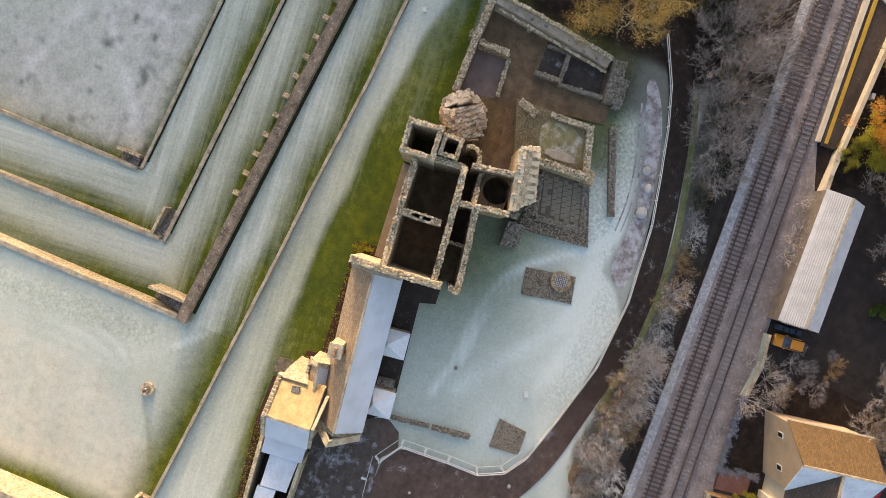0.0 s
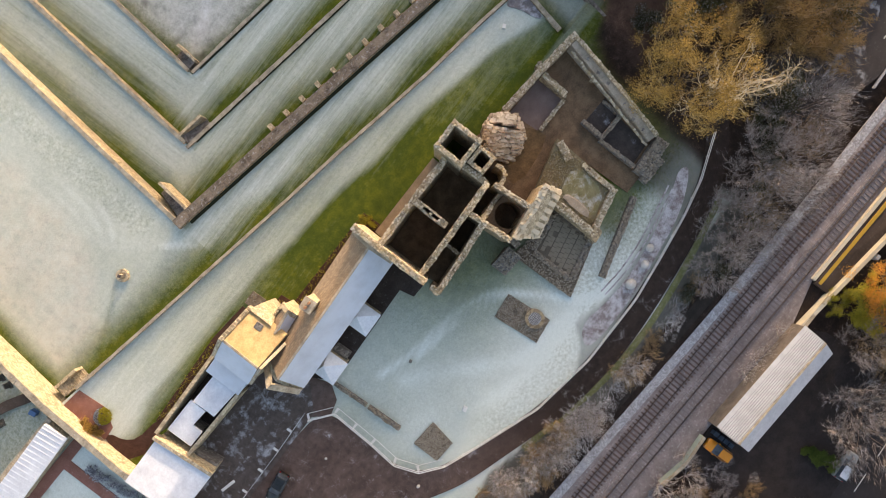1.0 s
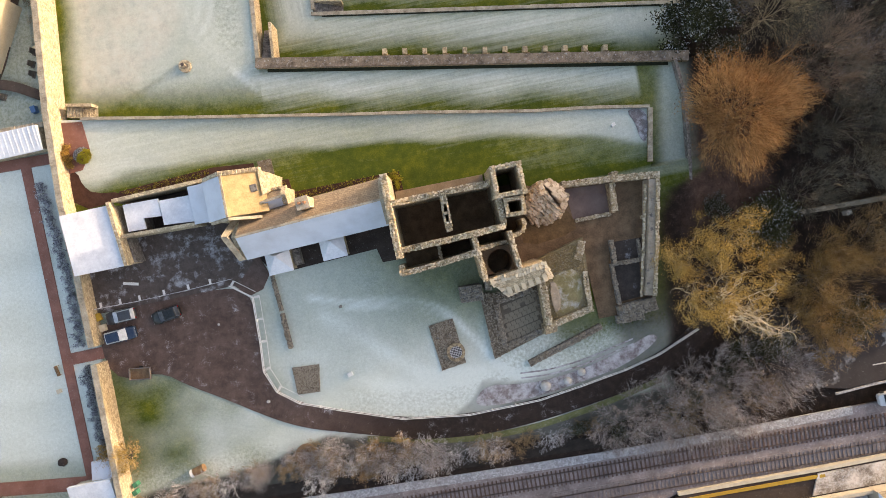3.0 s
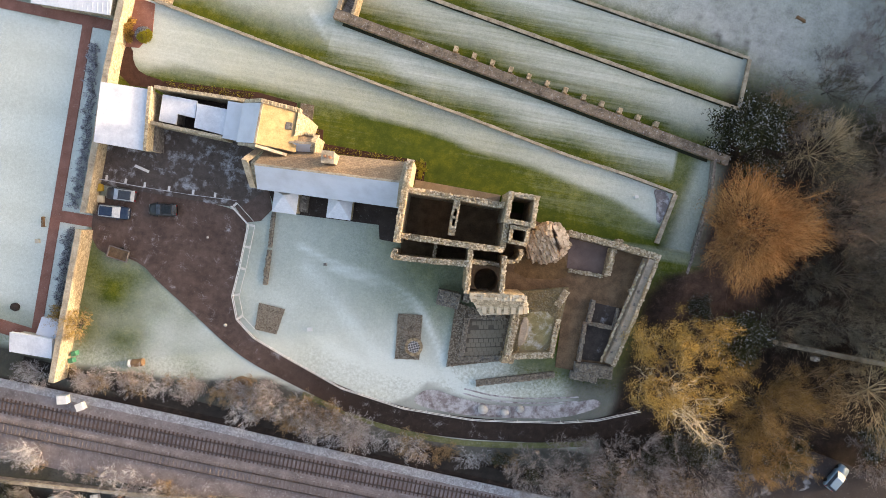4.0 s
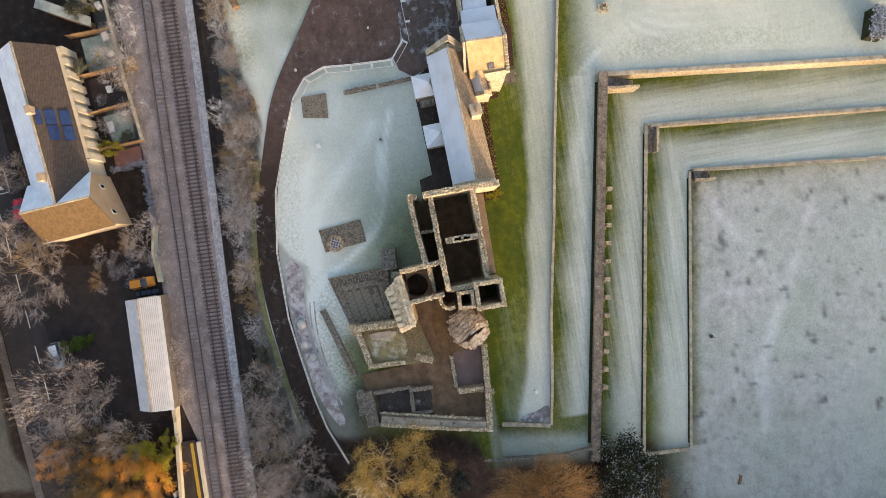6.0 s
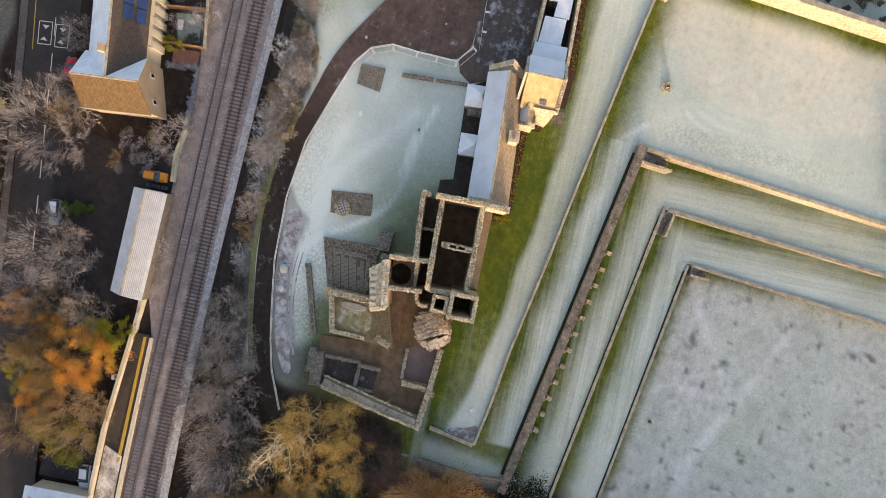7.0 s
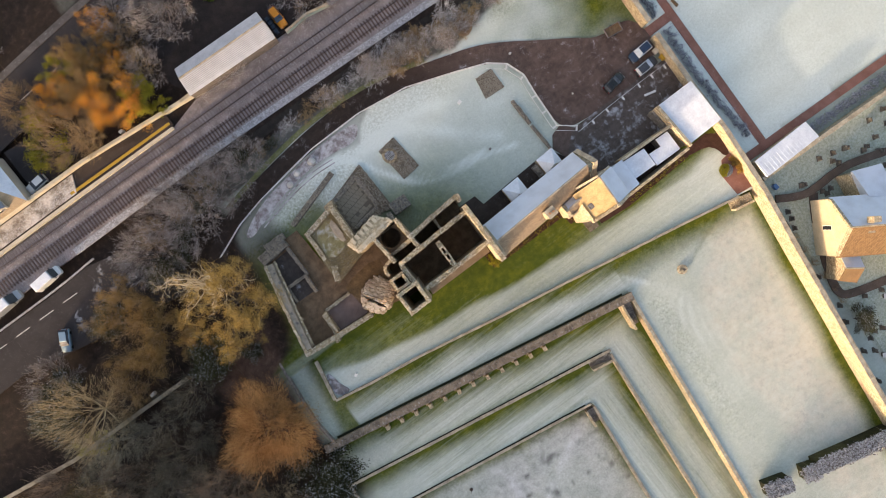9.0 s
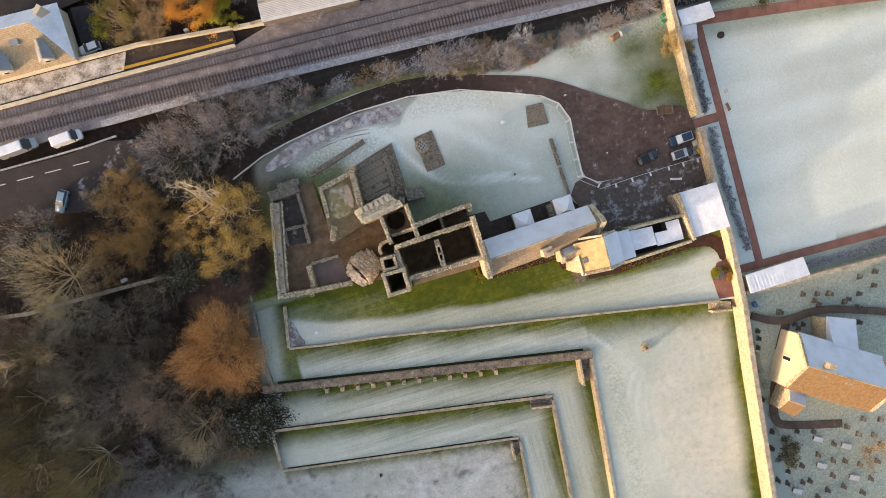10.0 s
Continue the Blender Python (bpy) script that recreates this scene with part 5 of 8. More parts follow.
part("pale_paving", prism([(50.5, -29.6), (71, -29.9), (125, -31.0), (125, -34), (71, -33.3), (49, -32.8)], 0.7, 0.945), CONCRETE, plat)
part("back_wall", band([(22.2, -30.9), (33, -32.0), (46, -33.2), (71, -33.9), (125, -36)], 0.55, -0.2, [1.3, 1.5, 1.9, 1.9, 1.9]), CREAM, plat)

lane("road", [(-150, -62.5), (-30, -56.3), (-12, -54.6), (3, -53.4), (23, -52.1), (50, -50.0), (120, -42)], 9.0, 0.05, ROAD, "dark damp asphalt road", "road")
for i in range(17):
    x = -52 + i * 6.2
    y = -54.4 + (x + 12) * 0.078
    tagged(part("lane_marking", block(x, y, 0.04, 3.1, 0.16, 0.016, 4.4), WHITE_LINE), "white broken centre line on the road", "marking", "lane markings", "structure")
for y in (-56.6, -53.6):
    hump = thing("speed_cushion", "square speed cushion with white arrow marks", "speed bump", "speed cushions")
    part("hump", block(-19.6, y, 0.0, 3.2, 1.9, 0.12, 5, taper=0.2), ROAD, hump)
    for k in (-1.2, 1.2):
        part("arrow_mark", prism([(-19.6 + k * 1.1, y - 0.6), (-19.6 + k * 1.1, y + 0.6), (-19.6 + k * 0.55, y)], 0.1, 0.135), WHITE_LINE, hump)
    for k in (-1.95, 1.95):
        part("end_line", block(-19.6 + k, y + 0.08 * k, 0.045, 0.14, 2.3, 0.016, 5), WHITE_LINE, hump)
    for k in (-1.15, 1.15):
        part("side_line", block(-19.6 - 0.09 * k, y + k, 0.045, 3.9, 0.13, 0.016, 5), WHITE_LINE, hump)
lane("pavement", [(-150, -68.0), (-30, -61.6), (-12, -59.9), (23, -57.4), (50, -55.3), (120, -47)], 1.3, 0.14, speckled("dull_pavement", (0.05, 0.045, 0.043), (0.14, 0.13, 0.125), 0.4, 5, frost=0.15), "narrow damp pavement with kerb", "pavement")
sheet("station_road", [(47, -15.2), (58, -18.0), (66, -17.6), (125, -19), (125, -8), (80, -9), (68, -6.5), (50, -3.5), (43, -2), (44, -9)], 0.1, ROAD, "dark asphalt lane by the railway", "road")
lane("kerb", [(56, -18.4), (66, -17.9), (125, -19.4)], 0.32, 0.2, RIME_VERGE, "frosted stone kerb", "kerb")
for i in range(4):
    tagged(part("lane_marking", block(64 + i * 5.5, -15.2 - 0.13 * i, 0.09, 3.2, 0.16, 0.016, -2), WHITE_LINE), "white broken line on the lane", "marking", "lane markings", "structure")
tagged(part("yellow_kerb_line", band([(-40, -60.4), (-24.2, -59.1), (-16.4, -58.3)], 0.16, 0.04, 0.056), YELLOW_LINE), "worn yellow line along the kerb", "marking", kind="structure")
RIMED_ROAD = rimed_ground("rime_drifts_on_asphalt", (0.024, 0.021, 0.022), (0.055, 0.05, 0.051), 0.07, 0.45)
sheet("rimed_road", rounded([(50, -16.4), (57, -17.4), (60, -13.4), (66, -12.4), (68, -8.0), (60, -9.0), (52, -8.0)]), 0.106, RIMED_ROAD, "asphalt with drifts of rime", "road")
sheet("car_park", rounded([(-6, -51.5), (-4, -46), (-3, -38), (-6, -31.5), (2.6, -29.9), (22, -30.5), (25, -36.5), (24, -49)], 1), 0.07, speckled("damp_yard_tarmac", (0.012, 0.010, 0.010), (0.045, 0.036, 0.034), 0.5, 5), "dark asphalt car park beside the shed", "car park")
sheet("station_yard", [(44, -36), (52, -34.5), (57, -34.2), (57, -44), (48, -43)], 0.07, ROAD, "dark station yard", "car park")
# dark strip between the path and the railway
lane("ditch", [(-60, -12.6), (-34.5, -15.2), (-22, -15.6), (-5, -16.9), (8, -17.6), (20, -18.2), (30, -18.9)], 1.8, 0.03, speckled("dark_strip_ground", (0.012, 0.01, 0.009), (0.04, 0.033, 0.028), 0.8, 6), "dark strip below the railway", "ditch")
lane("grass_verge", [(-16, -10.4), (-9, -12.0), (-1, -13.7), (6, -14.0), (12, -13.7), (20, -12.7), (30, -10.6)], 0.9, 0.1, speckled("verge_grass", (0.07, 0.085, 0.03), (0.2, 0.21, 0.1), 0.9, 7, frost=0.2), "narrow green verge along the path", "verge")
# ---- trees and shrubs ----
def tinted(name, dark, light, rough=0.9, vary=0.35, scale=1.2, frost=0.0, thin=0.0):
    """Bark or leaf: noise, and a tone of its own for each plant and each leaf."""
    m, nt, b = nodes_of(name, rough)
    v = coords(nt)
    geo = nt.nodes.new("ShaderNodeNewGeometry")
    info = nt.nodes.new("ShaderNodeObjectInfo")
    t = math_node(nt, "ADD", math_node(nt, "MULTIPLY", noise_tex(nt, v, scale, 3), 0.7), math_node(nt, "MULTIPLY", geo.outputs["Random Per Island"], 0.45))
    t = math_node(nt, "ADD", t, math_node(nt, "MULTIPLY", math_node(nt, "SUBTRACT", info.outputs["Random"], 0.5), vary))
    c = ramp(nt, t, [(0.25, dark), (0.9, light)])
    if frost:
        c = mix(nt, math_node(nt, "MULTIPLY", ramp(nt, geo.outputs["Random Per Island"], [(1 - frost - 0.2, (0, 0, 0)), (1 - frost + 0.1, (1, 1, 1))]), 0.8), c, (0.6, 0.63, 0.68))
    nt.links.new(c, b.inputs["Base Color"])
    if thin:
        tr, both = nt.nodes.new("ShaderNodeBsdfTranslucent"), nt.nodes.new("ShaderNodeMixShader")
        both.inputs[0].default_value = thin
        nt.links.new(c, tr.inputs["Color"])
        nt.links.new(b.outputs[0], both.inputs[1])
        nt.links.new(tr.outputs[0], both.inputs[2])
        nt.links.new(both.outputs[0], nt.nodes["Material Output"].inputs["Surface"])
    return m


BARK = tinted("grey_brown_bark", (0.035, 0.028, 0.024), (0.16, 0.135, 0.115))
TWIG_GOLD = tinted("golden_lichened_twigs", (0.16, 0.11, 0.035), (0.66, 0.53, 0.29))
# lighter copy of the tan twigs, with sunlight put into its colour
TWIG_FAN = tinted("pale_sunlit_twigs", (0.26, 0.19, 0.1), (0.66, 0.55, 0.36))
BARK_PALE = tinted("pale_lichened_bark", (0.38, 0.31, 0.21), (0.74, 0.67, 0.53))
TWIG_RIME = tinted("rimy_twigs", (0.06, 0.048, 0.043), (0.38, 0.325, 0.305), frost=0.1)
TWIG_ROSE = tinted("frosted_rosy_twigs", (0.15, 0.115, 0.10), (0.60, 0.51, 0.47), frost=0.3)
TWIG_WHITE = tinted("white_frosted_twigs", (0.24, 0.215, 0.21), (0.70, 0.67, 0.67), frost=0.45)
TWIG_TAN = tinted("tan_twigs", (0.17, 0.11, 0.06), (0.46, 0.34, 0.2))
TWIG_DARK = tinted("dark_twigs", (0.045, 0.04, 0.03), (0.29, 0.262, 0.2), vary=0.7)
TWIG_UMBER = tinted("umber_twigs", (0.07, 0.048, 0.035), (0.34, 0.255, 0.19), vary=0.6)
TWIG_OLIVE = tinted("olive_lichened_twigs", (0.04, 0.036, 0.015), (0.27, 0.225, 0.10), vary=0.5)
TWIG_RUST = tinted("copper_twigs", (0.13, 0.066, 0.03), (0.62, 0.37, 0.15))
LEAF_GOLD = tinted("golden_lichen_and_leaves", (0.045, 0.03, 0.008), (0.74, 0.50, 0.145), vary=0.1, scale=0.7, thin=0.2)
LEAF_RUST = tinted("copper_beech_leaves", (0.15, 0.062, 0.023), (0.52, 0.27, 0.1), thin=0.25)
LEAF_ORANGE = tinted("bright_autumn_leaves", (0.36, 0.15, 0.025), (0.9, 0.46, 0.08), thin=0.4)
LEAF_GREEN = tinted("dark_evergreen_leaves", (0.012, 0.015, 0.006), (0.075, 0.075, 0.03), frost=0.012)
LEAF_LIME = tinted("yellow_green_needles", (0.11, 0.11, 0.01), (0.46, 0.42, 0.05), thin=0.3)
LEAF_OLIVE = tinted("olive_green_needles", (0.03, 0.036, 0.012), (0.15, 0.15, 0.06))
LEAF_BROWN = tinted("dull_brown_leaves", (0.08, 0.05, 0.018), (0.34, 0.225, 0.085), thin=0.2)
HEDGE_RIME = tinted("rimy_lavender_hedge", (0.09, 0.09, 0.11), (0.36, 0.37, 0.43), frost=0.35)


def grow(rng, h, spread, limbs, subs, twigs, rise=0.6, wiggle=0.25, bole=0.3, thick=0.03, bends=4):
    """Trunk, limbs and twigs as tapered sticks: a list of (start, end, radius, radius), and the twig tips."""
    sticks, tips = [], []
    def limb(p, d, length, r, depth):
        n = bends if depth else bends - 1
        for i in range(n):
            d = (d + Vector((rng.uniform(-1, 1), rng.uniform(-1, 1), rng.uniform(-0.4, 0.7))) * wiggle).normalized()
            q = p + d * length / n
            q.z = max(q.z, 0.15)
            r2 = max(r * (1 - 0.72 / n), 0.006)
            sticks.append((p, q, r, r2, depth))
            kids = subs if depth == 0 else twigs if depth == 1 else 0
            if kids and i > 0 and (bends < 6 or i % 2 == 0):
                for _ in range(max(1, round(kids / (n - 1) * (1 if bends < 6 else 2)))):
                    e = (d + Vector((rng.uniform(-1, 1), rng.uniform(-1, 1), rng.uniform(-0.5, 0.9))) * 0.9).normalized()
                    limb(q, e, length * rng.uniform(0.32, 0.6), r2 * 0.6, depth + 1)
            p, r = q, r2
        tips.append(p)
    r0 = thick * h
    top = Vector((rng.uniform(-0.3, 0.3), rng.uniform(-0.3, 0.3), h * bole))
    if bole > 0.05:
        sticks.append((Vector((0, 0, -0.3)), top, r0, r0 * 0.75, -1))
    for i in range(limbs):
        a = 2 * math.pi * (i + rng.uniform(-0.3, 0.3)) / limbs
        e = rng.uniform(0.25, 1.0) * rise * 1.6
        d = Vector((math.cos(a) * math.cos(e), math.sin(a) * math.cos(e), math.sin(e)))
        start = top * rng.uniform(0.75, 1.0)
        length = spread / max(0.35, math.cos(e)) if e < 0.9 else h * (1 - bole)
        limb(start, d, min(length, h * 0.95) * rng.uniform(0.8, 1.05), r0 * 0.5, 0)
    return sticks, tips


def stick_mesh(name, sticks):
    v, f = [], []
    for p, q, r, r2, _ in sticks:
        d = (q - p).normalized()
        u = d.orthogonal().normalized()
        w = d.cross(u)
        k = len(v)
        for c, rad in ((p, r), (q, r2)):
            for a in (0, 2.094, 4.189):
                v.append(c + u * math.cos(a) * rad + w * math.sin(a) * rad)
        f += [(k, k + 1, k + 4, k + 3), (k + 1, k + 2, k + 5, k + 4), (k + 2, k, k + 3, k + 5), (k + 3, k + 4, k + 5)]
    me = bpy.data.meshes.new(name)
    me.from_pydata([tuple(p) for p in v], [], f)
    return me


def leaf_mesh(name, rng, spots, count, size, jitter, lift=0.0):
    """Small bent leaves round the given spots."""
    v, f = [], []
    for _ in range(count):
        c = rng.choice(spots) + Vector((rng.gauss(0, jitter), rng.gauss(0, jitter), rng.gauss(lift, jitter * 0.7)))
        c.z = max(c.z, 0.1)
        d = Vector((rng.gauss(0, 1), rng.gauss(0, 1), rng.gauss(0, 0.6))).normalized()
        u = d.orthogonal().normalized() * size * rng.uniform(0.3, 0.6)
        l = d * size * rng.uniform(0.7, 1.5)
        k = len(v)
        bend = Vector((0, 0, size * 0.25))
        v += [c - l, c + u + bend, c + l, c - u + bend]
        f += [(k, k + 1, k + 2), (k, k + 2, k + 3)]
    me = bpy.data.meshes.new(name)
    me.from_pydata([tuple(p) for p in v], [], f)
    return me


def plant(name, label, category, seed, h, spread, limbs, subs, twigs, bark, leaf=None, leaves=0, leaf_size=0.2, jitter=0.5, rise=0.6, wiggle=0.25, bole=0.3, twig_mat=None, group="", thick=0.03, fuzz=0, clumps=0, spray=0, bends=4):
    rng = random.Random(seed)
    t = thing(name, label, category, group)
    sticks, tips = grow(rng, h, spread, limbs, subs, twigs, rise, wiggle, bole, thick, bends)
    far = max(math.hypot(p.x, p.y) for p in tips) * 0.9
    top = max(p.z for p in tips)
    for _ in range(fuzz):
        a, e = rng.uniform(0, 6.283), math.asin(rng.uniform(-0.1, 1))
        k = rng.uniform(0.55, 1.0) * (0.88 + 0.16 * math.sin(3 * a + seed) + 0.1 * math.sin(7 * a + 5 * e))
        q = Vector((math.cos(a) * math.cos(e) * far * k, math.sin(a) * math.cos(e) * far * k, top * 0.42 + math.sin(e) * top * 0.58 * k))
        d = Vector((q.x, q.y, (q.z - top * 0.3))).normalized() + Vector((rng.uniform(-1, 1), rng.uniform(-1, 1), rng.uniform(-0.6, 0.8))) * 0.45
        p = q - d.normalized() * rng.uniform(0.3, 1.1) * far / 6
        sticks.append((p, q, 0.02, 0.007, 2))
        tips.append(q)
    boughs = [s for s in sticks if s[4] >= 1]
    for _ in range(spray):
        p, q, r, r2, _d = rng.choice(boughs)
        base = p.lerp(q, rng.random())
        d = ((q - p).normalized() + Vector((rng.uniform(-1, 1), rng.uniform(-1, 1), rng.uniform(-0.5, 1.1))) * 0.6).normalized()
        tip = base + d * h * rng.uniform(0.05, 0.13)
        sticks.append((base, tip, 0.011, 0.004, 2))
    for nm, some, mat in (("trunk", [s for s in sticks if s[4] < 1], bark), ("crown", [s for s in sticks if s[4] >= 1], twig_mat or bark)):
        if some:
            me = stick_mesh(nm, some)
            me.materials.append(mat)
            ob = new(nm, me)
            ob.parent = t
    if leaf:
        spots = tips + [s[1] for s in sticks if s[4] >= 1]
        if clumps:
            spots = rng.sample(spots, clumps)
        me = leaf_mesh("foliage", rng, spots, leaves, leaf_size, jitter)
        me.materials.append(leaf)
        ob = new("foliage", me)
        ob.parent = t
    return t


def put(t, x, y, scale=1.0, turn=0.0, z=None):
    t.matrix_basis = pose(x, y, height(x, y) if z is None else z, 0, 0, turn) @ Matrix.Diagonal((scale, scale, scale, 1))
    return t


def again(t, x, y, scale=1.0, turn=0.0, label=""):
    c = copy_thing(t, pose(x, y, height(x, y), 0, 0, turn))
    c.scale = (scale, scale, scale * (0.85 + 0.3 * ((x * 7 + y * 3) % 1)))
    if label:
        tagged(c, label)
    return c


rng = random.Random(77)
beech = put(plant("beech_tree", "broad copper-brown beech tree lit by low sun", "tree", 1, 10, 6.2, 18, 8, 9, BARK, LEAF_RUST, 14000, 0.1, 0.3, 0.85, 0.16, 0.15, TWIG_RUST, fuzz=10000), 47.6, 26.6, 1.02)
beech.scale = (1.02, 1.02, 0.86)
gold = put(plant("lichened_tree", "old tree with golden lichened twigs and pale twisted limbs", "tree", 2, 10, 7.6, 14, 8, 7, BARK, LEAF_GOLD, 26000, 0.075, 0.4, 0.6, 0.75, 0.3, TWIG_GOLD, thick=0.035, clumps=210, bends=8, spray=300), 37.6, 4.6, 1.1)
olive = put(plant("brown_tree", "rounded tree with dull brown leaves", "tree", 3, 9, 5.5, 11, 8, 8, BARK, LEAF_BROWN, 22000, 0.085, 0.42, 0.7, 0.35, 0.25, TWIG_TAN, group="brown trees", fuzz=300, clumps=220, spray=1500, bends=6), 54.5, 0.5)
fan = put(plant("pale_tree", "tall bare tree with pale lit twigs", "tree", 4, 11, 6.0, 13, 8, 9, TWIG_FAN, None, 0, rise=0.8, bole=0.2, twig_mat=TWIG_FAN, group="bare pale trees", fuzz=1800, thick=0.017, spray=2500), 71.5, 5.5)
rimy = put(plant("rimy_tree", "bare grey tree with rimed twigs", "tree", 5, 7.5, 4.4, 10, 7, 7, TWIG_UMBER, None, 0, rise=0.6, bole=0.15, twig_mat=TWIG_RIME, group="bare rimed trees", fuzz=500, thick=0.014, spray=6500), 32, -14.6)
shrub = put(plant("rimy_shrub", "low bare shrub with rimed twigs", "shrub", 6, 3.0, 2.1, 11, 6, 5, TWIG_ROSE, None, 0, rise=0.75, bole=0.03, wiggle=0.3, twig_mat=TWIG_ROSE, group="rimed shrubs", fuzz=120, spray=1300), -7, -14.6)
white_shrub = put(plant("frosted_shrub", "bare shrub white with hoar frost", "shrub", 16, 3.2, 2.3, 9, 6, 5, TWIG_WHITE, None, 0, rise=0.7, bole=0.03, wiggle=0.3, twig_mat=TWIG_WHITE, group="frosted shrubs", spray=1000), 1.5, -15.2, 0.8)
umber = put(plant("umber_tree", "bare woodland tree with umber twigs", "tree", 17, 11, 4.6, 13, 8, 8, BARK, None, 0, rise=0.8, wiggle=0.25, bole=0.25, twig_mat=TWIG_UMBER, group="umber woodland trees", fuzz=500, spray=5000, thick=0.02), 60.5, 31)
lichen = put(plant("olive_tree", "tall bare tree with olive lichened twigs", "tree", 18, 13, 5.0, 12, 8, 8, BARK_PALE, None, 0, rise=0.85, wiggle=0.4, bole=0.3, twig_mat=TWIG_OLIVE, group="lichened woodland trees", fuzz=400, spray=5500, thick=0.017), 88, 34.2)
cypress = put(plant("cypress_tree", "broad olive-green conifer above the red path", "tree", 19, 7, 3.4, 14, 8, 6, BARK, LEAF_OLIVE, 9000, 0.16, 0.4, 0.8, 0.25, 0.1, TWIG_DARK, group="olive conifers"), -69.5, -11.6)
dusk = put(plant("bare_tree", "bare dark woodland tree", "tree", 7, 12, 4.6, 13, 8, 8, BARK, None, 0, 0.18, 0.6, 0.8, 0.25, 0.25, TWIG_DARK, group="bare woodland trees", fuzz=500, spray=5000, thick=0.02), 62, 22)
holly = put(plant("holly_bush", "dark evergreen bush dusted with frost", "bush", 8, 6, 3.8, 12, 7, 5, BARK, LEAF_GREEN, 9000, 0.2, 0.5, 0.7, 0.25, 0.15, TWIG_DARK, group="evergreen bushes"), 46.3, 41.5)
amber = put(plant("autumn_tree", "tree with bright orange autumn leaves", "tree", 9, 8, 4.5, 11, 8, 7, BARK, LEAF_ORANGE, 13000, 0.13, 0.55, 0.7, 0.3, 0.22, TWIG_TAN, group="autumn trees", fuzz=300, clumps=90), 33.9, -37.2)
amber.scale = (0.85, 0.85, 0.8)
lime = put(plant("conifer_shrub", "low spreading yellow-green conifer shrub", "shrub", 10, 4.5, 3.4, 12, 7, 5, BARK, LEAF_LIME, 8000, 0.16, 0.45, 0.6, 0.25, 0.1, TWIG_DARK, group="conifers", clumps=50), 48.6, -39.4)
tan = put(plant("tan_tree", "bare tan tree with fine twigs", "tree", 11, 8, 4.8, 12, 9, 9, BARK, LEAF_BROWN, 1200, 0.12, 0.4, 0.65, 0.22, 0.2, TWIG_TAN, group="tan trees", fuzz=900, spray=2500), 43.4, -37)
tuft = put(plant("brown_shrub", "low brown thicket of bare twigs", "shrub", 12, 2.6, 2.0, 14, 7, 6, TWIG_TAN, LEAF_BROWN, 250, 0.1, 0.3, 0.75, 0.3, 0.03, TWIG_TAN, group="brown shrubs", spray=500), 2, -15)

crooked = put(plant("crooked_tree", "old leafless tree with pale twisted limbs", "tree", 21, 11.5, 6.0, 9, 7, 6, BARK_PALE, LEAF_GOLD, 2500, 0.075, 0.35, rise=0.75, wiggle=0.75, bole=0.35, twig_mat=BARK_PALE, thick=0.03, bends=8), 40.0, 0.2, 1.05)

again(gold, -51.3, -5.0, 0.3, 40, "small golden bush leaning on the garden wall")
again(gold, -54.4, -3.8, 0.2, 150, "small golden bush behind the garden wall")

# the wood east of the gardens
again(olive, 54.5, -6.5, 0.85, 70)
again(olive, 60, 3.5, 0.8, 130)
again(olive, 49.5, 5.5, 0.55, 200)
again(holly, 49.8, 9.6, 0.85, 40)
again(holly, 42.9, 13.7, 0.42, 90, "small round evergreen bush with frost")
again(holly, 49.5, 37.5, 0.7, 140)
again(holly, 50.5, 46.0, 0.6, 210)
again(holly, 76, -1.5, 0.8, 20)
again(holly, 60.5, -7.5, 0.7, 20)
again(rimy, 75, -4.5, 0.8, 30)
again(holly, 79.5, 2.5, 0.9, 100)
again(lime, 77, 9.5, 0.6, 100)
again(crooked, 86.2, 17.5, 0.9, 40, "bare lichened tree with pale twisted limbs")
again(crooked, 79.3, 16.6, 0.8, 200, "bare lichened tree with pale twisted limbs")
again(fan, 58.6, 41.2, 0.72, 10, "bare pale tree with a rounded crown")
again(tan, 53.5, 46.5, 0.7, 80)
again(tan, 67, 6.5, 0.6, 150)
again(tuft, 63.5, -8, 1.0, 0, "low russet shrub beside the lane")
for x, y, k in ((78, 40.6, 0.95), (91.9, 39.7, 1.0), (80.5, 18.6, 0.8), (84, 26.5, 0.8), (96, 31, 1.0)):
    again(lichen, x, y, k, rng.uniform(0, 360))
spots = [(50, 26, 9.5), (58.8, 41, 5), (46, 41, 6), (71.5, 5.5, 6), (88, 34.2, 4), (78, 40.6, 4), (91.9, 39.7, 4), (80.5, 18.6, 4), (84, 26.5, 4), (60.5, 31, 4), (62, 22, 4)]
for _ in range(1500):
    x, y = rng.uniform(54, 108), rng.uniform(12.5, 62)
    if y > 52 + 0.1 * (x - 50) or any(math.hypot(x - a, y - b) < r for a, b, r in spots):
        continue
    spots.append((x, y, 4.9))
    again(rng.choice((dusk, dusk, umber, dusk, umber, dusk, holly, umber, dusk, rimy)) if y < 44 + 0.05 * (x - 54) else rng.choice((rimy, rimy, dusk)), x, y, rng.uniform(0.5, 0.95) * (0.85 if x < 66 else 1), rng.uniform(0, 360))
# unseen trees added beyond the orchard to shade the lower terraces
for _ in range(900):
    x, y = rng.uniform(84, 124), rng.uniform(62, 150)
    if any(math.hypot(x - a, y - b) < r for a, b, r in spots):
        continue
    spots.append((x, y, 5.2))
    again(rng.choice((dusk, umber, dusk, holly)), x, y, rng.uniform(1.3, 1.55), rng.uniform(0, 360))

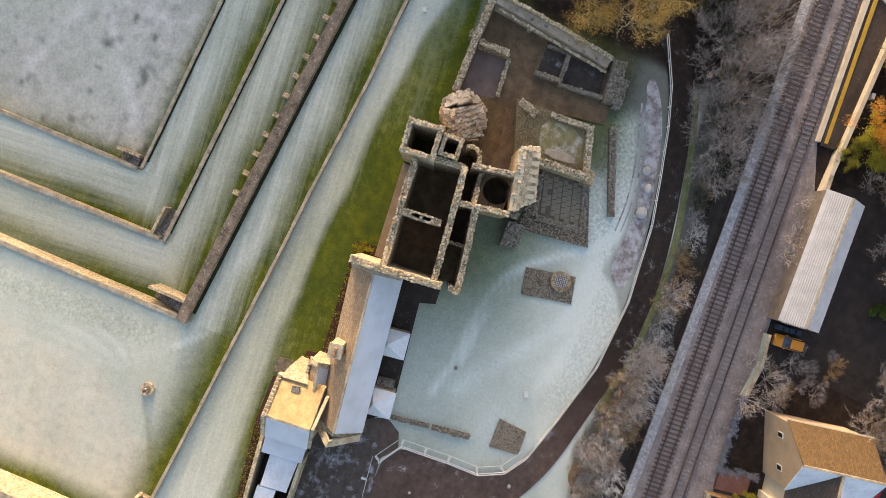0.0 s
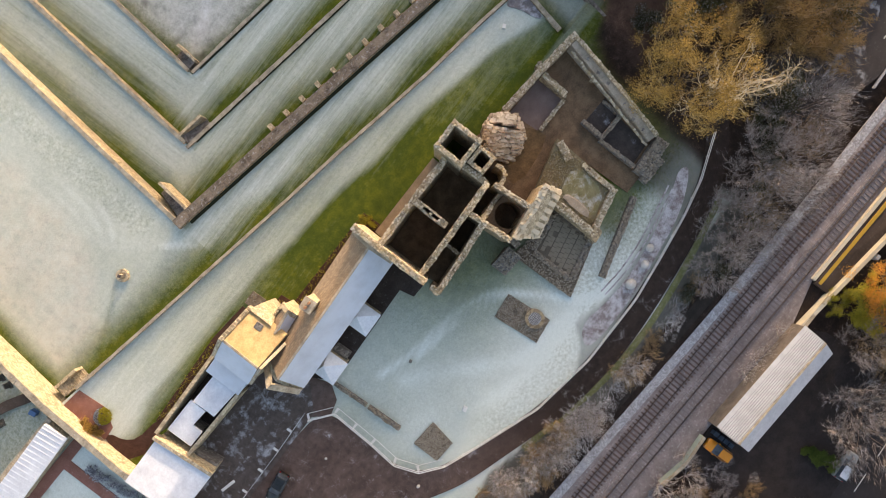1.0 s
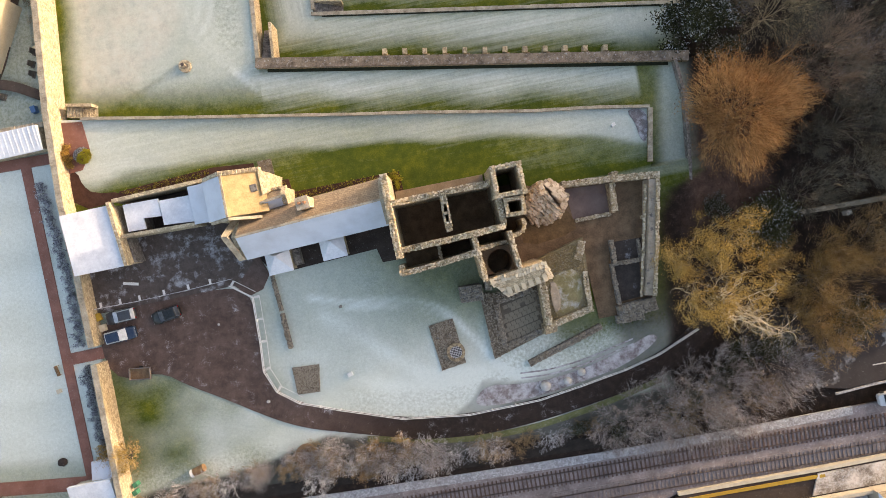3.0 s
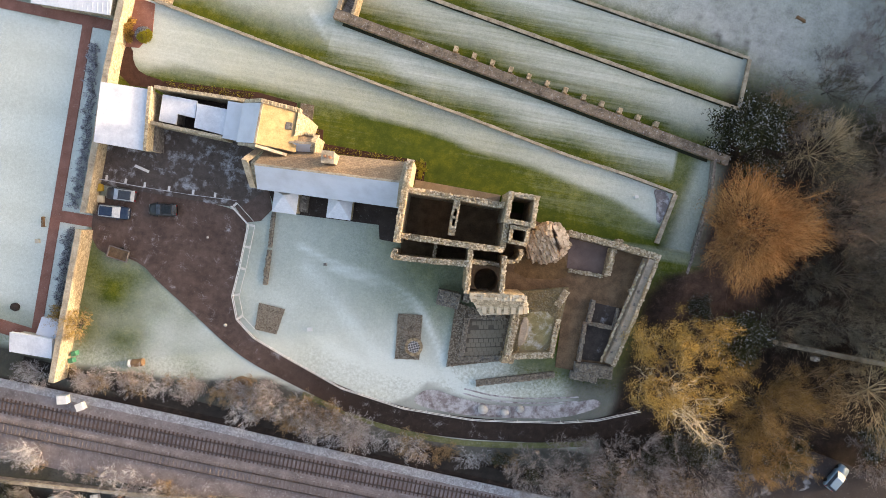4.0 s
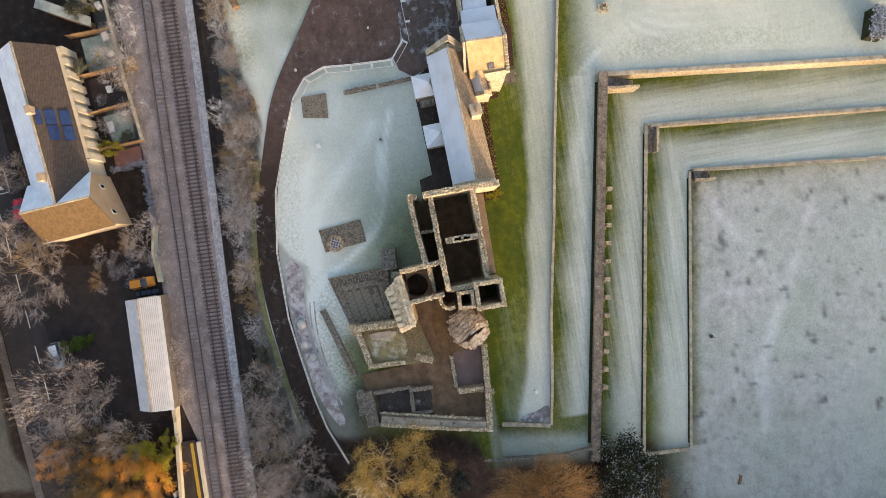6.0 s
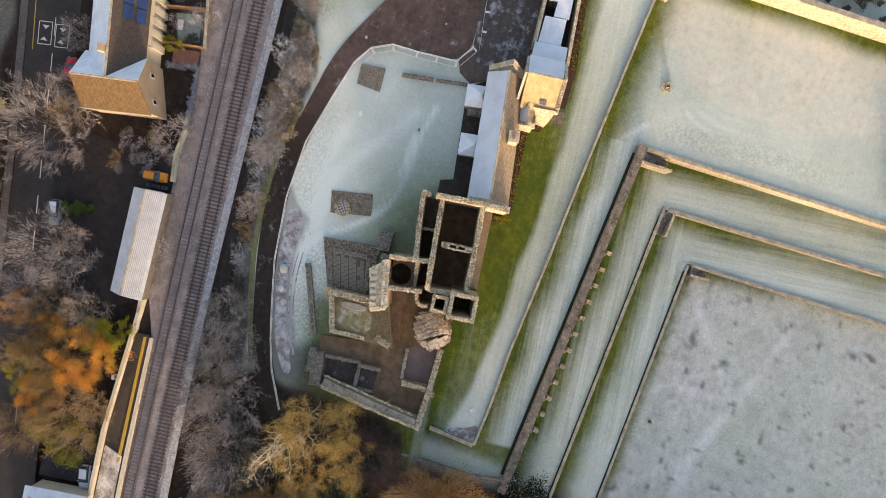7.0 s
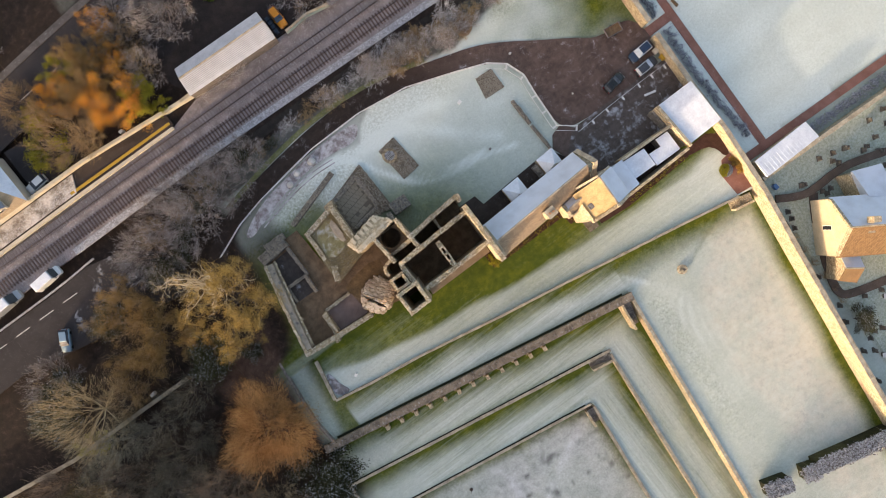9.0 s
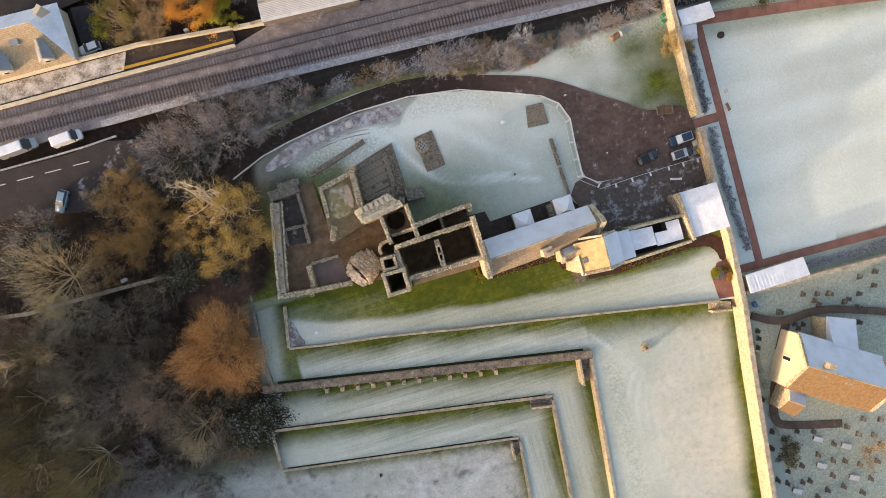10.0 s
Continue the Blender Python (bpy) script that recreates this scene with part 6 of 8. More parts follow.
for x, y, s in ((68.4, 62.9, 0.8), (74.2, 55, 1.0), (69, 69.7, 0.7), (76, 66, 1.0), (80, 74, 1.0), (64, 59, 0.6), (61, 56.5, 0.6)):
    again(rimy, x, y, s, rng.uniform(0, 360))
for i in range(34):
    x = rng.uniform(-66, -27)
    again(rng.choice((shrub, white_shrub, tuft)), x, -28.2 - 0.03 * (x + 27) + rng.uniform(-1.6, 1.2), rng.uniform(0.3, 0.75) * (0.6 if i % 3 == 0 else 1), rng.uniform(0, 360))
for t, x, y, s in ((lime, -45.8, -33, 0.3), (lime, -36.6, -33.4, 0.2), (holly, -35.2, -36, 0.3), (tuft, -36, -34.6, 0.4), (holly, -50, -36, 0.5), (shrub, -49, -33, 0.6), (holly, -44.2, -35, 0.4), (tuft, -47.5, -34, 0.5),
                   (holly, -23.2, -31, 0.22), (shrub, -26, -34.4, 0.4), (tuft, -23.4, -35, 0.4), (shrub, -55, -35, 0.7), (holly, -58, -34, 0.5), (shrub, -30, -34, 0.35), (tuft, -32.5, -31, 0.3)):
    again(t, x, y, s, rng.uniform(0, 360))

# thicket between the path and the railway
for x, y, s in ((21.5, -15.6, 0.7), (27.5, -13.4, 0.8), (37, -11.8, 0.9), (40.5, -15.5, 0.9), (45.5, -11, 0.95), (35.5, -17.2, 0.7), (26, -16.8, 0.65), (48.5, -13.5, 0.7)):
    again(rimy, x, y, s, rng.uniform(0, 360))
for x, y, s in ((22, -16.4, 0.3), (29.5, -15.6, 0.32), (34, -14, 0.36), (39, -11.8, 0.4), (46.5, -7.4, 0.62), (42.5, -8.6, 0.45), (38.5, -16.6, 0.3)):
    again(holly, x, y, s, rng.uniform(0, 360))
for x, y, s in ((31, -16, 0.5), (43.5, -14.5, 0.5), (36.5, -14.4, 0.45)):
    again(tan, x, y, s, rng.uniform(0, 360))
for i in range(15):
    x = -5.2 + 1.75 * i + rng.uniform(-0.5, 0.5)
    again(rng.choice((shrub, white_shrub, shrub, tuft)), x, -15.3 - 0.01 * x + rng.uniform(-0.5, 0.5), rng.uniform(0.45, 0.78), rng.uniform(0, 360))
for i in range(58):
    x = rng.uniform(-27, -5)
    near = float(np.interp(x, (-27, -22, -13.5, -1, 10, 20), (-10.6, -10.2, -11.4, -14.2, -14.6, -13.6)))
    far = float(np.interp(x, (-27, -10, 2, 16), (-14.6, -15.8, -16.2, -16.6)))
    again(rng.choice((shrub, shrub, white_shrub, shrub, tuft, white_shrub)), x, rng.uniform(far, near), rng.uniform(0.45, 0.95) * (0.8 if x > 2 else 1), rng.uniform(0, 360))
for x, y, k in ((-24.4, -9.3, 0.5), (-27.0, -12.4, 0.7), (-23.2, -11.6, 0.6), (-27.6, -10.6, 0.4)):
    again(tuft, x, y, k, rng.uniform(0, 360), "brown bramble round the brick ring")
for x, y in ((17, -15.2), (15.8, -15.3), (-20, -12.6), (-14.5, -13.6)):
    again(holly, x, y, 0.2, 0, "small evergreen bush rimed along the verge")
for i in range(46):
    x = rng.uniform(-60, -27)
    edge = float(np.interp(x, (-60, -54, -45, -31, -27), (-13.4, -12.7, -11.6, -11.0, -10.2)))
    again(rng.choice((shrub, tuft, white_shrub, shrub)), x, edge - rng.uniform(0, 2.2), rng.uniform(0.35, 0.75), rng.uniform(0, 360))
for i in range(14):
    again(shrub, rng.uniform(-60, -24), rng.uniform(-33, -29.6), rng.uniform(0.4, 0.75), rng.uniform(0, 360))
for x, y, s in ((12.5, -28.9, 0.6), (15, -29.0, 0.75), (17.5, -29.2, 0.5), (-5, -31.5, 0.9), (-8, -29.4, 0.8), (-2.5, -29.6, 0.6), (20.5, -28.8, 0.5)):
    again(shrub, x, y, s, rng.uniform(0, 360))

# across the railway
for t, x, y, s in ((rimy, -3.6, -49.8, 1.25), (tan, -6.5, -48.2, 0.5), (lime, -5.5, -65.5, 1.2), (holly, 3, -64, 0.7), (rimy, 6.5, -62.5, 0.9), (rimy, 12, -62.5, 0.8), (rimy, 0.5, -63, 0.7), (rimy, -11, -49.5, 0.5), (rimy, 16, -46.5, 1.05), (rimy, 18.6, -43.5, 0.8), (rimy, 25, -50, 0.7), (rimy, 25.7, -39, 0.6),
                   (amber, 29.7, -44, 0.5), (amber, 41.4, -44.2, 0.6), (amber, 27.4, -50.5, 0.5), (lime, 30.2, -36.2, 0.75), (lime, 28.4, -32.6, 0.4), (lime, 38.4, -49.2, 0.65), (lime, 49, -45.6, 0.5),
                   (tan, 28.6, -40.4, 0.7), (tan, 42.2, -35.6, 0.5), (tan, 26.3, -45.6, 0.6), (olive, 36.5, -43, 0.75), (olive, 45.5, -43, 0.55), (tan, 48.6, -48.2, 0.7), (olive, 32.5, -47, 0.6), (tan, 36, -38, 0.45),
                   (lime, -21.7, -33.8, 0.35), (rimy, -20, -48.8, 0.55)):
    again(t, x, y, s, rng.uniform(0, 360))
for i in range(16):
    again(rng.choice((shrub, tuft, shrub)), rng.uniform(-8, 1), rng.uniform(-41, -31), rng.uniform(0.3, 0.6), rng.uniform(0, 360))
for i in range(44):
    x = rng.uniform(-60, 76)
    again(rng.choice((rimy, tan, holly, rimy, rimy, shrub)), x, -65 + 0.08 * x - rng.uniform(0, 14), rng.uniform(0.4, 1.0), rng.uniform(0, 360))
# garden side
again(tuft, -52.3, -5.5, 1.15, 20, "bare orange-brown climber over the wall end")
again(tuft, -8.7, 110, 1.0, 30, "brown shrub below the terrace end")
again(shrub, -0.1, 110.9, 1.2, 80)
again(shrub, -3.4, 112, 1.0, 10)
again(holly, -52.8, 99.3, 0.8, 120)
again(holly, -52.6, 79.2, 0.5, 30, "round dark evergreen churchyard bush")
again(tuft, -70, 84.5, 1.5, 30, "brown bare shrub in the churchyard")
for i in range(9):
    again(tuft, -52.4 - 0.05 * i, 50.0 + 3.1 * i, 0.35, rng.uniform(0, 360), "dead climber hanging behind the tall wall")


def clump_row(name, label, category, pts, width, tall, leaf, seed, count):
    """A clipped or billowing hedge of small leaves over its stems."""
    rg = random.Random(seed)
    t = thing(name, label, category)
    spots, sticks = [], []
    for a, b in zip(pts, pts[1:]):
        va, vb = Vector((*a, 0)), Vector((*b, 0))
        n = max(2, int((vb - va).length / 0.45))
        side = Vector((-(vb - va).y, (vb - va).x, 0)).normalized()
        for i in range(n):
            bulge = 0.75 + 0.35 * math.sin(i * 1.3 + seed)
            for k in range(4):
                p = va.lerp(vb, (i + rg.random()) / n) + side * rg.uniform(-0.5, 0.5) * width * bulge
                base = height(p.x, p.y)
                q = Vector((p.x + rg.uniform(-0.2, 0.2), p.y + rg.uniform(-0.2, 0.2), base + tall * rg.uniform(0.45, 1) * bulge))
                sticks.append((Vector((p.x, p.y, base - 0.1)), q, 0.03, 0.01, 1))
                spots.append(q)
    if tall > 1.4:
        for a, b in zip(pts, pts[1:]):
            part("hedge_core", band([a, b], width * 0.92, height(*a) - 0.2, height(*a) + tall * 0.8), LEAF_GREEN, t)
            for _ in range(int(60 * math.dist(a, b))):
                f, o = rg.random(), rg.uniform(-0.46, 0.46) * width
                ln = math.dist(a, b)
                spots.append(Vector((a[0] + (b[0] - a[0]) * f - (b[1] - a[1]) / ln * o, a[1] + (b[1] - a[1]) * f + (b[0] - a[0]) / ln * o, height(*a) + tall * rg.uniform(0.82, 0.98))))
            part("clipped_top", band([a, b], width * 0.8, height(*a) + tall * 0.78, height(*a) + tall * 0.86), leaf, t)
    me = stick_mesh("stems", sticks)
    me.materials.append(TWIG_DARK)
    ob = new("stems", me)
    ob.parent = t
    tagged(ob, kind="stuff")
    me = leaf_mesh("foliage", rg, spots, count, 0.19 if tall > 1.4 else 0.13, 0.2)
    me.materials.append(leaf)
    new("foliage", me).parent = t
    return t


clump_row("lavender_hedge", "row of rimed grey lavender bushes by the red path", "hedge", [(-55.6, -6), (-55.7, 9.3)], 1.6, 0.8, HEDGE_RIME, 1, 5000)
clump_row("lavender_hedge", "row of rimed grey lavender bushes by the red path", "hedge", [(-55.6, 12.4), (-55.3, 23), (-56.3, 38)], 1.6, 0.8, HEDGE_RIME, 2, 7000)
clump_row("shrub_border", "dark rimed shrub border along the churchyard wall", "hedge", [(-66, 44.2), (-92, 44.9)], 2.0, 0.9, HEDGE_RIME, 3, 6000)
YEW_TOP = tinted("rimed_yew_top", (0.16, 0.14, 0.135), (0.5, 0.47, 0.46), frost=0.5)
clump_row("clipped_hedge", "thick clipped yew hedge with rimed top", "hedge", [(-44.5, 100.6), (-36, 98.6), (-29.2, 96.9)], 2.9, 3.0, YEW_TOP, 4, 12000)
clump_row("clipped_hedge", "thick clipped yew hedge with rimed top", "hedge", [(-29.0, 97.6), (-26.3, 96.6)], 2.9, 2.8, YEW_TOP, 5, 4000)
clump_row("clipped_hedge", "thick clipped yew hedge with rimed top", "hedge", [(-23.2, 96.2), (-18.6, 94.8)], 2.9, 2.8, YEW_TOP, 6, 6000)
clump_row("oval_hedge", "clipped oval green hedge in the car park", "hedge", [(9.2, -47.6), (9.0, -45.2), (8.8, -43.0)], 2.2, 1.38, tinted("clipped_green_leaves", (0.03, 0.055, 0.008), (0.15, 0.2, 0.04)), 7, 9000)
BED = speckled("dark_red_border_soil", (0.026, 0.012, 0.009), (0.085, 0.042, 0.031), 1.2, 5)
sheet("border_soil", [(-45, 33.2), (-45, 34.3), (-30.5, 35.0), (-24.2, 34.4), (-24.2, 33.4), (-30.4, 33.3)], 0.12, BED, "dark red soil of a wall border", "flower bed")
sheet("border_soil", [(-23.3, 28.0), (-20.8, 27.6), (-5.2, 28.2), (-5.2, 28.8), (-19.3, 28.9), (-19.5, 31.0), (-21.3, 31.0), (-21.3, 28.4)], 0.14, BED, "dark red soil of the house border", "flower bed")
sheet("border_soil", [(-5.2, 27.9), (-5.0, 28.8), (-2.9, 28.7), (-2.8, 25.6), (-4.4, 25.6)], 0.13, BED, "dark soil bed at the castle corner", "flower bed")
sheet("border_soil", rounded([(-51.9, 32.6), (-44.4, 33.0), (-44.6, 34.2), (-48.8, 34.8), (-50.2, 36.4), (-50.5, 38.5), (-51.9, 38.4)], 1), 0.125, BED, "dark red soil bed round the lawn end", "flower bed")
sheet("paved_pad", [(-23.6, 31.4), (-21.4, 31.1), (-21.5, 34.5), (-23.6, 34.5)], 0.16, RUBBLE, "worn paved pad before the house", "paving")
clump_row("flower_border", "dark border with yellow-green tufts along the wall", "flower bed", [(-44, 33.8), (-31, 34.3)], 0.8, 0.4, LEAF_LIME, 8, 420)
clump_row("flower_border", "small yellow-green tufts by the house wall", "flower bed", [(-20.4, 30.6), (-20.2, 28.8), (-17.6, 28.3), (-6.5, 28.5)], 0.4, 0.35, LEAF_LIME, 9, 420)
clump_row("corner_bush", "golden bush on the garden wall corner", "bush", [(-51.2, 42.6), (-51.4, 39.3)], 1.5, 1.38, LEAF_GOLD, 10, 3500)
dome = thing("round_bush", "clipped round bush half green half rimed", "bush", at=(-48.9, 40.6, 0.05))
drng = random.Random(11)
spots = []
for _ in range(420):
    a, e = drng.uniform(0, 6.283), math.asin(drng.uniform(0.0, 1))
    spots.append(Vector((1.15 * math.cos(a) * math.cos(e), 1.15 * math.sin(a) * math.cos(e), 0.25 + 1.2 * math.sin(e))))
for nm, mat, some in (("green_side", LEAF_LIME, [p for p in spots if p.x - p.y > -0.1]), ("rimed_side", HEDGE_RIME, [p for p in spots if p.x - p.y <= -0.1])):
    me = leaf_mesh(nm, drng, some, 3200, 0.09, 0.07)
    me.materials.append(mat)
    new(nm, me).parent = dome
me = stick_mesh("stems", [(Vector((0, 0, -0.1)), p * 0.95, 0.03, 0.012, 1) for p in spots[:70]])
me.materials.append(TWIG_DARK)
tagged(new("stems", me), kind="stuff").parent = dome
clump_row("garden_hedge", "garden hedge behind the end house", "hedge", [(-18.2, -34.5), (-18.6, -28.9), (-8, -29.2)], 0.8, 1.2, HEDGE_RIME, 12, 3000)
clump_row("wall_shrubs", "small shrubs in the bed by the castle wall", "shrub", [(-4.4, 28.3), (-3.4, 28.2), (-3.5, 26.2)], 0.9, 0.8, LEAF_LIME, 13, 700)
# ---- church, houses and sheds round the castle ----
TILE_BROWN = slate("dark_brown_roof_tiles", (0.05, 0.038, 0.033), (0.10, 0.078, 0.066), 0.0, 3)
TILE_GOLD = slate("ochre_stone_slates", (0.12, 0.072, 0.035), (0.26, 0.165, 0.085), 0.0, -33)
CHURCH_WALL = speckled("cream_church_harling", (0.42, 0.35, 0.24), (0.64, 0.56, 0.41), 0.5, 5, bump_d=0.02)
TILE_TAN = slate("tan_roof_tiles", (0.062, 0.039, 0.018), (0.15, 0.096, 0.043), 0.0)
RENDER_TAN = speckled("tan_render", (0.33, 0.24, 0.16), (0.46, 0.35, 0.25), 0.6, 8, bump_d=0.008)
RENDER_CREAM = speckled("cream_render", (0.42, 0.37, 0.29), (0.58, 0.52, 0.42), 0.6, 8, bump_d=0.008)
GLASS = nodes_of("dark_window_glass", 0.08)[0]
GLASS.node_tree.nodes["Principled BSDF"].inputs["Base Color"].default_value = (0.02, 0.022, 0.026, 1)
FRAME_WHITE = speckled("white_painted_frame", (0.6, 0.6, 0.58), (0.78, 0.78, 0.76), 2, 15, 0.5, 0.002)
WOOD = speckled("weathered_fence_wood", (0.10, 0.06, 0.035), (0.28, 0.18, 0.1), 2, 9, bump_d=0.01)
SOLAR = speckled("blue_solar_cells", (0.015, 0.03, 0.09), (0.035, 0.065, 0.17), 1, 3, 0.2, 0.001)


def window_at(parent, p, n, z, w=1.0, h=1.2, name="window"):
    """A framed pane set on a wall at p, facing n."""
    turn = math.degrees(math.atan2(n[1], n[0])) + 90
    fr = part(name, block(p[0] + n[0] * 0.03, p[1] + n[1] * 0.03, z, w + 0.2, 0.1, h + 0.2, turn), FRAME_WHITE, parent)
    part("pane", block(p[0] + n[0] * 0.075, p[1] + n[1] * 0.075, z + 0.1, w, 0.06, h, turn), GLASS, fr)
    return fr


church = thing("church", "small stone church with frosted and sunlit roof slopes", "church")
a, d = (-59.0, 55.4), (-53.8, 64.6)
dx, dy = -0.84, 0.54
b, c = (a[0] + 17.5 * dx, a[1] + 17.5 * dy), (d[0] + 17.5 * dx, d[1] + 17.5 * dy)
gabled(church, a, b, c, d, 4.6, 9.0, (SLATE_FROST, TILE_GOLD), CHURCH_WALL, -1.5)
skew(church, a, lerp2(a, d, 0.5), d, 4.7, 9.1, 0.5, 0.35, STONE_PALE)
skew(church, b, lerp2(b, c, 0.5), c, 4.7, 9.1, 0.5, 0.35, STONE_PALE)
part("bellcote", block(-60.3, 61.2, 8.6, 1.3, 1.1, 1.7, -33), STONE_PALE, church)
p = lerp2(a, d, 0.5)
window_at(church, p, (0.87, -0.49), 2.0, 0.7, 2.2)
for k in (4, 9):
    part("rooflight", block(d[0] + k * dx - 2.3, d[1] + k * dy - 3.6, 7.9, 1.1, 0.6, 0.5, -33), COPE, church)
vest = thing("vestry", "small vestry with a grey frosted roof", "outbuilding")
part("wall", prism([(-65.0, 59.2), (-65.6, 54.6), (-71.0, 56.8), (-69.6, 62.0)], -1.5, 2.9), STONE_PALE, vest)
part("roof", prism([(-64.9, 59.4), (-66.1, 54.3), (-71.4, 56.5), (-69.2, 62.2)], 2.9, [5.0, 3.3, 3.3, 5.0]), SLATE_FROST, vest)
porch = thing("church_porch", "church porch with a lit slated roof", "porch")
gabled(porch, (-52.5, 69.3), (-55.0, 71.6), (-58.4, 67.4), (-55.4, 65.6), 2.8, 4.6, (TILE_GOLD, SLATE_FROST), STONE_PALE, -1.5)
PATH_BROWN = speckled("brown_earth_path", (0.05, 0.036, 0.028), (0.14, 0.105, 0.085), 0.5, 6, frost=0.05)
lane("churchyard_path", [(-53.7, 51.0), (-57.3, 53.2), (-60.3, 54.1), (-66.8, 53.7), (-72.4, 55.2), (-82, 58.8)], 1.5, -0.3, PATH_BROWN, "dark churchyard path")
lane("churchyard_path", [(-60.5, 54.6), (-58.2, 58), (-54.6, 66.3), (-52.6, 73.2), (-55, 75.0), (-66, 77.8)], 1.6, -0.75, PATH_BROWN, "brown churchyard path round the church")

# terraced houses with the tall end house
row = thing("terraced_house", "row of houses with brown tiled and frosted roof slopes", "house")
gabled(row, (-38.4, -46.7), (-12.3, -44.3), (-13.2, -35.4), (-38.2, -37.6), 5.2, 8.55, (WHITE_ROOF, TILE_BROWN), RENDER_CREAM, split=0.55)
for i in range(5):
    x = -19.5 - 3.9 * i
    window_at(row, (x, -35.9 + (x + 17) * 0.1), (0.1, 0.995), 2.9, 1.3, 1.4)
    window_at(row, (x, -35.9 + (x + 17) * 0.1), (0.1, 0.995), 0.6, 1.3, 1.4)
    for k in (-0.95, -2.9):
        part("rear_bay", block(x + k, -35.75 + (x + k + 17) * 0.088, 0, 1.2, 1.0, 3.7, 5.0, taper=0.08), RENDER_CREAM, row)
for x, y, wide in ((-26.5, -39.9, 0.8), (-26.5, -38.7, 1.4), (-26.4, -37.2, 1.4), (-24.0, -38.5, 1.4), (-23.9, -37.0, 1.4)):
    pnl = part("solar_panel", block(0, 0, 0, 2.3, wide, 0.06), SOLAR, row)
    pnl.matrix_local = pose(x, y, 5.2 + 0.817 * (-36.5 + 0.088 * (x + 25.6) - y) + 0.32, -39, 0, 5)
for x in (-27.5, -17.2):
    ch = part("chimney", block(x, -40.5, 7.8, 1.2, 0.8, 1.8, 4), RENDER_TAN, row)
endh = thing("end_house", "tall end house with sunlit ochre tiles and tan gable", "house")
gabled(endh, (-16.8, -45.6), (-17.4, -35.3), (-8.9, -33.0), (-8.0, -44.6), 5.2, 8.6, (WHITE_ROOF, TILE_TAN), RENDER_TAN, split=0.5)
for f in (0.25, 0.75):
    p = lerp2((-17.4, -35.3), (-8.9, -33.0), f)
    window_at(endh, p, (-0.26, 0.965), 3.3, 0.6, 0.9)
part("gutter", band([(-7.7, -44.8), (-8.6, -32.8)], 0.25, 4.95, 5.15), RENDER_CREAM, endh)
for pts, z, lab in (([(-27.9, -36.5), (-28.7, -29.1)], 1.6, "brown garden fence"), ([(-21.9, -35.2), (-22.2, -28.5)], 1.6, "brown garden fence"), ([(-34.2, -37), (-34.8, -29.7)], 1.6, "brown garden fence"),
                    ([(-41, -37.5), (-41.2, -30.4)], 1.6, "brown garden fence")):
    fence = thing("garden_fence", "brown boarded garden fence", "fence", "garden fences")
    a, b = Vector(pts[0]), Vector(pts[1])
    for i in range(6):
        p, q = a.lerp(b, i / 6 + 0.004), a.lerp(b, (i + 1) / 6 - 0.004)
        part("panel", band([tuple(p), tuple(q)], 0.12, 0, z), WOOD, fence)
        part("post", block(p.x, p.y, 0, 0.14, 0.14, z + 0.15), WOOD, fence)
garden_wall("back_wall", [(-62, -31.5), (-45, -30.4), (-32.6, -29.5), (-22.2, -28.3)], 0.4, -0.2, 1.1, "low grey wall behind the gardens", STONE_GREY)
sheet("back_lawn", [(-27.4, -34.6), (-27.8, -30.2), (-23.0, -29.9), (-22.8, -33.6)], 0.12, speckled("frosted_back_lawn", (0.14, 0.19, 0.12), (0.42, 0.5, 0.44), 0.8, 8, frost=0.3), "small frosted back lawn", "lawn")
sheet("back_lawn", [(-40.6, -36), (-40.9, -31), (-35.4, -30.6), (-35, -35.5)], 0.12, bpy.data.materials["frosted_back_lawn"], "small frosted back lawn", "lawn")
sheet("patio", [(-21.4, -34), (-21.6, -29.2), (-18.8, -29.2), (-18.6, -34)], 0.1, RED_PATH, "red paved back yard", "patio")
sheet("dark_yard", [(-33.8, -36), (-34.2, -30.2), (-28.6, -29.8), (-28.2, -35.8)], 0.1, TARMAC, "dark paved back yard", "patio")
hut = thing("garden_shed", "long grey garden shed roof", "shed")
part("wall", prism([(-41.8, -33.3), (-42.6, -33.0), (-47.0, -40.5), (-46.0, -41)], 0, 2.1), WOOD, hut)
part("roof", prism([(-41.5, -32.8), (-43.0, -32.6), (-47.5, -40.6), (-46.0, -41.3)], 2.1, 2.35), speckled("mossy_grey_roof_felt", (0.16, 0.18, 0.165), (0.4, 0.43, 0.41), 0.8, 5), hut)

# long corrugated shed by the railway
GROOVE = speckled("frosted_grey_roof_sheet", (0.25, 0.255, 0.27), (0.42, 0.43, 0.455), 0.3, 4, 0.7, 0.005)
lr = thing("railway_shed", "long low shed with a frosted corrugated roof", "shed")
SHEET_ROOF = speckled("rimed_grey_roof_sheet", (0.34, 0.35, 0.37), (0.56, 0.575, 0.6), 0.5, 3, 0.7, 0.005)
gabled(lr, (3.5, -34.6), (21.6, -35.4), (22.3, -30.2), (3.6, -29.2), 3.1, 4.0, (SHEET_ROOF, SHEET_ROOF), speckled("dull_shed_boards", (0.1, 0.085, 0.075), (0.22, 0.19, 0.17)), split=0.42)
for i in range(10):
    f = 0.06 + i * 0.094
    z = 4.0 - 0.9 * f + 0.17
    y0, y1 = -32.3 + 2.95 * f, -33.2 + 2.85 * f
    part("corrugation", prism([(3.4, y0), (21.9, y1), (21.9, y1 + 0.1), (3.4, y0 + 0.1)], z - 0.1, z + 0.03), GROOVE, lr)
